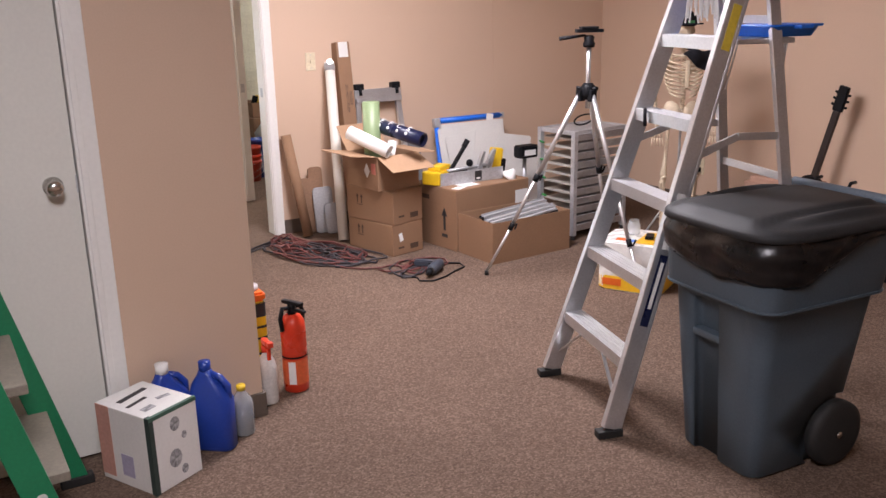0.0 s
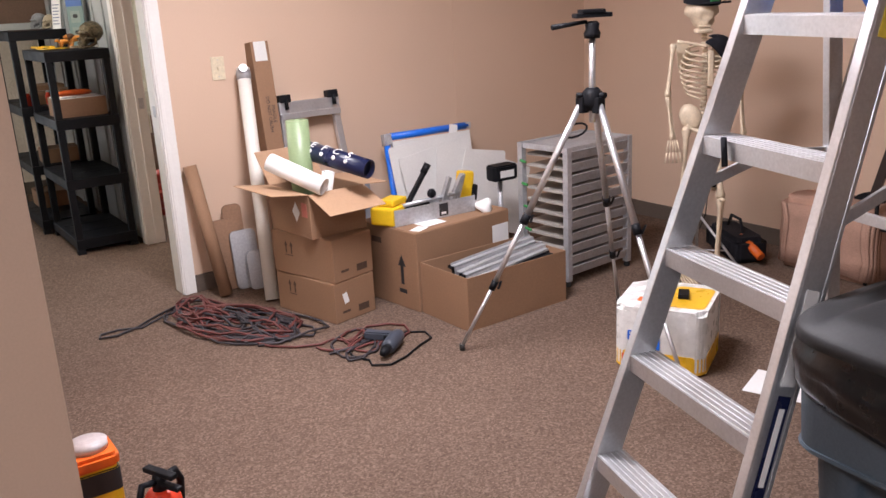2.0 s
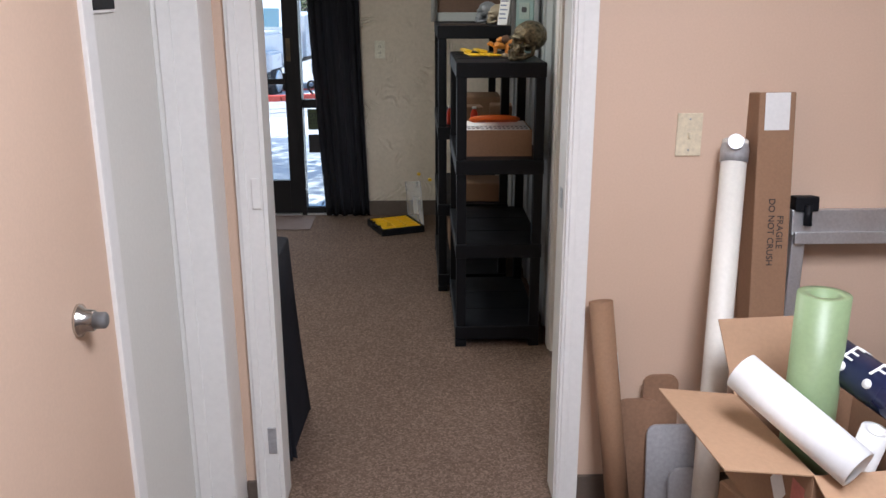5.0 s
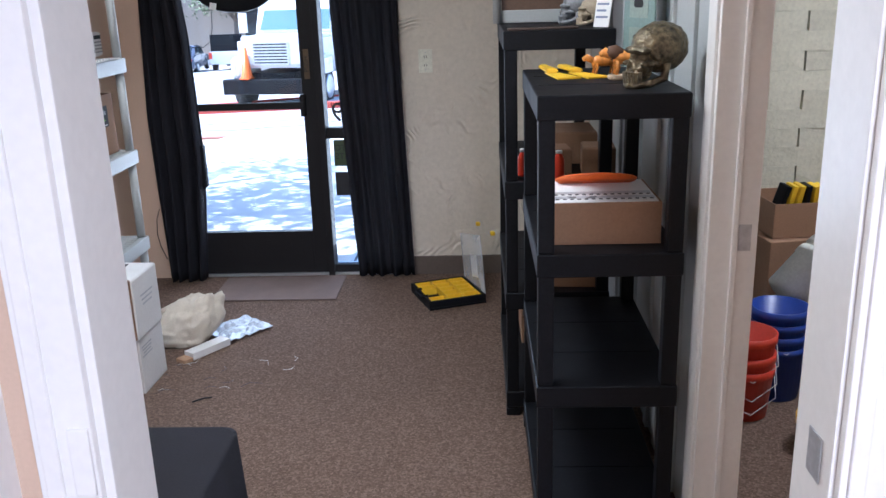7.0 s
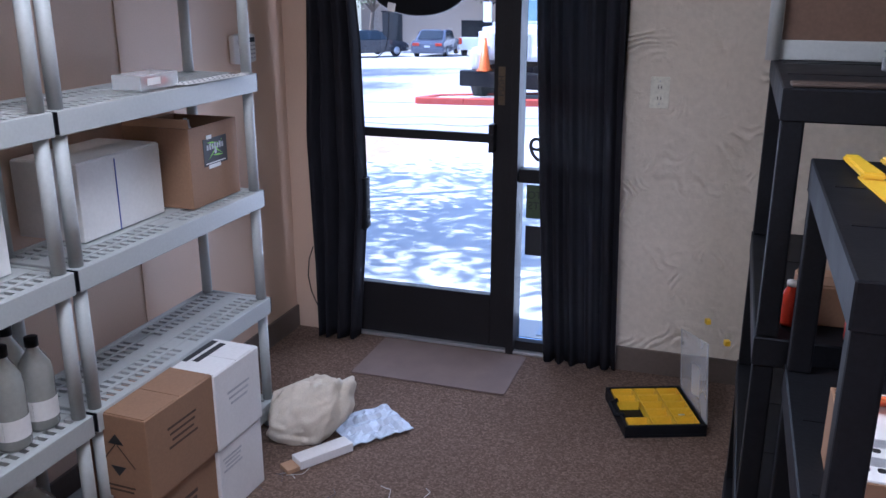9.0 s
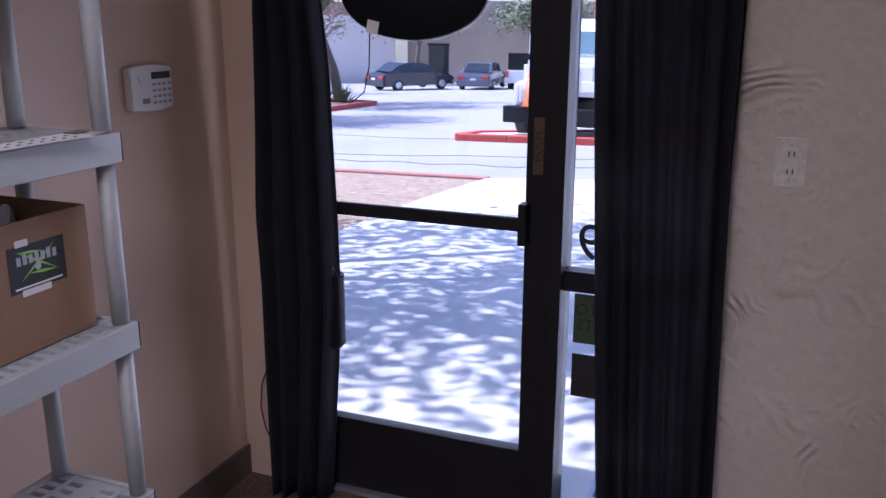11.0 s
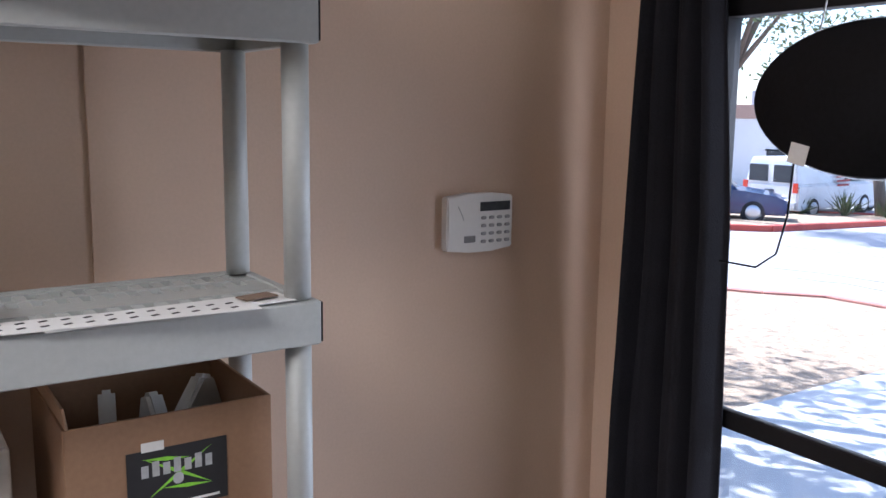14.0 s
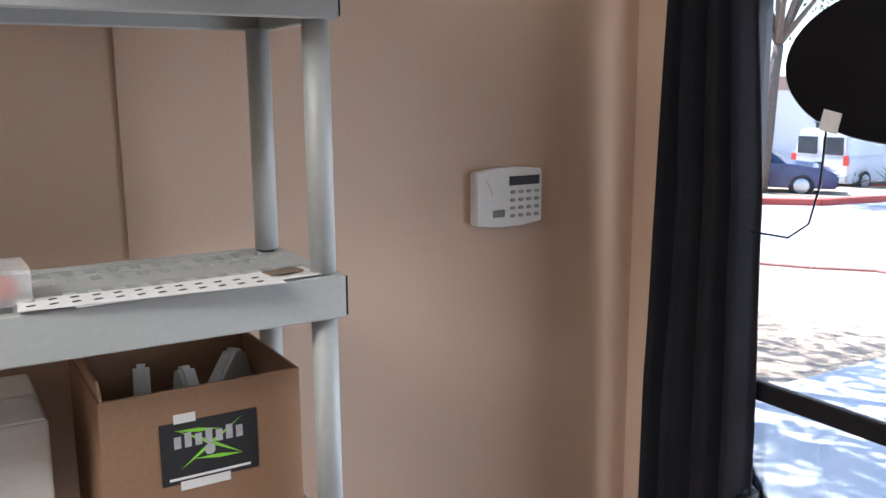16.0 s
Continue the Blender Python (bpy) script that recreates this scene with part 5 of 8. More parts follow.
# ---- skeleton ----
def skeleton_mesh():
    bm = bmesh.new()
    rnd = random.Random(4)

    def bone(a, b, r, knob=1.7):
        a, b = Vector(a), Vector(b)
        ts = (0, 0.06, 0.16, 0.5, 0.84, 0.94, 1)
        rs = (r * knob * 0.7, r * knob, r * 1.1, r * 0.85, r * 1.1, r * knob, r * knob * 0.7)
        bm_tube([a.lerp(b, t) for t in ts], r, 7, bm, True, rs)

    # skull: cranium, jaw, sockets
    t = bmesh.new()
    bmesh.ops.create_icosphere(t, subdivisions=3, radius=0.08)
    for v in t.verts:
        c = v.co
        c.y *= 1.15
        if c.z < -0.02:
            c.x *= 0.72
            c.y = c.y * 0.8 - 0.012
        for sx in (-0.03, 0.03):
            d = math.hypot(c.x - sx, c.z + 0.012)
            if c.y < -0.03 and d < 0.022:
                c.y += 0.028 * (1 - d / 0.022) + 0.008
        if c.y < -0.04 and abs(c.x) < 0.012 and -0.05 < c.z < -0.03:
            c.y += 0.02
    bm_rot(t, pose(-0.03, -0.01, 1.38, 0, 0, 20))
    bm = join_bm(t, bm)
    bm_box(-0.075, -0.085, 1.285, 0.005, -0.02, 1.31, 0.012, bm)
    bm_box(-0.065, -0.082, 1.313, -0.005, -0.055, 1.326, 0.004, bm)
    # spine
    for k in range(24):
        z = 0.86 + k * 0.0185
        bm_lathe([(0, 0), (0.016, 0.0), (0.018, 0.006), (0.014, 0.013), (0, 0.013)], 8, bm, at=(0.01 * math.sin(k * 0.2), 0.01 + 0.015 * math.sin(k * 0.25), z))
    # ribs
    for k in range(9):
        z = 1.22 - k * 0.026
        w = 0.075 + 0.05 * math.sin((k + 1.5) / 10.5 * math.pi)
        for s in (-1, 1):
            pts = []
            for j in range(9):
                a = radians(85 - j * 20)
                pts.append((s * w * math.cos(a), -0.02 - 0.075 * -math.sin(a) * 1.0 if False else 0.0 + 0.07 * math.sin(a), z - 0.05 * (j / 8) ** 1.3))
            bm_tube(pts, 0.0055, 5, bm)
    bm_bar((0, -0.075, 1.20), (0, -0.08, 1.03), 0.028, 0.01, 0.003, up=(0, -1, 0), bm=bm)
    # collar bones, shoulder blades
    for s in (-1, 1):
        bone((s * 0.015, -0.06, 1.225), (s * 0.15, -0.01, 1.25), 0.007)
        bm_bar((s * 0.10, 0.06, 1.24), (s * 0.075, 0.07, 1.10), 0.07, 0.008, 0.003, up=(0, 1, 0), bm=bm)
        # arms
        el = Vector((s * 0.19, 0.0, 0.98))
        wr = Vector((s * 0.17 if s < 0 else 0.2, -0.03, 0.765))
        bone((s * 0.165, 0, 1.24), el, 0.011)
        bone(el, wr, 0.008)
        bone(el + Vector((0.012, 0.012, 0)), wr + Vector((0.014, 0.008, 0)), 0.007)
        for f in range(5):
            a = wr + Vector((-0.022 + f * 0.011, -0.004, -0.005))
            b = a + Vector(((f - 2) * 0.006, -0.012, -0.06))
            c = b + Vector(((f - 2) * 0.004, -0.006, -0.055))
            bm_tube([a, b], 0.0045, 5, bm)
            bm_tube([b, c], 0.004, 5, bm)
        # pelvis
        t = bmesh.new()
        bmesh.ops.create_icosphere(t, subdivisions=2, radius=0.075)
        bm_rot(t, pose(s * 0.062, 0.01, 0.865, 0, s * 28, s * 20) @ Matrix.Diagonal((0.75, 0.32, 1, 1)))
        bm = join_bm(t, bm)
        bone((s * 0.03, -0.03, 0.795), (s * 0.09, 0.0, 0.82), 0.011)
        # legs
        hip, kn, an = Vector((s * 0.085, 0, 0.82)), Vector((s * 0.085 + (0.02 if s > 0 else -0.02), -0.01, 0.43)), Vector((s * 0.09 + (0.01 if s > 0 else 0), 0.0, 0.07))
        bone(hip, kn, 0.0135, 1.9)
        bone(kn, an, 0.0115, 1.9)
        bone(kn + Vector((s * 0.018, 0.012, -0.03)), an + Vector((s * 0.014, 0.008, 0.01)), 0.006)
        bm_lathe([(0, -0.012), (0.018, -0.006), (0.018, 0.008), (0, 0.014)], 8, bm, at=(kn.x, kn.y - 0.025, kn.z))
        for f in range(5):
            a = an + Vector((-0.02 + f * 0.01, -0.02, -0.03))
            bm_tube([a, a + Vector(((f - 2) * 0.005, -0.07, -0.018)), a + Vector(((f - 2) * 0.007, -0.13, -0.03))], 0.006, 5, bm)
        bm_bar(an + Vector((0, -0.03, -0.045)), an + Vector((0, 0.05, -0.045)), 0.035, 0.04, 0.01, bm=bm)
    return bm


SK = pose(5.715, 3.09, 0.0, 0, 0, -30)
solid("skeleton_model", skeleton_mesh(), BONE, "ivory plastic skeleton model standing on a metal stand", "skeleton model", m=SK)
stn = thing("skeleton_stand", SK @ pose(0.03, 0.08, 0), "thin grey folding stand behind the skeleton model", "stand")
part("pole", bm_tube([(0, 0.03, 0.10), (0, 0.03, 0.88)], 0.009, 8), STEEL, stn)
for a in (200, 320, 85):
    e = Vector((0.27 * math.cos(radians(a)), 0.03 + 0.27 * math.sin(radians(a)), 0.008))
    part("leg", bm_tube([(0, 0.03, 0.33), e], 0.007, 8), STEEL, stn)
    part("strut", bm_tube([(0, 0.03, 0.12), Vector((0, 0.03, 0.33)).lerp(e, 0.6)], 0.005, 6), STEEL, stn)
    part("foot", bm_tube([e + Vector((0, 0, 0.02)), e], 0.010, 8), RUBBER, stn)
cap = thing("baseball_cap", SK @ pose(-0.03, -0.01, 1.428, 8, 0, 20), "black baseball cap with green stitching on a skull", "cap")
part("crown", bm_lathe([(0.089, 0.0), (0.09, 0.02), (0.082, 0.055), (0.055, 0.08), (0.0, 0.09)], 22), CLOTHB, cap)
part("brim", bm_rot(bm_prism([(0.082 * math.cos(radians(a)), -0.05 - 0.10 * abs(math.sin(radians(a)))) for a in range(180, 361, 15)], -0.004, 0.004, 0.001), pose(0, -0.02, 0.005, -8, 0, 0)), CLOTHB, cap)
part("stitching", bm_box(-0.025, -0.093, 0.02, 0.025, -0.087, 0.035), mat("green_thread", (0.05, 0.3, 0.1), 0.6), cap, "green stitching")
sf = thing("black_scarf", SK @ pose(0.0, 0, 0), "black cloth draped over the skeleton's shoulder", "scarf")
bm = bmesh.new()
g = [[bm.verts.new((-0.02 + 0.21 * u + 0.02 * math.sin(v * 5), -0.085 - 0.02 * math.sin(u * 7) - 0.015 * v, 1.275 - 0.02 * u - v * 0.17 * (0.25 + 0.75 * u) + 0.01 * math.sin(u * 9 + v))) for u in [i / 10 for i in range(11)]] for v in [j / 8 for j in range(9)]]
for j in range(8):
    for i in range(10):
        bm.faces.new((g[j][i], g[j][i + 1], g[j + 1][i + 1], g[j + 1][i])).smooth = True
ob = part("cloth", bm, CLOTHB, sf)
ob.modifiers.new("thickness", "SOLIDIFY").thickness = 0.006

# ---- beside the east wall ----
tb = thing("tool_bag", pose(6.20, 3.22, 0, 0, 0, 62), "black fabric tool bag with orange tools on the carpet", "tool bag")
part("bag", bm_prism(round_rect(0.42, 0.20, 0.05, 4), 0.002, 0.15, 0.03), CLOTHB, tb)
part("label", bm_box(-0.02, -0.106, 0.06, 0.08, -0.101, 0.10), PAPER, tb)
part("orange_tool", bm_tube([(-0.28, -0.02, 0.06), (-0.20, 0.0, 0.10), (-0.10, 0.02, 0.13)], 0.025, 8), ORANGE, tb, "orange plastic tool grip")
part("handle", bm_tube([(-0.1, 0, 0.14), (-0.05, 0, 0.22), (0.06, 0, 0.22), (0.11, 0, 0.14)], 0.009, 6), CLOTHB, tb)
BLK = mat("dusty_pink_fleece", (0.44, 0.27, 0.20), 0.95, var=0.12, scale=9, fine=150, bump=0.6, depth=0.01)
bl = thing("fleece_blanket", pose(6.30, 2.66, 0, 0, 0, 90), "dusty pink fleece blanket over a low case", "blanket")
bm = bm_prism(round_rect(0.56, 0.26, 0.06, 4), 0.002, 0.40, 0.035)
bmesh.ops.subdivide_edges(bm, edges=bm.edges[:], cuts=3, use_grid_fill=True)
for v in bm.verts:
    v.co += noise.noise_vector(v.co * 7) * 0.022
    v.co.z = max(v.co.z, 0.002)
for f in bm.faces:
    f.smooth = True
part("cloth", bm, BLK, bl)
gt = thing("electric_guitar", pose(6.33, 2.58, 0.10, 13, 3, 0) @ pose(0, 0, 0, 0, 0, 90), "black electric guitar leaning in a stand", "guitar")
bm = bm_rot(bm_prism([(0.13 * math.sin(a) * (1 - 0.25 * math.exp(-((math.cos(a) + 0.1) ** 2) * 12)), 0.19 * math.cos(a)) for a in [i / 24 * 6.283 for i in range(24)]], -0.02, 0.02, 0.006), pose(0, 0, 0.17, 90, 0, 0))
part("body", bm, BLACKP, gt)
part("neck", bm_box(-0.022, -0.012, 0.30, 0.022, 0.014, 0.80, 0.005), mat("dark_neck", (0.03, 0.02, 0.018), 0.4), gt)
part("headstock", bm_prism(round_rect(0.07, 0.03, 0.01), 0.80, 0.96, 0.004), BLACKP, gt)
for k in range(3):
    for s in (-1, 1):
        part("tuner", bm_tube([(s * 0.035, 0, 0.83 + k * 0.04), (s * 0.055, 0, 0.835 + k * 0.04)], 0.008, 6), BLACKP, gt)
gs = thing("guitar_stand", pose(6.28, 2.30, 0), "black tubular guitar stand", "stand")
for y in (-0.12, 0.12):
    part("yoke", bm_tube([(-0.1, y, 0.01), (-0.05, y, 0.2), (-0.05, y, 0.42), (-0.02, y, 0.46), (0.03, y, 0.46)], 0.011, 8), BLACKP, gs)
part("cross_bar", bm_tube([(-0.05, -0.12, 0.30), (-0.05, 0.12, 0.30)], 0.011, 8), BLACKP, gs)
am = thing("guitar_amplifier", pose(6.05, 1.66, 0, 0, 0, 80), "black guitar amplifier box on the carpet", "amplifier")
part("cabinet", bm_box(-0.20, -0.13, 0.002, 0.20, 0.13, 0.34, 0.012), BLACKP, am)
part("grille", bm_box(-0.17, -0.136, 0.03, 0.17, -0.131, 0.26, 0.002), CLOTHB, am)
part("handle", bm_tube([(-0.08, 0, 0.34), (-0.06, 0, 0.37), (0.06, 0, 0.37), (0.08, 0, 0.34)], 0.010, 6), BLACKP, am)
wb2 = thing("white_carton", pose(5.95, 1.10, 0, 0, 0, 30), "white cardboard carton on the carpet", "box")
part("carton", bm_box(-0.16, -0.12, 0.002, 0.16, 0.12, 0.16, 0.004), WCARD, wb2)


# ---- plates and sockets ----
def wall_plate(m, label, kind, tone=None):
    t = thing("wall_plate", m, label, "wall plate")
    tone = tone or mat("ivory_plate", (0.66, 0.58, 0.42), 0.35)
    part("plate", bm_box(-0.037, -0.006, -0.062, 0.037, 0.0, 0.062, 0.002), tone, t)
    if kind == "switch":
        part("toggle", bm_box(-0.005, -0.016, -0.01, 0.005, -0.006, 0.008, 0.002), tone, t)
    else:
        for z in (-0.022, 0.022):
            part("socket", bm_box(-0.014, -0.008, z - 0.014, 0.014, -0.006, z + 0.014, 0.002), tone, t)
            for x in (-0.006, 0.006):
                part("slot", bm_box(x - 0.0015, -0.0088, z - 0.006, x + 0.0015, -0.0078, z + 0.006), INK, t)
    for z in (-0.045, 0.045):
        part("screw", bm_rot(bm_lathe([(0, 0), (0.003, 0), (0.003, 0.001), (0, 0.001)], 8), pose(0, -0.006, z, 90, 0, 0)), STEEL, t)
    return t


wall_plate(pose(3.815, 4.80, 1.212), "ivory light switch plate on the tan wall", "switch")
wall_plate(pose(6.52, 3.62, 0.33, 0, 0, -90), "ivory wall socket with a plug in it", "socket")
pl = thing("plug", pose(6.505, 3.62, 0.31), "black plug and cable at a wall socket", "plug")
part("body", bm_box(-0.035, -0.018, -0.018, 0.0, 0.018, 0.018, 0.005), BLACKP, pl)
part("cable", bm_tube([(-0.03, 0, 0), (-0.05, 0.01, -0.08), (-0.04, 0.03, -0.2), (-0.05, 0.06, -0.29), (-0.06, 0.2, -0.303)], 0.004, 6), BLACKP, pl)
bp2 = thing("door_bumper", pose(2.385, 3.865, 1.018), "satin chrome door bumper with a rubber tip", "door bumper")
part("rose", bm_rot(bm_lathe([(0, 0), (0.032, 0), (0.032, 0.006), (0.022, 0.014), (0.02, 0.03), (0, 0.03)], 20), pose(0, 0, 0, 0, 90, 0)), CHROME, bp2)
part("tip", bm_rot(bm_lathe([(0, 0.03), (0.016, 0.03), (0.016, 0.05), (0.012, 0.054), (0, 0.054)], 16), pose(0, 0, 0, 0, 90, 0)), mat("grey_rubber", (0.12, 0.12, 0.12), 0.6), bp2)


# ---- by the closet corner ----
def bottle(name, m, r, h, material, label, cap, cap_mat, neck=0.35, group=""):
    t = thing(name, m, label, "bottle", group)
    part("bottle", bm_lathe([(0, 0.001), (r * 0.92, 0.001), (r, 0.008), (r, h * 0.62), (r * 0.9, h * 0.72), (r * neck, h * 0.88), (r * neck, h * 0.93), (0, h * 0.93)], 20), material, t)
    part("cap", bm_lathe([(0, h * 0.9), (r * neck * 1.2, h * 0.9), (r * neck * 1.2, h), (0, h)], 14), cap_mat, t, cap)
    return t


WB = Matrix.Translation((1.86, 1.715, 0)) @ pose(0, 0, 0, 0, 0, 27)
wbx = thing("white_carton", WB, "white printed cardboard carton on the carpet", "box")
part("carton", bm_box(0, 0, 0.001, 0.205, 0.27, 0.285, 0.004), WCARD, wbx)
part("corner_band", bm_box(-0.001, -0.001, 0.001, 0.018, 0.02, 0.2855), mat("dark_green_print", (0.03, 0.05, 0.045), 0.5), wbx, "dark printed corner")
part("edge_band", bm_box(0.0, -0.0012, 0.272, 0.2055, 0.012, 0.2858), mat("green_print", (0.06, 0.13, 0.10), 0.5), wbx)
part("red_mark", bm_box(-0.0015, 0.20, 0.02, 0.001, 0.268, 0.284), mat("red_print", (0.50, 0.27, 0.22), 0.6), wbx)
part("purple_mark", bm_box(-0.0015, 0.10, 0.04, 0.001, 0.16, 0.12), mat("purple_print", (0.36, 0.34, 0.46), 0.6), wbx)
SMUDGE = mat("smudged_grey_print", (0.30, 0.30, 0.31), 0.7, var=0.5, scale=60)
for x, z, r in ((0.105, 0.225, 0.026), (0.14, 0.17, 0.014), (0.095, 0.10, 0.034), (0.13, 0.045, 0.018)):
    mark("smudged_print", [(r * math.cos(a * 0.524) * 0.8, r * math.sin(a * 0.524)) for a in range(12)], SMUDGE, wbx, pose(x, 0.0, z) @ FACE["-y"])
for x, y, w, h, a in ((0.10, 0.20, 0.13, 0.022, 8), (0.07, 0.14, 0.09, 0.016, 8), (0.15, 0.10, 0.05, 0.02, -10), (0.06, 0.07, 0.05, 0.03, 4)):
    mark("printed_block", rect(w, h), INK if w > 0.06 else SMUDGE, wbx, pose(x, y, 0.2851, 0, 0, a))


def jug(m, label):
    t = thing("blue_jug", m, label, "jug", "blue jugs by the wall")
    part("body", bin_shell([(0.001, -0.070, 0.070, 0.036, 0.03), (0.010, -0.079, 0.079, 0.042, 0.032), (0.195, -0.080, 0.080, 0.0425, 0.032), (0.225, -0.078, 0.070, 0.041, 0.032), (0.262, -0.066, 0.042, 0.034, 0.028), (0.292, -0.046, 0.016, 0.024, 0.02), (0.315, -0.036, 0.006, 0.0205, 0.018)]), BLUE, t)
    part("handle", bm_tube([(0.066, 0, 0.20), (0.068, 0, 0.25), (0.04, 0, 0.285), (0.0, 0, 0.30)], 0.013, 8), BLUE, t)
    part("cap", bm_lathe([(0, 0.31), (0.022, 0.31), (0.022, 0.345), (0, 0.345)], 14, at=(-0.015, 0, 0)), BLUE, t)
    return t


jug(pose(2.135, 1.945, 0, 0, 0, -40), "blue plastic jug standing by the tan wall")
j2 = jug(pose(2.0, 2.02, 0, 0, 0, 10), "blue plastic jug with a white cap behind a carton")
part("white_cap", bm_lathe([(0, 0.309), (0.0235, 0.309), (0.0235, 0.347), (0, 0.347)], 14, at=(-0.015, 0, 0)), WCARD, j2, "white screw cap")
b1 = bottle("liquid_bottle", pose(2.262, 1.995, 0), 0.042, 0.20, FROST, "small clear bottle of dark liquid with a yellow cap", "yellow cap", YELLOW)
part("liquid", bm_lathe([(0, 0.004), (0.038, 0.004), (0.038, 0.11), (0, 0.11)], 18), mat("dark_blue_liquid", (0.02, 0.03, 0.06), 0.2), b1, "dark liquid")
sb = bottle("spray_bottle", pose(2.44, 2.20, 0), 0.040, 0.25, mat("milky_bottle", (0.70, 0.68, 0.66), 0.35, alpha=0.8), "milky spray bottle with a red trigger head", "red collar", RED)
part("spray_head", bm_box(-0.012, -0.04, 0.25, 0.012, 0.022, 0.282, 0.008), RED, sb, "red spray head")
part("trigger", bm_box(-0.008, -0.045, 0.20, 0.008, -0.03, 0.252, 0.004), RED, sb, "red trigger")
part("nozzle", bm_box(-0.012, -0.07, 0.262, 0.012, -0.048, 0.284, 0.004), RED, sb, "red nozzle")
ex = thing("fire_extinguisher", pose(2.585, 2.255, 0, 0, 0, 25), "red fire extinguisher with a black head and label", "fire extinguisher")
part("cylinder", bm_lathe([(0, 0.002), (0.048, 0.002), (0.053, 0.008), (0.053, 0.285), (0.049, 0.315), (0.034, 0.338), (0.018, 0.345), (0, 0.345)], 28), RED, ex)
part("label", bm_lathe([(0.0535, 0.04), (0.0535, 0.15)], 28), mat("orange_label", (0.70, 0.13, 0.04), 0.5), ex, "orange printed label")
part("white_label", bm_rot(bm_prism(rect(0.03, 0.10), 0, 0.003), pose(-0.0475, -0.0275, 0.095, 90, 0, -60)), PAPER, ex)
part("band", bm_lathe([(0.0545, 0.158), (0.0545, 0.166)], 28), BLACKP, ex)
part("valve", bm_lathe([(0, 0.34), (0.02, 0.34), (0.018, 0.375), (0.014, 0.39), (0, 0.39)], 14), BLACKP, ex)
part("lever", bm_box(-0.012, -0.06, 0.385, 0.012, 0.045, 0.40, 0.004), BLACKP, ex)
part("carry_handle", bm_box(-0.010, -0.075, 0.355, 0.010, 0.0, 0.368, 0.004), BLACKP, ex)
part("hose", bm_tube([(0.02, 0.0, 0.37), (0.06, 0.01, 0.365), (0.075, 0.01, 0.33), (0.068, 0.01, 0.27)], 0.011, 8), BLACKP, ex)
part("hose", bm_tube([(-0.015, 0.0, 0.37), (-0.055, 0, 0.38), (-0.07, 0.0, 0.34), (-0.062, 0, 0.285)], 0.010, 8), BLACKP, ex)
yk = thing("chemical_canister", pose(2.468, 2.47, 0), "yellow and black canister with an orange top behind the corner", "canister")
part("can", bm_prism(round_rect(0.12, 0.14, 0.02, 4), 0.001, 0.37, 0.006), YELLOW, yk)
part("black_band", bm_prism(round_rect(0.122, 0.142, 0.021, 4), 0.30, 0.365, 0.002), INK, yk)
for z in (0.06, 0.13, 0.20, 0.25):
    part("print_line", bm_prism(round_rect(0.1215, 0.1415, 0.02, 4), z, z + 0.012, 0.001), INK, yk)
part("orange_top", bm_prism(round_rect(0.125, 0.145, 0.02, 4), 0.37, 0.41, 0.01), ORANGE, yk, "bright orange top")
part("lid", bm_lathe([(0, 0.41), (0.05, 0.41), (0.05, 0.43), (0, 0.43)], 18), mat("grey_lid", (0.5, 0.45, 0.45), 0.4), yk)

# ---- green ladder in front of the white door ----
gl = thing("green_step_ladder", pose(0, 0, 0), "green fibreglass step ladder with grey treads, folded open", "ladder")
TREAD = mat("worn_grey_tread", (0.20, 0.175, 0.14), 0.65, var=0.12)
G0, G1 = Vector((1.648, 1.95, 0.0)), Vector((1.56, 1.46, 0.0))
GL = Vector((-0.25, 0.0, 1.0))
for p in (G0, G1):
    inn = Vector((0, 0.04 if p is G1 else -0.04, 0))
    part("rail", bm_bar(p + GL * 0.02, p + GL * 1.75 + inn, 0.026, 0.085, 0.003, up=(1, 0, 0.2)), GREEN, gl)
    part("rear_rail", bm_bar(p + Vector((-0.95, 0, 0.01)), p + GL * 1.72 + inn + Vector((-0.05, 0, 0)), 0.024, 0.06, 0.003, up=(1, 0, 0.2)), GREEN, gl)
    part("foot", bm_box(p.x - 0.055, p.y - 0.02, 0.0, p.x + 0.055, p.y + 0.02, 0.035, 0.006), RUBBER, gl)
for k in range(5):
    z = 0.305 + 0.29 * k
    c = G0.lerp(G1, 0.5) + GL * z
    part("tread", bm_box(c.x - 0.085, 1.47, z - 0.03, c.x + 0.058, 1.945, z, 0.004), TREAD, gl)
    part("tread_brace", bm_bar((c.x - 0.02, 1.93, z - 0.03), (c.x + 0.025, 1.93, z - 0.16), 0.02, 0.008), ALU, gl)
part("top_cap", bm_box(1.06, 1.40, 1.74, 1.30, 1.95, 1.79, 0.008), GREEN, gl)
part("label", bm_rot(bm_prism(round_rect(0.03, 0.16, 0.012), 0, 0.002), pose(1.515, 1.4455, 0.19, 90, 0, 0) @ pose(0, 0, 0, 0, 0, 12)), mat("white_label_print", (0.6, 0.62, 0.6), 0.5), gl)

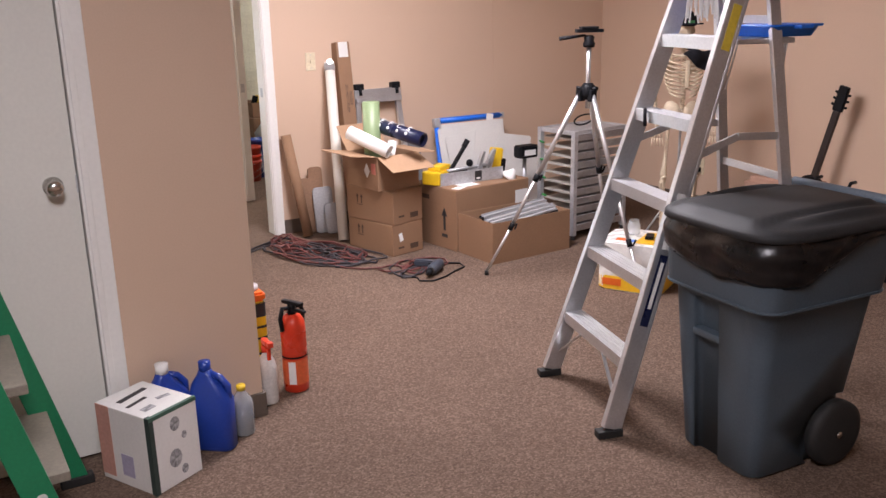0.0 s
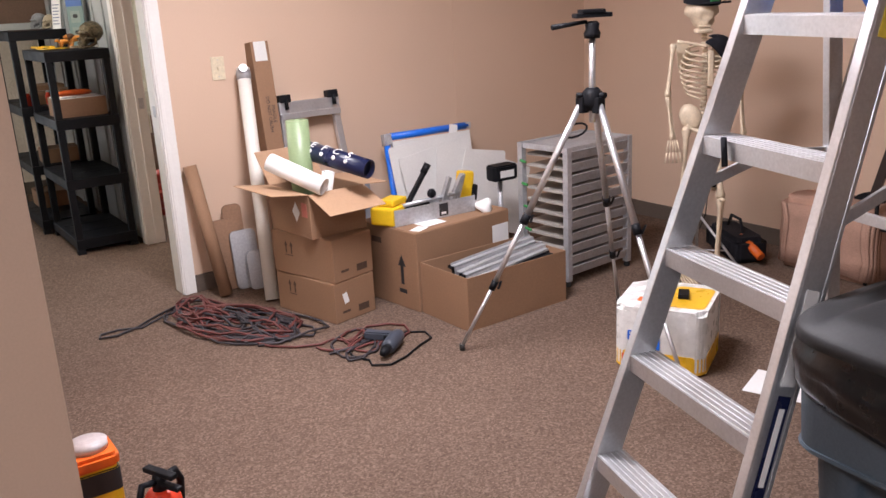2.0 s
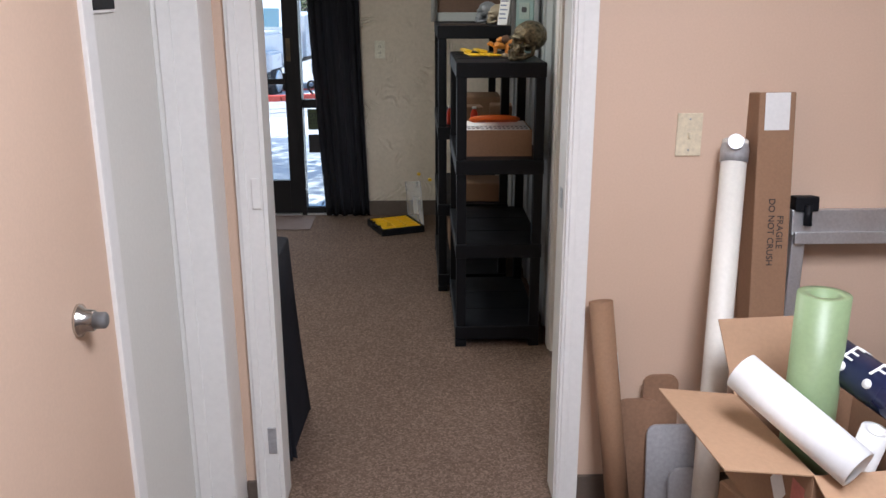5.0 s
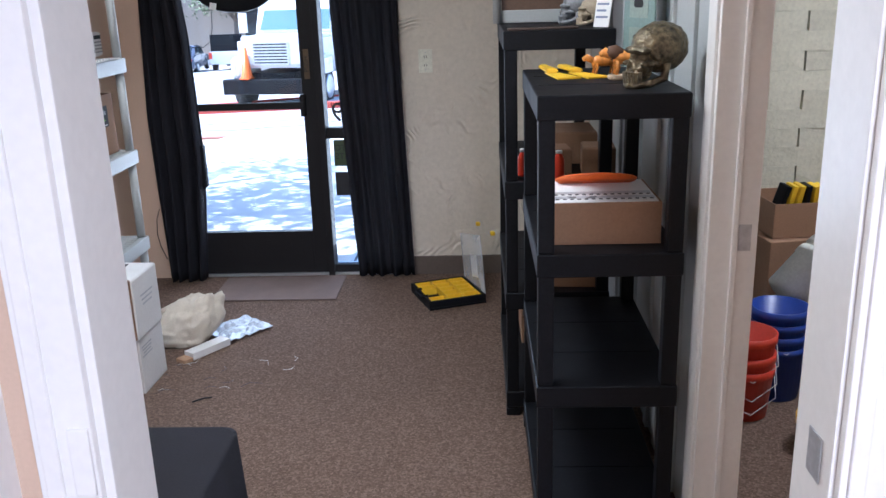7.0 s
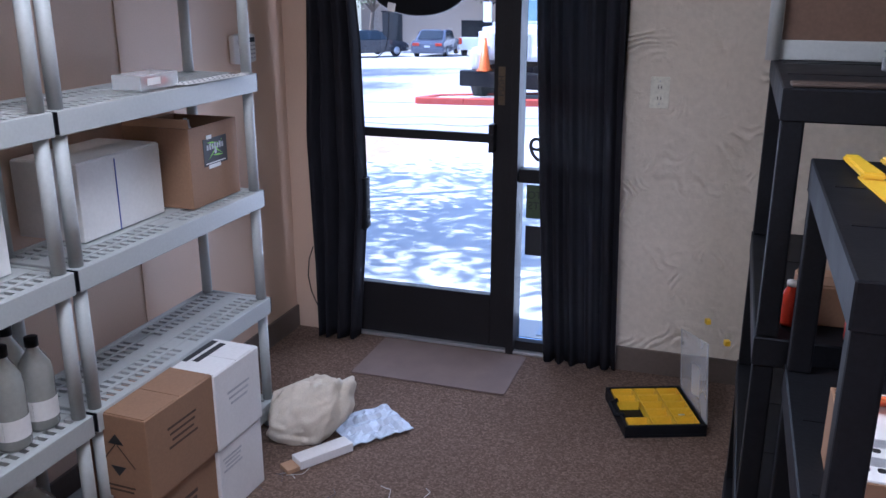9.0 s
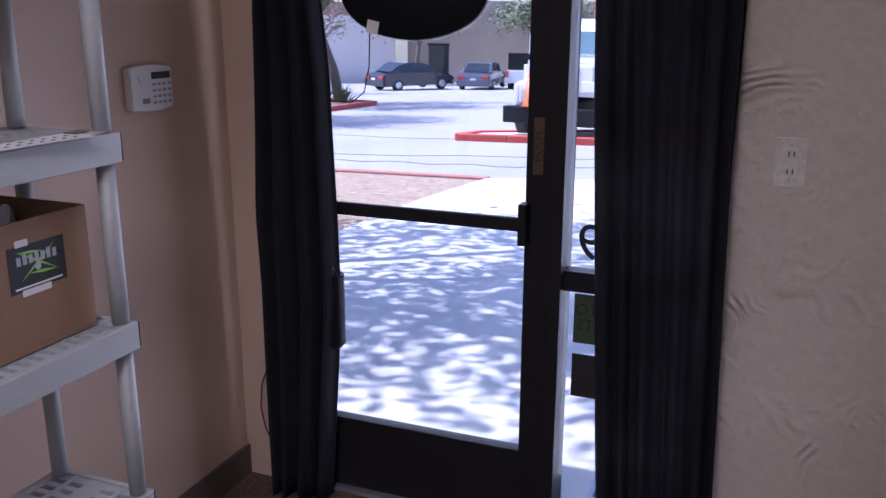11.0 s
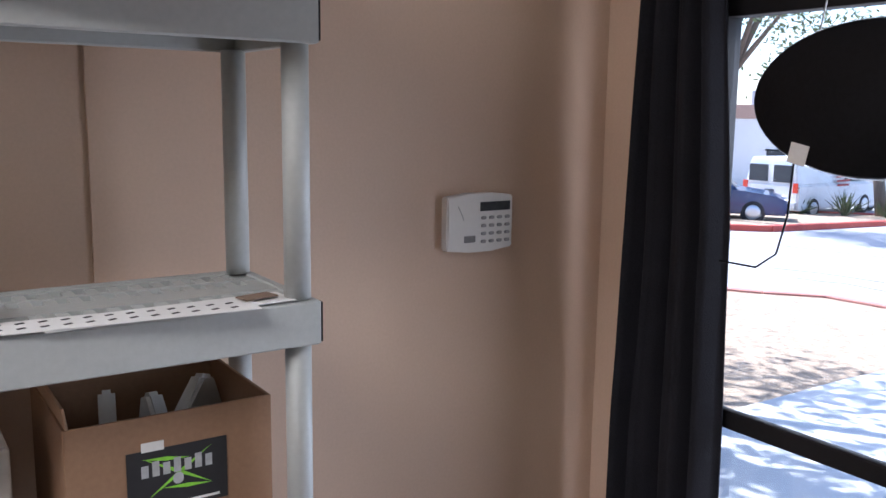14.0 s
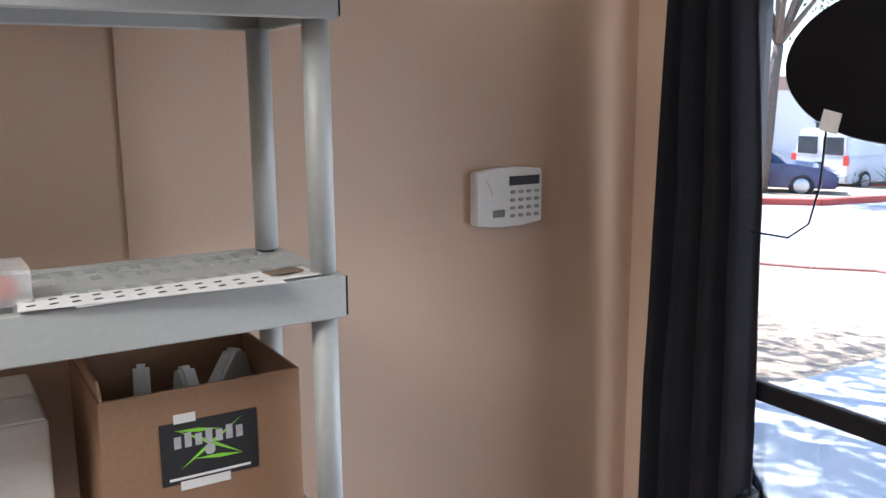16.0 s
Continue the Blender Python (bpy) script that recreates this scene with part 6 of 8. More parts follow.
# ---- on the aluminium ladder ----
part("pail_shelf", bm_box(-0.17, 0.52, 1.415, 0.17, 0.76, 1.435, 0.004), ALU, lad)
for s in (-1, 1):
    part("shelf_strut", bm_bar((s * 0.15, 0.735, 1.415), (s * 0.168, 0.70, 1.22), 0.014, 0.006), ALU, lad)
WARN = mat("yellow_warning_label", (0.72, 0.55, 0.06), 0.5)
for z0, z1, c in ((1.40, 1.555, WARN), (1.58, 1.60, INK), (0.80, 0.90, WCARD), (0.70, 0.80, PAPER)):
    a, b = rail_at(1, z0), rail_at(1, z1)
    part("sticker", bm_bar(a + Vector((0.0155, -0.0, 0)), b + Vector((0.0155, -0.0, 0)), 0.002, 0.034, up=(0, -1, 0.25)), c, lad)
a, b = rail_at(1, 0.42), rail_at(1, 0.68)
part("maker_badge", bm_bar(a + Vector((0.0165, 0, 0)), b + Vector((0.0165, 0, 0)), 0.002, 0.032, up=(0, -1, 0.25)), NAVY, lad, "dark blue maker's badge")
part("badge_bar", bm_bar(a.lerp(b, 0.25) + Vector((0.018, 0, 0)), a.lerp(b, 0.9) + Vector((0.018, 0, 0)), 0.002, 0.014, up=(0, -1, 0.25)), PAPER, lad)
part("step_sticker", bm_box(-0.06, rail_at(1, 1.45).y - 0.0385, 1.415, 0.06, rail_at(1, 1.45).y - 0.037, 1.44), PAPER, lad)
tr = thing("blue_tray", LAD @ pose(0.06, 0.74, 1.438, 0, 0, 8), "bright blue plastic paint tray on the ladder shelf", "tray")
part("tray", bin_shell([(0.0, -0.11, 0.11, 0.10, 0.03), (0.034, -0.125, 0.125, 0.115, 0.03), (0.036, -0.137, 0.137, 0.127, 0.03), (0.044, -0.138, 0.138, 0.128, 0.03)]), BRIGHTBLUE, tr)
part("handle", bm_box(0.134, -0.03, 0.028, 0.17, 0.03, 0.042, 0.005), BRIGHTBLUE, tr)
mp = thing("string_mop", LAD @ pose(0.02, LRUN + 0.0, 1.84), "white string mop head hanging over the ladder top", "mop")
rnd = random.Random(9)
part("mop_head", bm_box(-0.10, -0.06, -0.005, 0.10, 0.05, 0.03, 0.01), WCARD, mp)
for k in range(34):
    x = -0.10 + 0.2 * k / 33
    L = rnd.uniform(0.27, 0.36)
    y0 = -0.085 + rnd.uniform(-0.01, 0.01)
    part("string", bm_tube([(x, -0.055, 0.02), (x + rnd.uniform(-.01, .01), y0, -0.02), (x + rnd.uniform(-.015, .015), y0 - 0.01, -L * 0.6), (x + rnd.uniform(-.03, .03), y0 + rnd.uniform(-.015, .015), -L)], 0.0035, 5), PAPER, mp)
solid("black_strap", bm_tube([LAD @ Vector((-0.12, rail_at(1, 1.155).y - 0.042, 1.165)), LAD @ Vector((-0.105, rail_at(1, 1.155).y - 0.05, 1.14)), LAD @ Vector((-0.10, rail_at(1, 1.155).y - 0.05, 1.10))], 0.008, 6), CLOTHB, "short black strap tied to a ladder step", "strap")


# ---- front office things ----
def bars(parent, m, n, w, h, gap, material=None, name="print_line"):
    for k in range(n):
        mark(name, rect(w * (1 - 0.12 * (k % 3)), h, 0, -k * gap), material or INK, parent, m)


BX = pose(1.52, 6.955, 0, 0, 0, -2)
bb = closed_box("brown_carton", BX, 0.20, 0.30, 0.24, "brown printed carton under another by the white shelf", group="cartons by the shelf")
bb2 = closed_box("brown_carton", BX @ pose(0.008, -0.005, 0.244), 0.21, 0.31, 0.26, "brown carton with black triangles printed on it", group="cartons by the shelf")
for z, s in ((0.185, 1), (0.09, -1)):
    mark("triangle_mark", [(-0.026, -0.013 * s), (0.026, -0.013 * s), (0, 0.018 * s)][::s], INK, bb2, pose(0.0, -0.155, z) @ FACE["-y"])
mark("diamond_line", rect(0.004, 0.085, 0, 0), PRINT, bb2, pose(-0.03, -0.155, 0.138) @ FACE["-y"] @ pose(0, 0, 0, 0, 0, -40))
mark("diamond_line", rect(0.004, 0.085, 0, 0), PRINT, bb2, pose(0.03, -0.155, 0.138) @ FACE["-y"] @ pose(0, 0, 0, 0, 0, 40))
bars(bb2, pose(0.105, 0.0, 0.19) @ FACE["+x"], 4, 0.13, 0.007, 0.02, PRINT)
bars(bb2, pose(0, -0.155, 0.04) @ FACE["-y"], 2, 0.10, 0.006, 0.014, PRINT)
bars(bb, pose(0.10, 0.0, 0.17) @ FACE["+x"], 3, 0.10, 0.012, 0.022, PRINT)
WX = pose(1.525, 7.225, 0, 0, 0, -2)
w1 = closed_box("white_carton", WX, 0.235, 0.24, 0.24, "white cardboard carton with small print by the shelf", WCARD, "cartons by the shelf")
w2 = closed_box("white_carton", WX @ pose(0.004, 0, 0.244), 0.24, 0.245, 0.255, "white cardboard carton with black print on top", WCARD, "cartons by the shelf")
bars(w1, pose(0.1175, -0.05, 0.20) @ FACE["+x"], 4, 0.10, 0.006, 0.014, STEEL)
bars(w2, pose(0.12, 0.0, 0.17) @ FACE["+x"], 3, 0.12, 0.007, 0.02, STEEL)
bars(w2, pose(-0.03, 0.02, 0.2585, 0, 0, 90), 2, 0.17, 0.022, 0.036, INK)

# bag, flat carton and bubble wrap
bag = thing("canvas_bag", pose(1.648, 7.69, 0, 0, 0, 35), "crumpled cream canvas bag on the carpet", "bag")
bm = bmesh.new()
bmesh.ops.create_icosphere(bm, subdivisions=5, radius=1.0)
for v in bm.verts:
    q = v.co.copy()
    slump = 1 + 0.18 * noise.noise(q * 1.3 + Vector((3, 1, 2)))
    fold = 0.035 * math.sin(8 * (q.x * 0.5 + 0.9 * q.z) + 7 * noise.noise(q * 1.5)) + 0.13 * noise.noise(q * 2.0 + Vector((7, 2, 1))) - 0.08 * max(0.0, 0.12 - abs(noise.noise(q * 2.6))) / 0.12
    r = slump + fold
    v.co = Vector((q.x * 0.155 * r, q.y * 0.125 * r, max(0.002, (q.z * 0.5 + 0.33 + 0.20 * q.x) * 0.27 * r)))
for f in bm.faces:
    f.smooth = True
part("cloth", bm, CANVAS, bag)
part("strap", bm_tube([(-0.15, 0.02, 0.06), (-0.12, 0.04, 0.16), (0.0, 0.05, 0.19), (0.10, 0.03, 0.15)], 0.012, 6), CANVAS, bag)
flt = thing("flat_carton", pose(1.765, 7.535, 0, 0, 0, 56), "flat white carton with a brown inside on the carpet", "box")
part("carton", bm_box(-0.10, -0.032, 0.001, 0.115, 0.032, 0.035, 0.003), WCARD, flt)
part("flap", bm_box(-0.15, -0.032, 0.001, -0.102, 0.028, 0.018, 0.002), CARD_IN, flt)
bw = thing("bubble_wrap", pose(1.845, 7.79, 0.0, 0, 0, 50), "crumpled pale blue bubble wrap sheet on the carpet", "bubble wrap")
bm = bmesh.new()
g = [[bm.verts.new((-0.13 + 0.02 * i, -0.11 + 0.02 * j, 0.012 + 0.03 * abs(noise.noise(Vector((i * 0.3, j * 0.3, 1)))) + 0.008 * noise.noise(Vector((i * 0.9, j * 0.9, 4))))) for i in range(14)] for j in range(12)]
for j in range(11):
    for i in range(13):
        bm.faces.new((g[j][i], g[j][i + 1], g[j + 1][i + 1], g[j + 1][i]))
part("sheet", bm, mat("pale_blue_film", (0.55, 0.62, 0.72), 0.25, var=0.05, alpha=0.9), bw).modifiers.new("thickness", "SOLIDIFY").thickness = 0.003
rnd = random.Random(21)
for k in range(16):
    x, y, a = 1.80 + rnd.uniform(-0.2, 0.45), 7.30 + rnd.uniform(-0.18, 0.15), rnd.uniform(0, 3.1)
    L = rnd.uniform(0.02, 0.06)
    solid("thread", bm_tube([(x, y, 0.003), (x + L * math.cos(a), y + L * math.sin(a), 0.004), (x + L * 1.6 * math.cos(a + 0.5), y + L * 1.6 * math.sin(a + 0.5), 0.003)], 0.0007, 4), PAPER if k % 2 else NAVY, "loose thread lying on the carpet", "thread", "threads on the carpet")
solid("dark_twig", bm_tube([(1.86, 7.02, 0.004), (1.90, 7.05, 0.006), (1.93, 7.06, 0.004)], 0.003, 5), INK, "short dark scrap on the carpet", "scrap")

mt = thing("door_mat", pose(1.92, 8.41, 0), "flat brown carpet mat before the glass door", "mat")
part("mat", bm_prism(round_rect(0.69, 0.40, 0.01), 0.001, 0.007, 0.002), mat("brown_mat", (0.17, 0.125, 0.11), 0.95, var=0.12, scale=8, fine=250, bump=0.4), mt)

# small-parts case
CSE = Matrix(((0.933, -0.36, 0, 2.78), (0.36, 0.933, 0, 8.02), (0, 0, 1, 0), (0, 0, 0, 1)))
cs = thing("parts_case", CSE, "open black and yellow parts case on the carpet", "case")
bm = bm_box(0, 0, 0.001, 0.31, 0.33, 0.012)
for a in ((0, 0, 0.31, 0.012), (0, 0.318, 0.31, 0.33), (0, 0.012, 0.012, 0.318), (0.298, 0.012, 0.31, 0.318)):
    bm_box(a[0], a[1], 0.012, a[2], a[3], 0.05, 0.003, bm)
part("tray", bm, BLACKP, cs)
for i in range(3):
    for j in range(5):
        x0, y0 = 0.018 + i * 0.092, 0.018 + j * 0.06
        if i == 0 and j in (1, 2):
            continue
        t = bm_box(x0, y0, 0.013, x0 + 0.086, y0 + 0.055, 0.018)
        for a in ((x0, y0, x0 + 0.086, y0 + 0.003), (x0, y0 + 0.052, x0 + 0.086, y0 + 0.055), (x0, y0, x0 + 0.003, y0 + 0.055), (x0 + 0.083, y0, x0 + 0.086, y0 + 0.055)):
            bm_box(a[0], a[1], 0.018, a[2], a[3], 0.048, 0, t)
        part("bin", t, YELLOW, cs, "yellow compartment")
part("handle", bm_tube([(0.02, 0.09, 0.05), (-0.012, 0.10, 0.045), (-0.012, 0.20, 0.045), (0.02, 0.21, 0.05)], 0.009, 8), BLACKP, cs)
part("lid", bm_rot(bm_box(0, 0, 0, 0.31, 0.006, 0.31, 0.002), pose(0.312, 0.005, 0.045, 0, 12, 90)), FROST, cs, "clear plastic lid standing open")
part("lid_label", bm_rot(bm_box(0.1, -0.001, 0.08, 0.19, 0.0, 0.20), pose(0.310, 0.0, 0.045, 0, 12, 90)), MILKY, cs)
for y in (0.06, 0.27):
    part("latch", bm_box(0.365, y - 0.012, 0.345, 0.385, y + 0.012, 0.365, 0.003), YELLOW, cs, "yellow latch")
rnd = random.Random(6)
for k in range(9):
    part("small_part", bm_box(0, 0, 0, 0.012, 0.02, 0.006), WCARD, cs).matrix_local = pose(0.20 + rnd.uniform(0, 0.08), 0.08 + rnd.uniform(0, 0.16), 0.022, 0, 0, rnd.uniform(0, 90))

# keypad
kp = thing("alarm_keypad", pose(1.10, 8.263, 1.367, 0, 0, 90), "white alarm keypad with grey buttons on the tan wall", "keypad")
part("housing", bm_rot(bm_prism([(-0.084, -0.055), (-0.03, -0.061), (0.03, -0.061), (0.084, -0.055), (0.084, 0.055), (0.03, 0.061), (-0.03, 0.061), (-0.084, 0.055)], 0, 0.024, 0.003), FACE["-y"]), mat("white_keypad_plastic", (0.74, 0.73, 0.70), 0.4, var=0.015, bump=0), kp)
part("display", bm_box(-0.002, -0.0255, 0.024, 0.075, -0.0238, 0.043), mat("lcd_grey", (0.06, 0.065, 0.07), 0.2), kp, "dark grey display")
for r in range(4):
    for c in range(4):
        part("button", bm_rot(bm_prism(round_rect(0.013, 0.0072, 0.0033, 3), 0, 0.003, 0.0006), pose(0.007 + c * 0.0205, -0.0235, 0.010 - r * 0.0165, 90, 0, 0)), mat("grey_key", (0.33, 0.33, 0.33), 0.5) if r or c else mat("grey_key_dark", (0.28, 0.28, 0.28), 0.5), kp)
part("logo_plate", bm_box(-0.042, -0.0252, -0.040, -0.014, -0.0238, -0.026), mat("grey_badge", (0.2, 0.2, 0.2), 0.5), kp)
part("speaker_line", bm_tube([(-0.058 + 0.017 * math.sin(a * 0.25), -0.0242, 0.036 - 0.008 * a * 0.9) for a in range(5)], 0.0009, 4), mat("grey_badge_line", (0.35, 0.35, 0.35), 0.5), kp)
wall_plate(pose(2.765, 8.63, 1.212), "ivory socket plate on the plaster wall", "socket", mat("pale_ivory_plate", (0.66, 0.65, 0.55), 0.35))

# on the white shelving
OC = pose(1.30, 7.53, 0.926, 0, 0, 90)
oc = open_box("open_carton", OC, 0.28, 0.25, 0.262, "open brown cardboard box with a black sticker on a shelf", [("+y", 0.05, 20), ("-x", 0.03, 8)])
stk = part("sticker", bm_box(-0.065, -0.1262, 0.125, 0.072, -0.1252, 0.215), INK, oc, "black sticker with green streaks and grey letters")
LIME = mat("lime_print", (0.25, 0.62, 0.05), 0.5)
GREYP = mat("grey_print_letters", (0.42, 0.43, 0.44), 0.5)
for q in range(7):
    part("grey_mark", bm_box(-0.046 + q * 0.0145, -0.1267, 0.177, -0.0365 + q * 0.0145, -0.1262, 0.194 + 0.004 * (q % 2)), GREYP, oc)
part("print_line", bm_box(-0.055, -0.1267, 0.131, 0.06, -0.1262, 0.1345), PAPER, oc)
for a0, a1 in (((-0.045, 0.205), (0.05, 0.152)), ((-0.04, 0.145), (0.05, 0.207)), ((-0.045, 0.203), (0.02, 0.195)), ((0.05, 0.152), (-0.02, 0.158))):
    d = Vector((a1[0] - a0[0], 0, a1[1] - a0[1]))
    s = Vector((-d.z, 0, d.x)).normalized() * 0.003
    mid = Vector(((a0[0] + a1[0]) / 2, -0.1264, (a0[1] + a1[1]) / 2))
    bm = bmesh.new()
    bm.faces.new([bm.verts.new(v) for v in ((a0[0], -0.1264, a0[1]), mid - s, (a1[0], -0.1264, a1[1]), mid + s)])
    part("streak", bm, LIME, oc)
part("skull_mark", bm_rot(bm_prism(round_rect(0.014, 0.016, 0.006), 0, 0.0006), pose(0.003, -0.1264, 0.168, 90, 0, 0)), GREYP, oc)
part("tape", bm_box(-0.04, -0.1266, 0.115, 0.03, -0.1252, 0.128), MILKY, oc)
part("tape", bm_box(-0.045, -0.1266, 0.213, -0.015, -0.1252, 0.226), MILKY, oc)
GREYP2 = mat("white_tool_plastic", (0.56, 0.57, 0.55), 0.4, var=0.05)
for x, y, rz in ((-0.055, 0.015, 18), (0.005, -0.03, 30), (0.075, 0.03, -20)):
    t = thing("plastic_squeegee", OC @ pose(x, y, 0.14, 0, 0, rz + 60), "white plastic arch-handled squeegee standing in an open carton", "squeegee", "squeegees in the carton")
    part("grip", bm_rot(bm_prism([(-0.070, 0.030), (0.072, 0.030), (0.070, 0.060), (0.048, 0.108), (0.016, 0.118), (-0.045, 0.062)], -0.012, 0.012, 0.006), pose(0, 0, 0, 90, 0, 0)), GREYP2, t)
    part("body", bm_box(-0.075, -0.026, 0.0, 0.08, 0.026, 0.042, 0.010), GREYP2, t)
    part("base", bm_box(-0.07, -0.03, -0.13, 0.07, 0.03, 0.0, 0.006), BLACKP, t)
wc = closed_box("white_carton", pose(1.235, 7.153, 0.926, 0, 0, 90), 0.37, 0.23, 0.225, "plain white cardboard carton on the shelf", WCARD)
part("tape_edge", bm_box(-0.03, -0.1165, 0.001, -0.026, -0.1152, 0.215), BLUE, wc)
wc2 = closed_box("white_carton", pose(1.24, 6.57, 0.926, 0, 0, 90), 0.25, 0.23, 0.24, "plain pale cardboard carton on the shelf", WCARD)

closed_box("brown_carton", pose(1.357, 7.39, 1.743, 0, 0, 82), 0.50, 0.39, 0.24, "brown cardboard carton jutting over the highest shelf")
pap = thing("label_sheets", pose(1.385, 7.51, 1.335, 0, 0, 90), "sheets of printed labels lying over the shelf edge", "paper")
for k, (dx, dy, a) in enumerate(((0, 0, 3), (-0.05, -0.012, -4))):
    part("sheet", bm_rot(bm_box(-0.15, -0.108, 0, 0.17, -0.045, 0.001), pose(dx, dy, 0.001 + 0.002 * k, 0, 0, a)), PAPER, pap)
for r in range(2):
    for c in range(12):
        part("label_print", bm_rot(bm_box(-0.005, -0.0025, 0, 0.005, 0.0025, 0.0006), pose(-0.05, -0.012, 0.0042, 0, 0, -4) @ pose(-0.135 + c * 0.025, -0.088 + r * 0.026, 0, 0, 0, 25)), INK, pap)
part("brown_tag", bm_rot(bm_box(-0.025, -0.014, 0, 0.025, 0.014, 0.002), pose(0.13, -0.07, 0.005, 0, 0, 12)), mat("brown_tag", (0.2, 0.14, 0.1), 0.6), pap)
tbx = thing("clear_box", pose(1.405, 7.235, 1.334, 0, 0, 90), "small clear plastic box with red contents on the shelf", "box")
part("box", bm_box(-0.09, -0.05, 0.001, 0.09, 0.05, 0.045, 0.004), FROST, tbx)
part("label", bm_box(-0.06, -0.0515, 0.015, 0.0, -0.0503, 0.035), PAPER, tbx)
part("red_contents", bm_prism(round_rect(0.07, 0.07, 0.02, 3, 0.045, 0), 0.005, 0.028, 0.008), RED, tbx, "red contents")

HAZE = mat("cloudy_bottle", (0.44, 0.45, 0.42), 0.2, var=0.06, alpha=0.55)
rnd = random.Random(12)
for k in range(9):
    x, y = 1.24 + 0.085 * (k % 3) + rnd.uniform(-.01, .01), 6.46 + 0.105 * (k // 3) + rnd.uniform(-.01, .01)
    q = bottle("clear_bottle", pose(x, y, 0.518), 0.043, 0.25 + 0.02 * (k % 2), HAZE, "cloudy clear bottle with a black cap on a shelf", "black cap", BLACKP, 0.33, "bottles on the shelf")
    part("label", bm_lathe([(0.0436, 0.03), (0.0436, 0.085)], 18), WCARD, q, "white printed label")
for k in range(4):
    x, y = 1.25 + 0.15 * (k % 2), 6.40 + 0.19 * (k // 2)
    q = bottle("clear_jug", pose(x, y, 0.112), 0.072, 0.30, HAZE, "large cloudy clear jug on the lowest shelf", "grey cap", STEEL, 0.3, "jugs on the lowest shelf")
    part("label", bm_lathe([(0.0728, 0.05), (0.0728, 0.13)], 18), WCARD, q, "white printed label")

# black cloth on a table beside the doorway
tcl = thing("draped_table", pose(2.325, 5.30, 0), "small table under a floor-length black cloth", "table")
part("tabletop", bm_box(-0.22, -0.14, 0.70, 0.20, 0.10, 0.725, 0.004), CARD, tcl)
bm = bmesh.new()
ring = []
N = 72
for z, fl in ((0.73, 0.0), (0.728, 0.01), (0.5, 0.018), (0.25, 0.032), (0.01, 0.05)):
    row = []
    for i in range(N):
        a = 2 * math.pi * i / N
        px, py = round_rect(0.44, 0.36, 0.04, 17, -0.01, -0.02)[i]
        wv = (1 - z / 0.73) * 0.018 * math.sin(a * 13 + 0.6)
        n = Vector((px + 0.01, py + 0.02)).normalized()
        row.append(bm.verts.new((px + n.x * (fl + wv), py + n.y * (fl + wv), z)))
    ring.append(row)
for a, b in zip(ring, ring[1:]):
    for i in range(N):
        bm.faces.new((a[i], a[(i + 1) % N], b[(i + 1) % N], b[i])).smooth = True
bm.faces.new(ring[0])
part("cloth", bm, CLOTHB, tcl, "black cloth")
for x in (-0.18, 0.16):
    for y in (-0.11, 0.07):
        part("leg", bm_box(x - 0.018, y - 0.018, 0.0, x + 0.018, y + 0.018, 0.70), BLACKP, tcl)

# on the black shelving
sb2 = open_box("print_box", pose(3.392, 6.335, 0.891), 0.305, 0.29, 0.12, "low open cardboard box of printed white sheets on a shelf", [])
part("paper_block", bm_box(-0.145, -0.138, 0.01, 0.145, 0.138, 0.122, 0.003), PAPER, sb2, "stack of white printed sheets")
for r in range(2):
    for c in range(14):
        part("badge_print", bm_rot(bm_prism(round_rect(0.011, 0.012, 0.004, 2), 0, 0.0006), pose(-0.13 + c * 0.02, -0.11 + 0.055 * r, 0.1222)), INK, sb2)
    part("silver_strip", bm_box(-0.14, -0.10 + 0.055 * r, 0.1221, 0.14, -0.075 + 0.055 * r, 0.1226), mat("silver_print", (0.5, 0.52, 0.55), 0.3, metal=0.4), sb2)
part("orange_disc", bm_rot(bm_lathe([(0, 0), (0.12, 0), (0.122, 0.004), (0.1, 0.008), (0, 0.012)], 28), pose(0, 0.075, 0.135, -38, 0, 0) @ Matrix.Diagonal((1, 0.35, 1, 1))), ORANGE, sb2, "orange plastic lid")


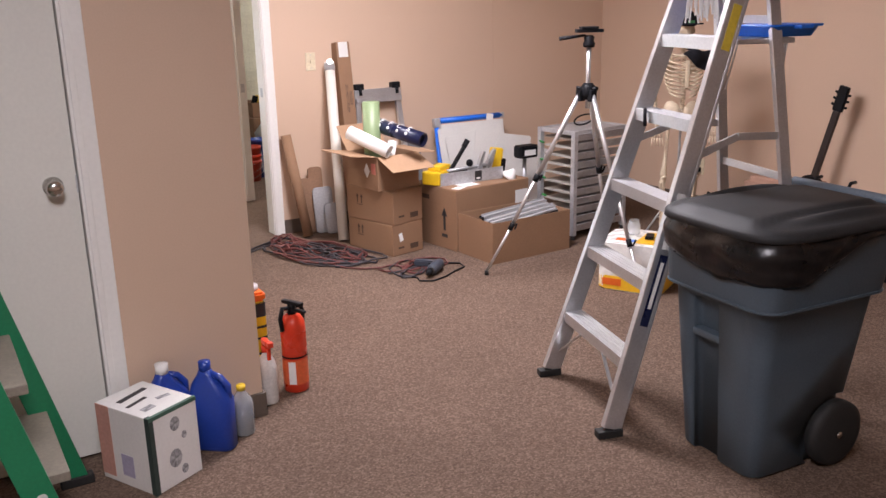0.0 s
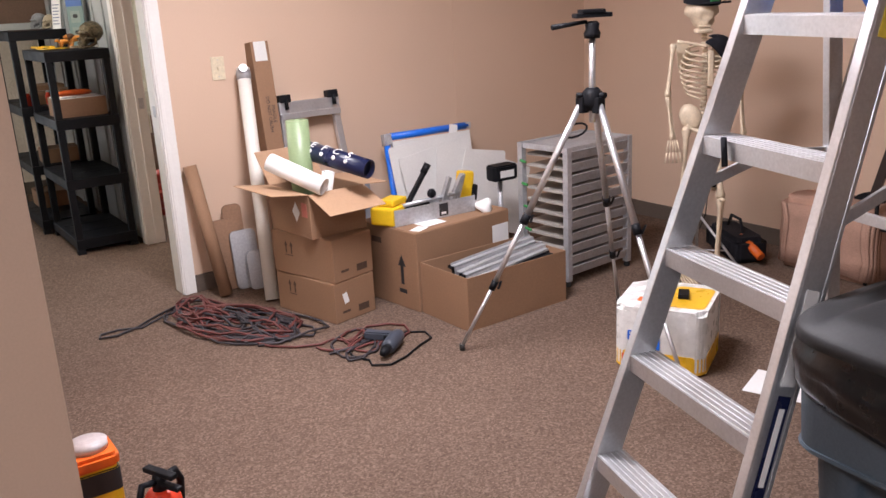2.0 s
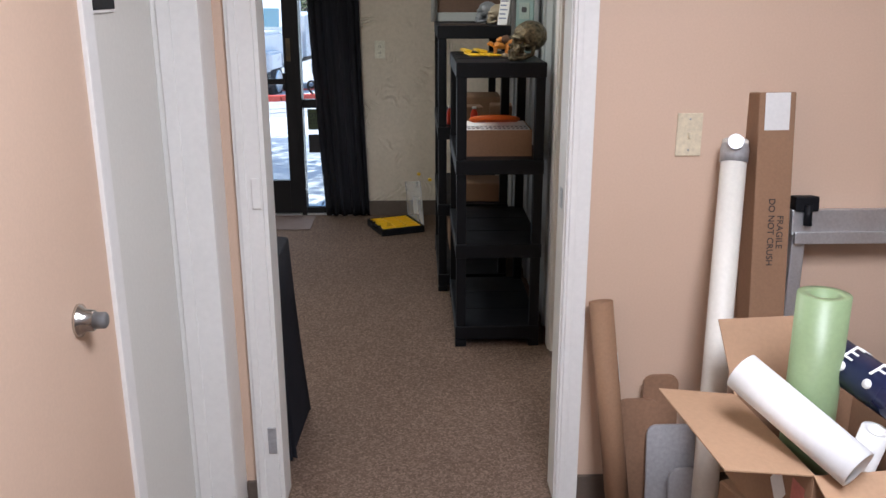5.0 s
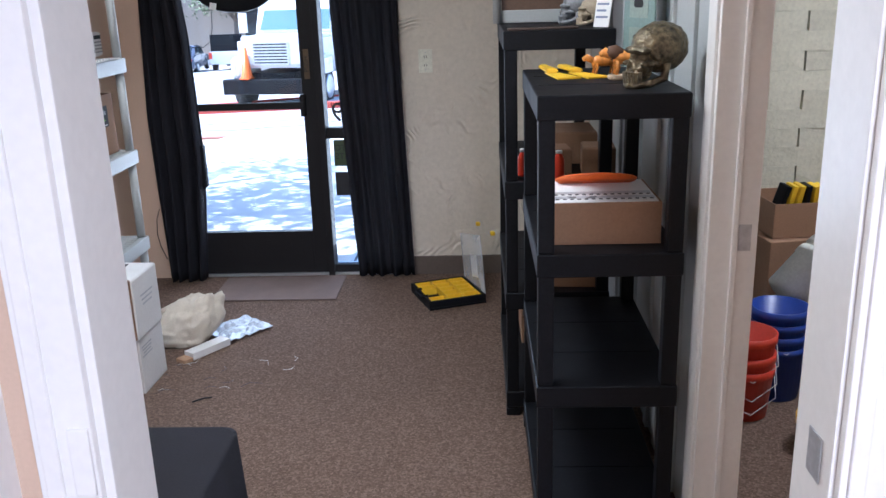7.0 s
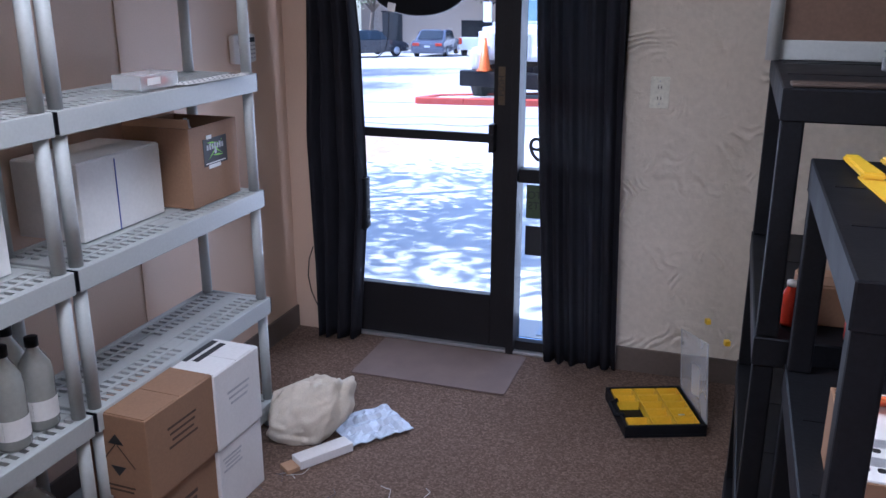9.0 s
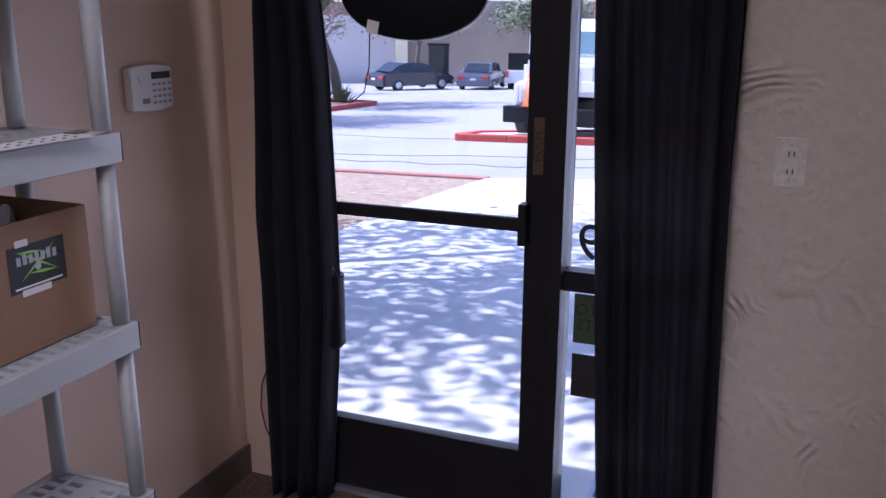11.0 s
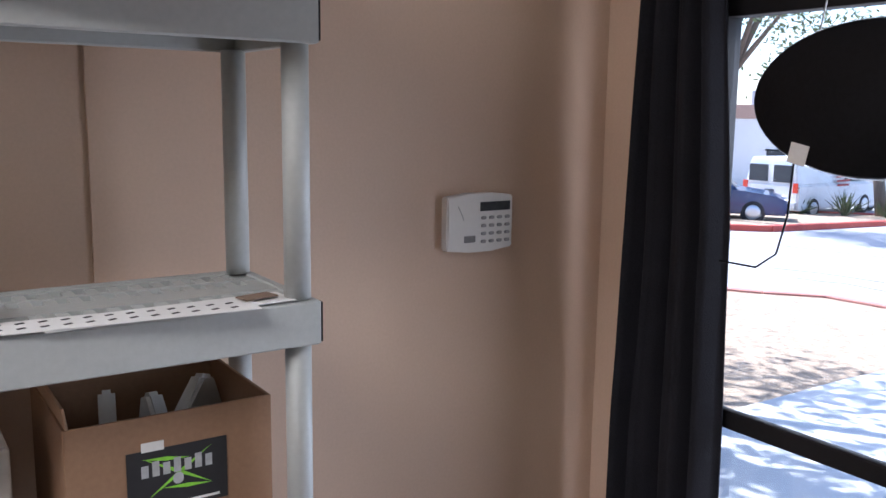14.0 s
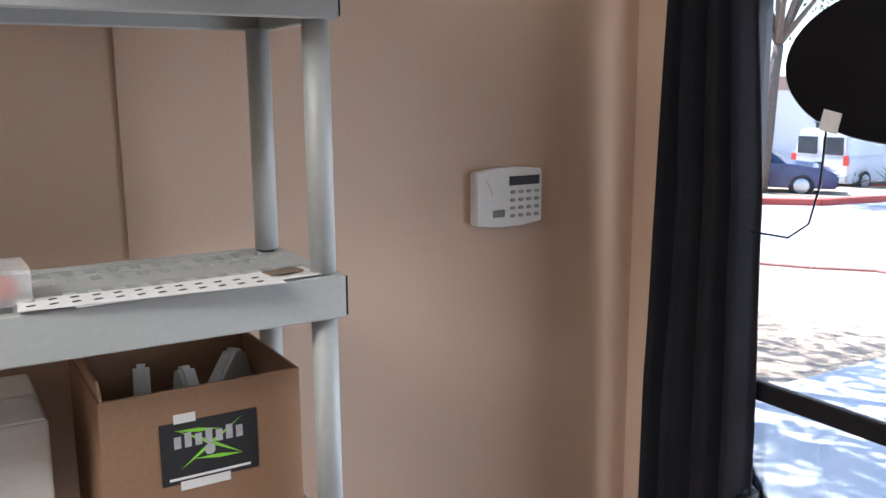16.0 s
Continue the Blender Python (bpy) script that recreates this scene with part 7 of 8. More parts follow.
def skull(name, m, k, material, label):
    """Cranium, brow, cheekbones, hollow sockets, teeth and a bowed lower jaw, in one piece; it faces -x."""
    bm = bmesh.new()
    for (x, y, z), (rx, ry, rz) in (((0.022, 0, 0.010), (0.085, 0.070, 0.072)), ((-0.045, 0, -0.030), (0.036, 0.044, 0.048)), ((-0.050, 0.0, 0.004), (0.030, 0.052, 0.015)),
                                    ((-0.035, 0.043, -0.032), (0.036, 0.012, 0.010)), ((-0.035, -0.043, -0.032), (0.036, 0.012, 0.010))):
        made = bmesh.ops.create_icosphere(bm, subdivisions=4, radius=1.0)["verts"]
        for v in made:
            v.co = Vector((x + v.co.x * rx, y + v.co.y * ry, z + v.co.z * rz))
    for v in bm.verts:
        q = v.co
        for sy in (-0.024, 0.024):
            far = math.hypot(q.y - sy, q.z + 0.018)
            if q.x < -0.03 and far < 0.021:
                q.x += 0.034 * (1 - (far / 0.021) ** 2)
        if q.x < -0.055 and abs(q.y) < 0.010 and -0.052 < q.z < -0.030:
            q.x += 0.022
        q += q.normalized() * (0.0035 * noise.noise(q * 55) - 0.004 * max(0.0, 0.08 - abs(noise.noise(q * 28))) / 0.08)
    for f in bm.faces:
        f.smooth = True
    t = bm_tube([(0.012, 0.050, -0.030), (0.008, 0.048, -0.072), (-0.030, 0.040, -0.086), (-0.070, 0.024, -0.090), (-0.082, 0, -0.091), (-0.070, -0.024, -0.090), (-0.030, -0.040, -0.086), (0.008, -0.048, -0.072), (0.012, -0.050, -0.030)], 0.0115, 8)
    for row, z in ((0.086, -0.062), (0.084, -0.078)):
        for q in range(-4, 5):
            a = q * 0.27
            x, y = -row + 0.030 * (1 - math.cos(a)), 0.036 * math.sin(a)
            bm_box(x - 0.005, y - 0.0042, z - 0.009, x + 0.012, y + 0.0042, z + 0.008, 0.002, t)
    bm_box(-0.075, -0.030, -0.070, -0.02, 0.030, -0.045, 0.010, t)
    bm = join_bm(t, bm)
    return solid(name, bm, material, label, "skull ornament", m=m @ Matrix.Scale(k, 4))


BRONZE = mat("aged_bronze", (0.030, 0.025, 0.017), 0.38, metal=0.5, var=0.5, scale=34, fine=75, bump=1.0, depth=0.008, tint=(0.15, 0.12, 0.07))
skull("skull_ornament", pose(3.512, 6.235, 1.411, 0, 0, 24), 0.93, BRONZE, "dark bronze skull ornament on the black shelf")
skull("skull_ornament", pose(3.41, 7.28, 1.5055, 0, 0, 15), 0.62, mat("silver_grey_skull", (0.20, 0.21, 0.225), 0.4, var=0.25), "grey skull ornament on the tall black shelf")
skull("skull_ornament", pose(3.455, 7.12, 1.4985, 0, 0, 5), 0.55, mat("bone_skull", (0.36, 0.30, 0.21), 0.6, var=0.12), "bone-coloured skull ornament on the tall black shelf")


def beast(m, material, label, mane=None, k=1.0):
    t = thing("animal_figurine", m @ Matrix.Scale(k, 4), label, "figurine", "plastic animals")
    part("body", bm_tube([(-0.05, 0, 0.05), (-0.03, 0, 0.056), (0.02, 0, 0.055), (0.05, 0, 0.052)], 0.018, 10, None, True, [0.015, 0.024, 0.022, 0.016]), material, t)
    part("head", bm_tube([(-0.05, 0, 0.06), (-0.075, 0, 0.072), (-0.092, 0, 0.064)], 0.014, 8, None, True, [0.014, 0.015, 0.009]), material, t)
    for x, y in ((-0.035, -0.011), (-0.042, 0.011), (0.042, -0.011), (0.036, 0.011)):
        part("leg", bm_tube([(x, y, 0.05), (x + 0.004, y, 0.025), (x - 0.002, y, 0.001)], 0.006, 6, None, True, [0.009, 0.006, 0.0055]), material, t)
    part("tail", bm_tube([(0.05, 0, 0.055), (0.07, 0, 0.04), (0.075, 0, 0.02)], 0.003, 5), material, t)
    if mane:
        part("mane", bm_tube([(-0.068, 0, 0.075), (-0.045, 0, 0.07), (-0.015, 0, 0.06)], 0.02, 10, None, True, [0.015, 0.026, 0.018]), mane, t, "dark mane")
    return t


FUR = mat("orange_painted_fur", (0.70, 0.27, 0.045), 0.5, var=0.3, scale=60)
beast(pose(3.435, 6.61, 1.317, 0, 0, 10), FUR, "orange plastic tiger figurine on the black shelf", None, 0.72)
beast(pose(3.485, 6.46, 1.329, 0, 0, -5), FUR, "orange plastic lion figurine on the black shelf", mat("dark_mane_paint", (0.10, 0.045, 0.02), 0.7), 0.9)
solid("figurine_base", bm_prism(round_rect(0.12, 0.07, 0.02, 4, 3.485, 6.45), 1.3165, 1.330, 0.004), mat("pale_wood_base", (0.4, 0.3, 0.2), 0.7), "pale brown base under a lion figurine", "base")
for x, a in ((3.285, 3), (3.36, 8)):
    t = thing("yellow_wedge", pose(x, 6.64, 1.3165, 0, 0, a), "yellow plastic scraper lying on the black shelf", "scraper", "yellow scrapers")
    part("blade", bm_prism([(-0.012, -0.17), (0.062, -0.15), (0.02, 0.0), (-0.025, 0.03)], 0, 0.005, 0.001), YELLOW, t)
    part("grip", bm_prism([(-0.024, 0.0), (0.014, -0.01), (-0.002, 0.16), (-0.03, 0.16)], 0.005, 0.018, 0.004), YELLOW, t)
SHF = [(3.36, 7.05, 0.501, 0.26, 0.22, 0.10), (3.40, 7.3, 0.921, 0.2, 0.25, 0.12), (3.30, 7.05, 0.921, 0.16, 0.12, 0.09), (3.48, 7.02, 0.921, 0.12, 0.14, 0.10), (3.34, 7.5, 0.101, 0.25, 0.3, 0.12)]
for k, (x, y, z, w, d, h) in enumerate(SHF):
    closed_box("small_carton", pose(x, y, z, 0, 0, 4 * (k % 3) - 4), w, d, h, "small brown cardboard carton on a black shelf", group="cartons on the black shelf")
for x, y, c in ((3.205, 6.98, RED), (3.235, 6.93, BLUE), (3.33, 6.93, RED)):
    bottle("small_bottle", pose(x, y, 1.276 - 0.355), 0.02, 0.10, c, "small coloured bottle on the tall black shelf", "white cap", WCARD, 0.5, "small bottles on the shelf")
fb = thing("framed_board", pose(3.32, 7.55, 1.441), "brown board in a white plastic frame", "frame")
part("board", bm_box(-0.17, -0.008, 0.03, 0.22, 0.008, 0.55), mat("dark_brown_board", (0.12, 0.07, 0.045), 0.6), fb)
part("frame_bar", bm_box(-0.20, -0.02, 0.0, 0.24, 0.02, 0.05, 0.004), GREYW, fb)
for x in (-0.19, 0.225):
    part("frame_post", bm_tube([(x, -0.03, 0.0), (x, -0.03, 0.6)], 0.018, 12), GREYW, fb)
solid("brown_strip", bm_rot(bm_box(-0.12, -0.025, 0, 0.12, 0.025, 0.008, 0.003), pose(3.27, 6.93, 1.441, 0, 0, 4)), mat("dark_leather", (0.06, 0.04, 0.03), 0.6), "dark brown strip on the tall black shelf", "strip")
po = thing("animal_poster", pose(3.565, 6.76, 1.3165, 0, 0, -72), "pale green card with dark animal pictures", "card")
part("card", bm_box(-0.10, 0, 0, 0.10, 0.006, 0.36, 0.001), mat("pale_green_card", (0.20, 0.29, 0.27), 0.5), po)
part("blue_band", bm_box(-0.10, -0.001, 0.27, 0.10, 0.0, 0.35), mat("blue_card_band", (0.08, 0.16, 0.42), 0.5), po)
for z in (0.05, 0.16):
    part("picture", bm_box(-0.06, -0.0015, z, 0.06, 0.0, z + 0.08), mat("grey_picture", (0.28, 0.34, 0.30), 0.5), po)
    part("animal_shape", bm_rot(bm_prism(round_rect(0.06, 0.026, 0.012), 0, 0.0006), pose(0, -0.0018, z + 0.045, 90, 0, 0)), INK, po)
lp = thing("paper_stand", pose(3.475, 6.98, 1.441, -10, 0, -50), "white printed card standing on the tall shelf", "card")
part("card", bm_box(-0.035, 0, 0, 0.035, 0.003, 0.20), PAPER, lp)
for k in range(7):
    part("print_line", bm_box(-0.028, -0.0008, 0.03 + 0.022 * k, 0.025 - 0.01 * (k % 2), 0.0, 0.037 + 0.022 * k), mat("blue_grey_print", (0.2, 0.24, 0.35), 0.5), lp)

# writing and notices on the glass
words("19", 0.150, INK, fd, pose(2.268, 0.029, 0.935) @ FACE["+y"], name="house_number")
part("green_sign", bm_box(2.195, 0.024, 0.635, 2.40, 0.028, 0.785), mat("dark_green_sign", (0.05, 0.075, 0.035), 0.5), fd, "dark green notice seen from behind")
words("HOW TO\nT-SHIRTS", 0.048, INK, fd, pose(2.30, 0.0238, 0.715) @ FACE["-y"] @ Matrix.Diagonal((-1, 1, 1, 1)))
part("notice", bm_box(2.195, 0.024, 0.465, 2.285, 0.028, 0.60), INK, fd, "small black notice")
part("notice", bm_box(2.31, 0.024, 0.50, 2.39, 0.028, 0.60), INK, fd, "small black notice")
part("notice_paper", bm_box(2.31, 0.024, 0.40, 2.40, 0.028, 0.495), PAPER, fd)
part("pull_plate", bm_box(2.065, -0.003, 1.13, 2.095, 0.0, 1.29, 0.001), mat("brass_plate", (0.12, 0.09, 0.055), 0.4, metal=0.6), fd, "worn brass push plate")
words("PUSH", 0.036, INK, fd, pose(2.08, -0.0035, 1.21) @ FACE["-y"] @ pose(0, 0, 0, 0, 0, 90))
tie = thing("curtain_tieback", pose(1.492, 8.575, 0.55), "black moulded tieback holding the curtain", "tieback")
part("hook", bm_prism(round_rect(0.06, 0.06, 0.02, 4), 0.0, 0.25, 0.01), BLACKP, tie)
thg = thing("hanging_cable", pose(1.195, 8.575, 0), "thin dark cable hanging beside the curtain", "cable")
part("cable", bm_tube([(0.01, 0.05, 0.42), (-0.005, 0.03, 0.36), (-0.008, 0.02, 0.28), (0.0, 0.03, 0.2), (0.02, 0.05, 0.12), (0.03, 0.05, 0.115)], 0.0025, 5), INK, thg)


# ---- storeroom ----
def pail(m, r, h, material, label, handle=True):
    t = thing("pail", m, label, "pail", "pails in the storeroom")
    part("shell", bm_lathe([(0, 0.002), (r * 0.86, 0.002), (r, h - 0.03), (r * 1.05, h - 0.03), (r * 1.05, h), (r * 0.97, h), (r * 0.84, 0.012), (0, 0.012)], 28), material, t)
    if handle:
        part("bail", bm_tube([(r * 1.06, 0, h - 0.03), (r * 1.02, -r * 0.5, h - 0.12), (0.0, -r * 1.08, h - 0.16), (-r * 1.02, -r * 0.5, h - 0.12), (-r * 1.06, 0, h - 0.03)], 0.002, 5), STEEL, t)
    return t


REDP = mat("red_pail_plastic", (0.52, 0.045, 0.02), 0.4, var=0.08)
BLUEP = mat("blue_pail_plastic", (0.015, 0.05, 0.30), 0.35, var=0.1)
WPAIL = mat("white_pail_plastic", (0.62, 0.62, 0.56), 0.4, var=0.1)
for k in range(3):
    pail(pose(4.03, 6.90, 0.002 + 0.055 * k), 0.105, 0.22 if k == 2 else 0.2, REDP, "red plastic pail nested in a stack")
for k in range(4):
    pail(pose(4.20, 7.06, 0.002 + 0.05 * k), 0.108, 0.22, BLUEP, "blue plastic pail nested in a stack", k == 3)
for k in range(4):
    pail(pose(4.47, 7.08, 0.002 + 0.045 * k), 0.11, 0.20, WPAIL, "white plastic pail in a stack", False)
pail(pose(4.24, 6.62, 0.002), 0.10, 0.12, mat("yellow_pail_plastic", (0.70, 0.40, 0.01), 0.4, var=0.08), "yellow plastic pail on the floor", False)
for k in range(3):
    pail(pose(4.28, 7.24, 0.25, 0, 0, 20) @ pose(0.05 * k, 0, 0.10 + 0.03 * k, 0, 55, 0), 0.10, 0.2, WPAIL, "white plastic pail tipped over on a stack", False)
stc = thing("storage_carton", pose(4.45, 7.62, 0, 0, 0, 10), "tall brown carton with tools in it", "box")
part("carton", bm_box(-0.22, -0.18, 0.002, 0.22, 0.18, 0.52, 0.004), CARD, stc)
sto = open_box("storage_carton", pose(4.45, 7.62, 0.523, 0, 0, 6), 0.36, 0.3, 0.15, "open brown carton full of yellow squeegees", [("+x", 0.1, 60)])
for k in range(7):
    solid("squeegee", bm_rot(bm_box(-0.012, -0.03, 0, 0.012, 0.03, 0.2, 0.003), pose(4.32 + 0.04 * k, 7.6, 0.535, 10, 12 - 4 * k, 20)), YELLOW if k % 3 else BLACKP, "yellow squeegee standing in a carton", "squeegee", "squeegees in the carton")
wso = bpy.data.objects["wall_storeroom_backing"]
rnd = random.Random(30)
CO = 0.1016
shapes = []
for k in range(6):
    bm = bm_box(-0.197, -0.02, -0.047, 0.197, 0.02, 0.047, 0.0)
    bmesh.ops.subdivide_edges(bm, edges=[e for e in bm.edges if abs(e.verts[0].co.x - e.verts[1].co.x) > 0.1], cuts=3, use_grid_fill=True)
    for v in bm.verts:
        if v.co.y < 0:
            v.co.y -= 0.008 * noise.noise(Vector((v.co.x * 9, k * 5.1, v.co.z * 8)))
            v.co.z += 0.006 * noise.noise(Vector((v.co.x * 6, k * 3.7, v.co.z * 20 + 4))) - (0.006 if v.co.z < 0 else -0.002)
            v.co.x += 0.003 * noise.noise(Vector((k * 2.2, v.co.z * 30, v.co.x)))
    for f in bm.faces:
        f.smooth = False
    shapes.append(mesh_of("brick", bm, BLOCK))
for row in range(25):
    for c in range(-1, 7):
        x = 3.95 + c * 0.405 + (0.2 if row % 2 else 0)
        if x < 3.9 or x > 6.35:
            continue
        ob = new("brick", shapes[rnd.randrange(6)])
        ob.parent = wso
        ob.location = (x, 8.566, 0.05 + row * CO)


# ---- outdoors ----
OX, OY = 1.8, 8.9
FU, FV = Vector((0.925, 0.38)), Vector((-0.38, 0.925))


def gz(x, y):
    return GZ - 0.05 * ((x - OX) * FV.x + (y - OY) * FV.y)


def out(u, v, lift=0.0):
    x, y = OX + u * FU.x + v * FV.x, OY + u * FU.y + v * FV.y
    return Vector((x, y, gz(x, y) + lift))


def slab(name, pts, lift, thick, material, label, category, kind="structure"):
    bm = bmesh.new()
    hi = [bm.verts.new(out(u, v, lift)) for u, v in pts]
    lo = [bm.verts.new(out(u, v, lift - thick)) for u, v in pts]
    bm.faces.new(hi)
    bm.faces.new(lo[::-1])
    for i in range(len(pts)):
        j = (i + 1) % len(pts)
        bm.faces.new((lo[i], lo[j], hi[j], hi[i]))
    return solid(name, bm, material, label, category, kind=kind)


def kerb(name, pts, lift, width, high, material, label):
    bm = bmesh.new()
    for a, b in zip(pts, pts[1:]):
        p, q = out(*a, lift), out(*b, lift)
        bm_bar(p + Vector((0, 0, high / 2)), q + Vector((0, 0, high / 2)), width, high, 0.02, bm=bm)
    return solid(name, bm, material, label, "kerb", kind="structure")


def uv(x, y):
    p = Vector((x - OX, y - OY))
    return (p.dot(FU), p.dot(FV))


slab("ground", [uv(-220, 8.9), uv(220, 8.9), uv(220, 300), uv(-220, 300)], -0.13, 0.3, ASPH, "sun-bleached grey asphalt car park with cracks", "ground")
slab("pavement", [uv(-0.5, 8.86), (-1.2, 3.64), (-0.84, 4.76), (-0.21, 6.34), (0.57, 7.93), (2.6, 7.7), (9, 6.5), uv(12, 8.96), uv(3.7, 8.96), uv(3.69, 8.73), uv(1.2, 8.73), uv(1.2, 8.86)], 0.0, 0.2, CONC, "pale concrete path with leaf shadows", "pavement")
slab("gravel_bed", [(-14, 4.2), uv(-8, 8.86), uv(-0.52, 8.86), (-1.22, 3.64), (-0.86, 4.76), (-0.23, 6.34), (0.5, 7.9), (-1.68, 8.8), (-2.34, 8.5), (-14, 5.9)], -0.02, 0.2, GRAVEL, "tan gravel planting bed", "ground")
kerb("kerb", [(0.60, 7.98), (-1.68, 8.9), (-2.34, 8.57), (-14, 6.0)], -0.14, 0.14, 0.15, mat("faded_red_kerb", (0.42, 0.17, 0.13), 0.8, var=0.15), "faded red painted concrete kerb")
ISL = [(0.40, 14.45), (1.36, 14.05), (3.4, 13.3), (7.0, 13.0), (7.0, 15.2), (3.0, 15.4), (0.9, 15.2)]
slab("traffic_island", ISL, -0.03, 0.1, CONC, "raised concrete traffic island", "island")
kerb("kerb", ISL + ISL[:1], -0.14, 0.16, 0.15, KERBRED, "bright red painted kerb of a traffic island")
ISM = [(-4.76, 19.46), (-2.12, 27.73), (-3.2, 29.0), (-7.5, 26.0), (-12, 19.0), (-9.0, 16.0)]
slab("planted_island", ISM, -0.03, 0.1, GRAVEL, "gravel planting island in the car park", "island")
kerb("kerb", ISM + ISM[:1], -0.14, 0.18, 0.16, KERBRED, "bright red painted kerb of a planted island")
for a, b in (((-9, 18.2), (0.4, 14.6)), ((-6, 12.6), (5, 10.8)), ((-2.5, 11.3), (1.5, 10.0)), ((1.5, 10.0), (6, 10.6))):
    pts = [out(a[0] + (b[0] - a[0]) * k / 12, a[1] + (b[1] - a[1]) * k / 12 + 0.12 * math.sin(k * 1.9 + a[0]), -0.129) for k in range(13)]
    solid("asphalt_crack", bm_tube(pts, 0.009, 4), mat("tar_crack", (0.10, 0.09, 0.09), 0.9), "thin dark crack in the asphalt", "crack", kind="structure")
gr = thing("floor_grate", pose(2.36, 9.02, gz(2.36, 9.02), 0, 0, 0), "grey metal shoe grate outside the door", "grate")
part("plate", bm_box(-0.12, -0.10, 0.0, 0.14, 0.12, 0.012, 0.002), STEEL, gr)
for k in range(8):
    part("slot", bm_box(-0.10 + k * 0.03, -0.08, 0.0125, -0.085 + k * 0.03, 0.10, 0.0135), INK, gr)

# facade over the door and the building's own outer wall
setting("wall_facade", bm_box(-8, 8.64, -0.6, 1.0, 8.85, 2.9), PLASTER, "plastered outer wall", "wall")
setting("wall_facade_right", bm_box(3.70, 8.86, -0.6, 12, 8.95, 2.9), PLASTER, "plastered outer wall", "wall")


# ---- vehicles ----
CARGLASS = mat("dark_car_glass", (0.02, 0.025, 0.03), 0.08, var=0.1)
TYRE = mat("tyre_rubber", (0.018, 0.018, 0.019), 0.8)


def vehicle(name, m, profile, cabin, width, paint, label, wheels, wheel_r, windows, extra=None):
    """profile and cabin: side outlines (along, up); windows: (kind, points)."""
    t = thing(name, m, label, "vehicle")
    turn = pose(0, 0, 0, 90, 0, 0)

    def side(pts, half, bev):
        return bm_rot(bm_prism([(a, b) for a, b in pts], -half, half, bev), turn)
    part("body", side(profile, width / 2, 0.06), paint, t)
    bm = side(cabin, width / 2 * 0.94, 0.05)
    top = max(v.co.z for v in bm.verts)
    low = min(v.co.z for v in bm.verts)
    for v in bm.verts:
        v.co.y *= 1 - 0.14 * (v.co.z - low) / max(0.01, top - low)
    part("cabin", bm, paint, t)
    for x0, x1, z0, z1, sl in windows:
        for s in (-1, 1):
            f0 = width / 2 * 0.94 * (1 - 0.14 * (z0 - low) / (top - low)) + 0.012
            f1 = width / 2 * 0.94 * (1 - 0.14 * (z1 - low) / (top - low)) + 0.012
            b = bmesh.new()
            vs = [b.verts.new(p) for p in ((x0, s * f0, z0), (x1, s * f0, z0), (x1 - sl, s * f1, z1), (x0 + sl, s * f1, z1))]
            b.faces.new(vs)
            part("side_window", b, CARGLASS, t)
    for x in wheels:
        for s in (-1, 1):
            w = part("wheel", bm_rot(bm_lathe([(0, -0.1), (wheel_r * 0.9, -0.1), (wheel_r, -0.06), (wheel_r, 0.06), (wheel_r * 0.9, 0.1), (0, 0.1)], 20), pose(x, s * (width / 2 - 0.09), wheel_r, 90, 0, 0)), TYRE, t)
            part("rim", bm_rot(bm_lathe([(0, 0), (wheel_r * 0.62, 0), (wheel_r * 0.58, 0.02), (wheel_r * 0.2, 0.0), (0, 0.01)], 16), pose(x, s * (width / 2 + 0.012), wheel_r, 90, 0, 180 if s > 0 else 0)), ALU, w)
    return t


def at(x, y, heading):
    return pose(x, y, gz(x, y) - 0.125, 0, 0, heading)


def sedan(x, y, heading, paint, label):
    L = 2.3
    t = vehicle("sedan", at(x, y, heading), [(-L, 0.28), (L, 0.25), (L, 0.62), (1.9, 0.78), (0.95, 0.90), (-1.35, 0.95), (-2.2, 0.92), (-L, 0.7)],
                [(1.05, 0.88), (0.30, 1.40), (-0.85, 1.43), (-1.75, 0.93)], 1.78, paint, label, (-1.38, 1.42), 0.32, [(-1.25, -0.35, 0.95, 1.33, 0.12), (-0.28, 0.72, 0.95, 1.33, 0.16)])
    for nm, pts in (("rear_window", ((-1.66, 0.99), (-0.98, 1.39))), ("windscreen", ((0.98, 0.94), (0.42, 1.36)))):
        (a, z0), (b_, z1) = pts
        b = bmesh.new()
        o = -0.02 if a < 0 else 0.02
        b.faces.new([b.verts.new(p) for p in ((a + o, -0.68, z0 + 0.02), (a + o, 0.68, z0 + 0.02), (b_ + o, 0.6, z1 + 0.02), (b_ + o, -0.6, z1 + 0.02))])
        part(nm, b, CARGLASS, t)
    for s in (-1, 1):
        part("tail_light", bm_box(-L - 0.012, s * 0.62 - 0.18, 0.68, -L + 0.1, s * 0.62 + 0.18, 0.82, 0.01), RED, t, "red tail light")
        part("headlight", bm_box(L - 0.1, s * 0.62 - 0.18, 0.55, L + 0.012, s * 0.62 + 0.18, 0.66, 0.01), WCARD, t)
    part("bumper", bm_box(-L - 0.04, -0.86, 0.35, -L + 0.1, 0.86, 0.58, 0.03), paint, t)
    part("number_plate", bm_box(-L - 0.05, -0.15, 0.60, -L - 0.012, 0.15, 0.70), WCARD, t)
    return t


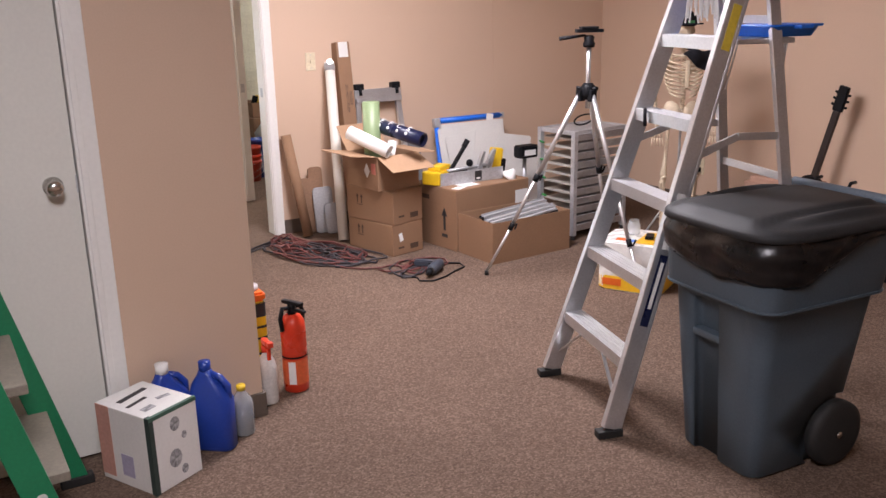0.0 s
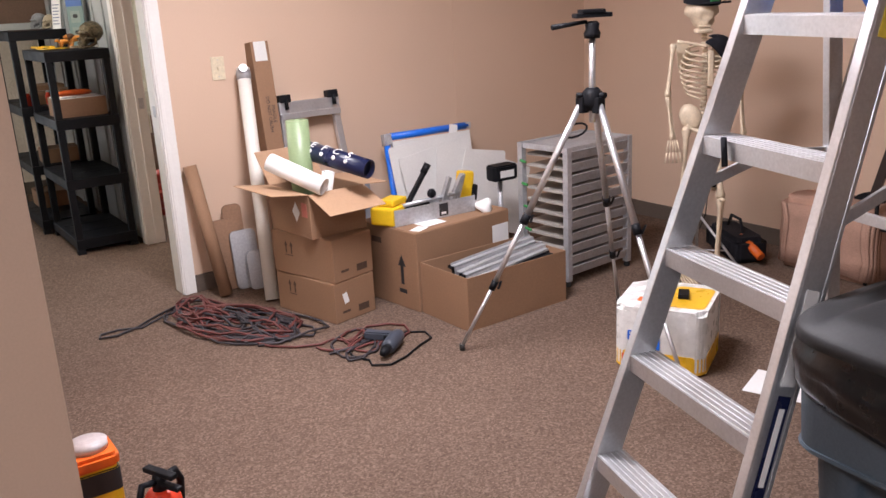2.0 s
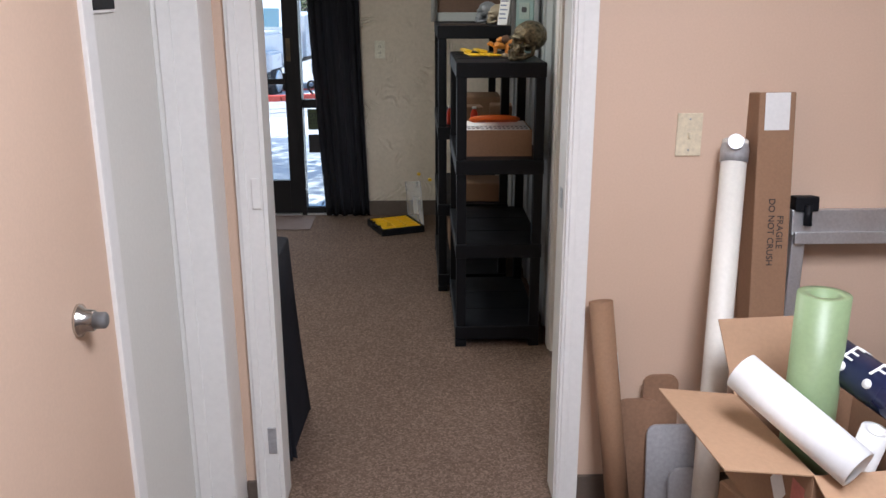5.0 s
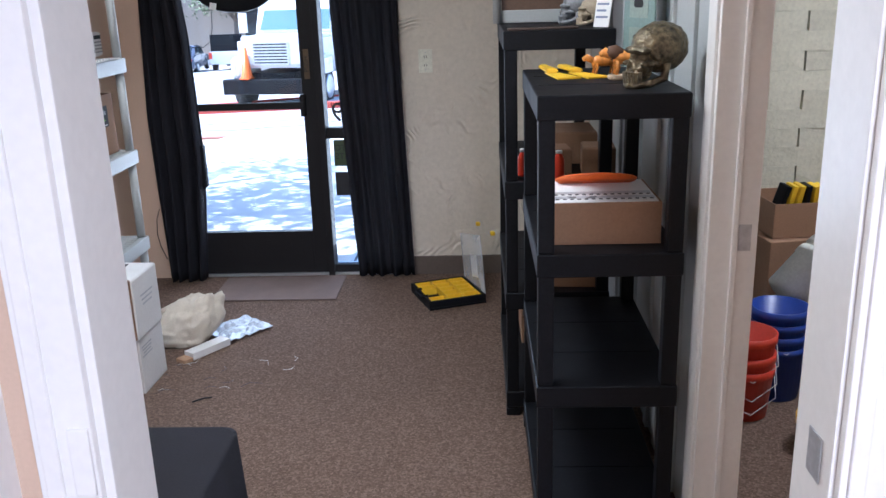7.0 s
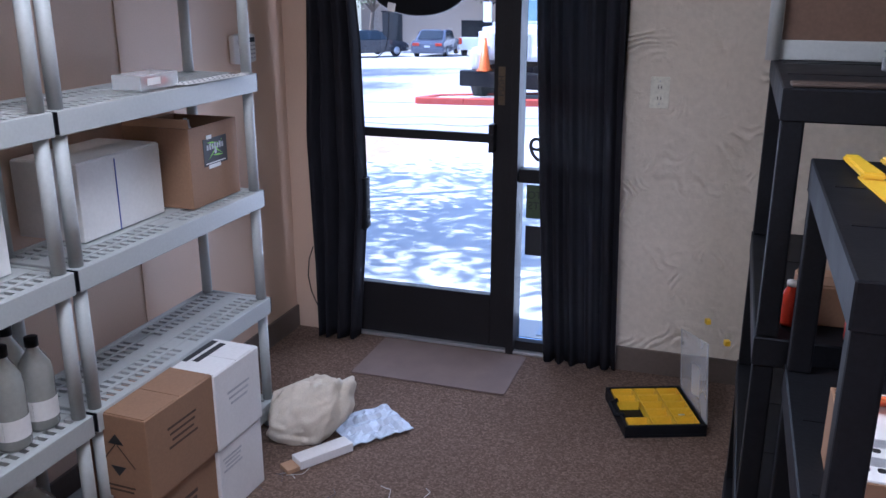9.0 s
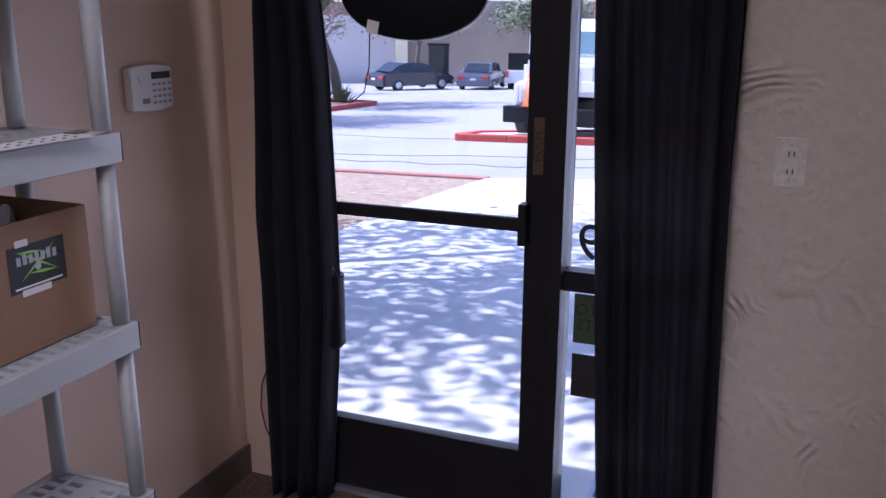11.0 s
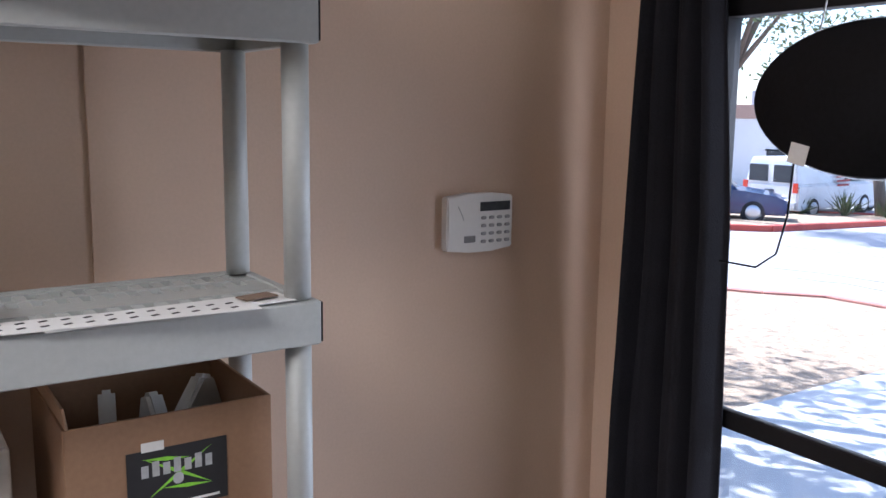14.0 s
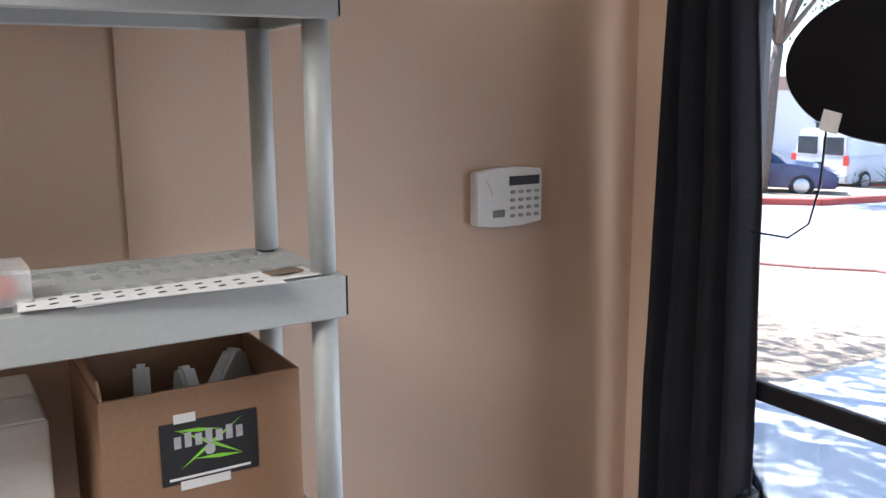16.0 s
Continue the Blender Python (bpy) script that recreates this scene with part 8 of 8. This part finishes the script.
DARKCAR = mat("dark_car_paint", (0.02, 0.022, 0.03), 0.2, var=0.06, coat=0.5)
BLUECAR = mat("dark_blue_car_paint", (0.015, 0.04, 0.13), 0.2, var=0.06, coat=0.5)
GREYCAR = mat("slate_car_paint", (0.10, 0.11, 0.15), 0.22, var=0.06, coat=0.5)
WHITECAR = mat("white_vehicle_paint", (0.72, 0.72, 0.72), 0.3, var=0.04, coat=0.3)
sedan(-15.9, 48.6, 60, DARKCAR, "dark sedan parked far across the car park")
sedan(-12.9, 51.6, 96, GREYCAR, "slate blue sedan parked far across the car park")
sedan(-13.4, 26.6, 38, BLUECAR, "dark blue car parked behind the planted island")
sedan(-15.6, 36.0, 80, mat("silver_car_paint", (0.4, 0.4, 0.4), 0.3, var=0.05), "silver car parked behind a van")

VAN = at(-14.2, 33.2, 92)
vn = vehicle("white_van", VAN, [(-2.4, 0.3), (2.4, 0.3), (2.4, 0.85), (1.75, 1.08), (-2.4, 1.1)], [(-2.38, 1.06), (1.75, 1.06), (0.95, 1.86), (-2.3, 1.9)], 1.95, WHITECAR, "white panel van parked by the planted island", (-1.5, 1.5), 0.34, [(0.25, 1.3, 1.12, 1.70, 0.2)])
for s in (-1, 1):
    part("rear_window", bm_box(-2.42, s * 0.43 - 0.33, 1.15, -2.385, s * 0.43 + 0.33, 1.68, 0.01), CARGLASS, vn)
    part("tail_light", bm_box(-2.43, s * 0.88 - 0.08, 0.85, -2.38, s * 0.88 + 0.08, 1.15, 0.01), RED, vn, "red tail light")
    bars(vn, pose(0.1, s * 0.985, 1.3) @ FACE["+y" if s > 0 else "-y"], 3, 0.9, 0.07, 0.14, mat("red_side_print", (0.4, 0.05, 0.05), 0.5), "side_print")
part("bumper", bm_box(-2.52, -0.95, 0.35, -2.38, 0.95, 0.55, 0.02), STEEL, vn)
part("number_plate", bm_box(-2.44, -0.16, 0.80, -2.41, 0.16, 0.92), DARKCAR, vn)

pt = vehicle("pickup_truck", at(-10.6, 53.5, 94), [(-2.7, 0.45), (2.7, 0.4), (2.7, 0.95), (2.4, 1.1), (1.2, 1.15), (-2.7, 1.12)], [(-0.7, 1.1), (1.3, 1.1), (0.75, 1.75), (-0.55, 1.78)], 1.9, WHITECAR, "white pickup truck parked far across the car park", (-1.7, 1.75), 0.38, [(-0.5, 0.95, 1.18, 1.66, 0.14)])
part("rack", bm_box(-2.5, -0.85, 1.12, -2.42, 0.85, 2.0), BLACKP, pt)
part("rear_window", bm_box(-0.72, -0.7, 1.25, -0.66, 0.7, 1.65), CARGLASS, pt)
for s in (-1, 1):
    part("tail_light", bm_box(-2.73, s * 0.85 - 0.08, 0.75, -2.68, s * 0.85 + 0.08, 1.08), RED, pt, "red tail light")

# utility truck nose-on
TK = at(-1.23, 24.78, -98)
tk = thing("utility_truck", TK, "white utility truck with an orange cone on its bumper", "truck")
part("bonnet", bm_prism([(0.0, -0.95), (1.75, -0.78), (1.75, 0.78), (0.0, 0.95)], 0.95, 1.62, 0.09), WHITECAR, tk)
part("cab", bm_rot(bm_prism([(-1.6, 0.75), (0.1, 0.75), (0.1, 1.65), (-0.28, 2.35), (-1.6, 2.4)], -1.0, 1.0, 0.08), pose(0, 0, 0, 90, 0, 0)), WHITECAR, tk)
b = bmesh.new()
b.faces.new([b.verts.new(p) for p in ((0.10, -0.86, 1.70), (0.10, 0.86, 1.70), (-0.25, 0.80, 2.28), (-0.25, -0.80, 2.28))])
part("windscreen", b, mat("pale_windscreen", (0.10, 0.17, 0.20), 0.08, var=0.1), tk)
for s in (-1, 1):
    part("side_window", bm_box(-1.1, s * 1.005 - 0.004, 1.65, -0.25, s * 1.005 + 0.004, 2.2), CARGLASS, tk)
    part("headlight", bm_box(1.74, s * 0.62 - 0.13, 1.05, 1.775, s * 0.62 + 0.13, 1.25, 0.01), PAPER, tk)
    part("fender", bm_prism(round_rect(1.05, 0.38, 0.12, 4, 1.05, s * 0.88), 0.72, 1.18, 0.06), WHITECAR, tk)
    part("mirror", bm_box(0.05, s * 1.28 - 0.1, 1.65, 0.10, s * 1.28 + 0.1, 2.1, 0.01), WHITECAR, tk)
    part("mirror_arm", bm_tube([(-0.1, s * 1.0, 2.1), (0.07, s * 1.25, 2.05)], 0.015, 6), BLACKP, tk)
    for x in (1.05, -3.6):
        w = part("wheel", bm_rot(bm_lathe([(0, -0.14), (0.42, -0.14), (0.48, -0.09), (0.48, 0.09), (0.42, 0.14), (0, 0.14)], 22), pose(x, s * 0.92, 0.48, 90, 0, 0)), TYRE, tk)
        part("rim", bm_rot(bm_lathe([(0, 0), (0.27, 0), (0.25, 0.03), (0.1, 0.0), (0, 0.01)], 16), pose(x, s * 1.07, 0.48, 90, 0, 180 if s > 0 else 0)), ALU, w)
part("grille_frame", bm_box(1.735, -0.42, 1.02, 1.77, 0.42, 1.52, 0.01), ALU, tk)
for k in range(7):
    part("grille_slot", bm_box(1.77, -0.38, 1.06 + k * 0.065, 1.775, 0.38, 1.09 + k * 0.065), INK, tk)
part("bumper", bm_box(1.70, -1.10, 0.40, 1.95, 1.10, 0.73, 0.03), BLACKP, tk, "black steel bumper")
part("chassis", bm_box(-5.2, -0.5, 0.6, 1.7, 0.5, 0.85), BLACKP, tk)
part("service_body", bm_box(-5.4, -1.05, 0.85, -1.75, 1.05, 1.95, 0.03), WHITECAR, tk)
bmast = bm_bar((-2.3, 0, 1.95), (-0.4, 0.1, 3.2), 0.3, 0.35, 0.03)
part("boom", bmast, WCARD, tk)
for k in range(5):
    part("boom_gear", bm_box(-1.2 + 0.1 * k, -0.35 + 0.13 * k, 2.45, -1.05 + 0.1 * k, -0.25 + 0.13 * k, 2.75 + 0.12 * (k % 3), 0.02), STEEL if k % 2 else ORANGE, tk)
cn = thing("traffic_cone", TK @ pose(1.83, -0.56, 0.735), "orange traffic cone standing on the truck bumper", "traffic cone")
part("cone", bm_lathe([(0.14, 0.025), (0.125, 0.05), (0.03, 0.68), (0, 0.68)], 18), ORANGE, cn)
part("base", bm_prism(round_rect(0.34, 0.24, 0.02), 0, 0.028, 0.004), ORANGE, cn)

# ---- far buildings ----
CREAM = mat("cream_render", (0.72, 0.65, 0.60), 0.9, var=0.05, scale=0.7, fine=20, bump=0.2)
CORN = mat("terracotta_cornice", (0.42, 0.25, 0.18), 0.9, var=0.08, scale=0.7)
BROWNW = mat("brown_render", (0.46, 0.36, 0.28), 0.9, var=0.08, scale=0.6, fine=20, bump=0.2)


def building(p, q, depth, high, wall, cornice, label, doors=()):
    p, q = Vector(p), Vector(q)
    L = (q - p).length
    base = min(gz(p.x, p.y), gz(q.x, q.y)) - 0.6
    ang = math.degrees(math.atan2(q.y - p.y, q.x - p.x))
    t = thing("commercial_building", pose(p.x, p.y, base, 0, 0, ang), label, "building")
    part("wall", bm_box(0, 0, 0, L, depth, high, 0.0), wall, t)
    part("cornice", bm_box(-0.1, -0.12, high - 0.75, L + 0.1, depth + 0.1, high + 0.1, 0.04), cornice, t)
    part("roof_unit", bm_box(L * 0.3, depth * 0.4, high, L * 0.3 + 2.4, depth * 0.4 + 2, high + 1.2, 0.05), STEEL, t)
    part("roof_unit", bm_box(L * 0.75, depth * 0.4, high, L * 0.75 + 1.8, depth * 0.4 + 2, high + 1.1, 0.05), STEEL, t)
    for x, w, z0, z1 in doors:
        d = part("window", bm_box(x, -0.05, z0, x + w, 0.02, z1), CARGLASS, t)
        part("window_frame", bm_box(x - 0.08, -0.08, z1, x + w + 0.08, 0.0, z1 + 0.1), BLACKP, d)
    return t


building((-62, 33), (-22, 60), 12, 5.6, CREAM, CORN, "long cream rendered building with a terracotta cornice", [(30, 1.2, 0.6, 2.9), (37.5, 1.1, 0.6, 2.9), (22, 1.6, 1.8, 3.0)])
building((-22, 62), (22, 70), 14, 5.8, BROWNW, BROWNW, "brown rendered building with dark openings", [(1.5, 1.4, 0.7, 3.0), (9.5, 2.6, 0.7, 4.2), (16, 2.6, 0.7, 4.2)])

# ---- trees ----
BARK = mat("grey_brown_bark", (0.16, 0.12, 0.09), 0.9, var=0.25, scale=12, fine=60, bump=0.8, depth=0.02)
LEAF = mat("olive_leaf", (0.11, 0.135, 0.055), 0.6, var=0.35, scale=3, bump=0)
DRYLEAF = mat("dry_leaf", (0.13, 0.11, 0.06), 0.7, var=0.35, scale=3, bump=0)


def tree(x, y, high, crown_r, seed, label, leaves, leaf=0.09, lean=(0, 0), crown_z=None, leafmat=LEAF, trunk_r=0.16, limbs=9):
    rnd = random.Random(seed)
    z0 = gz(x, y) - 0.1
    t = thing("tree", pose(x, y, z0), label, "tree", "trees round the car park")
    fork = high * 0.45
    top = Vector((lean[0], lean[1], fork))
    bm = bm_tube([(0, 0, 0), (lean[0] * 0.3 + 0.04, lean[1] * 0.3, fork * 0.4), (lean[0] * 0.7 - 0.03, lean[1] * 0.7 + 0.03, fork * 0.75), top], trunk_r, 10, None, True, [trunk_r * 1.2, trunk_r, trunk_r * 0.85, trunk_r * 0.75])
    ends = []
    for k in range(limbs):
        a = k * 2.4 + rnd.uniform(-0.4, 0.4)
        r = crown_r * rnd.uniform(0.45, 0.95)
        e = Vector((lean[0] + r * math.cos(a), lean[1] + r * math.sin(a), (crown_z or high * 0.8) + rnd.uniform(-0.25, 0.3) * crown_r))
        mid = top.lerp(e, 0.5) + Vector((rnd.uniform(-.2, .2), rnd.uniform(-.2, .2), 0.15 * crown_r))
        bm_tube([top, mid, e], 0.05, 6, bm, True, [trunk_r * 0.5, trunk_r * 0.28, 0.012])
        ends += [mid.lerp(e, q) for q in (0.3, 0.6, 0.85, 1.0)]
        for _ in range(3):
            q = mid.lerp(e, rnd.uniform(0.1, 0.8))
            f = q + Vector((rnd.uniform(-1, 1), rnd.uniform(-1, 1), rnd.uniform(-0.5, 0.5))) * crown_r * 0.4
            bm_tube([q, q.lerp(f, 0.5) + Vector((0, 0, 0.06)), f], 0.02, 5, bm, True, [0.03, 0.018, 0.006])
            ends += [q.lerp(f, 0.55), f]
    part("trunk", bm, BARK, t)
    verts, faces = [], []
    for k in range(leaves):
        c = ends[rnd.randrange(len(ends))]
        p = c + Vector((rnd.gauss(0, 1), rnd.gauss(0, 1), rnd.gauss(0, 0.7))) * crown_r * 0.16
        u = Vector((rnd.uniform(-1, 1), rnd.uniform(-1, 1), rnd.uniform(-0.7, 0.7))).normalized()
        w = u.orthogonal().normalized()
        s = leaf * rnd.uniform(0.6, 1.3)
        i = len(verts)
        verts += [p - u * s, p + w * s * 0.4, p + u * s, p - w * s * 0.4]
        faces.append((i, i + 1, i + 2, i + 3))
    me = bpy.data.meshes.new("crown")
    me.from_pydata([tuple(v) for v in verts], [], faces)
    me.materials.append(leafmat)
    ob = new("crown", me)
    ob.parent = t
    ob["kind"] = "stuff"
    return t


tree(-4.2, 10.1, 4.6, 3.6, 1, "leafy tree shading the path, thin grey trunk", 9000, 0.075, (1.5, 0.6), 3.9)
tree(-12.35, 25.9, 8.5, 2.6, 2, "tall slender tree on the planted island", 4000, 0.09, (0.25, 0.1), 6.6, LEAF, 0.17)
tree(-12.0, 33.6, 6.5, 3.2, 3, "leaning tree on the planted island", 5000, 0.10, (-0.8, -0.1), 5.0, LEAF, 0.17)
tree(-17.5, 42.0, 4.5, 2.2, 4, "bare-branched small tree before a pale wall", 900, 0.07, (-0.3, 0), 3.2, DRYLEAF, 0.09, 12)
tree(-19.5, 57.5, 5.5, 3.0, 5, "olive tree before the brown building", 3500, 0.12, (0.3, 0), 4.3)
tree(-12.5, 61.0, 6.0, 3.2, 6, "olive tree before the brown building", 3500, 0.12, (0, 0), 4.6)
tree(-3.0, 64.0, 6.5, 3.4, 7, "olive tree before the brown building", 3500, 0.12, (0, 0), 4.8)


def shrub(x, y, seed, label, blades=46, high=0.8):
    rnd = random.Random(seed)
    t = thing("spiky_shrub", pose(x, y, gz(x, y) - 0.03), label, "shrub", "spiky plants on the island")
    bm = bmesh.new()
    for _ in range(blades):
        a, e = rnd.uniform(0, 6.283), rnd.uniform(0.5, 1.4)
        L = high * rnd.uniform(0.6, 1.1)
        d = Vector((math.cos(a) * math.cos(e), math.sin(a) * math.cos(e), math.sin(e)))
        s = d.cross(Vector((0, 0, 1))).normalized() * 0.025
        o = Vector((rnd.uniform(-.08, .08), rnd.uniform(-.08, .08), 0))
        m_ = o + d * L * 0.55
        bm.faces.new([bm.verts.new(p) for p in (o - s * 0.6, m_ - s, o + d * L - Vector((0, 0, 0.08 * L)), m_ + s, o + s * 0.6)])
    ob = part("leaves", bm, mat("shrub_green", (0.09, 0.12, 0.05), 0.6, var=0.3), t)
    return t


shrub(-12.4, 32.2, 1, "spiky green agave plant on gravel", 50, 0.9)
shrub(-13.3, 31.4, 2, "spiky green agave plant on gravel", 50, 0.8)
shrub(-11.6, 33.2, 3, "spiky green agave plant on gravel", 50, 0.7)
shrub(-13.4, 28.6, 4, "spiky green agave plant on gravel", 40, 0.6)
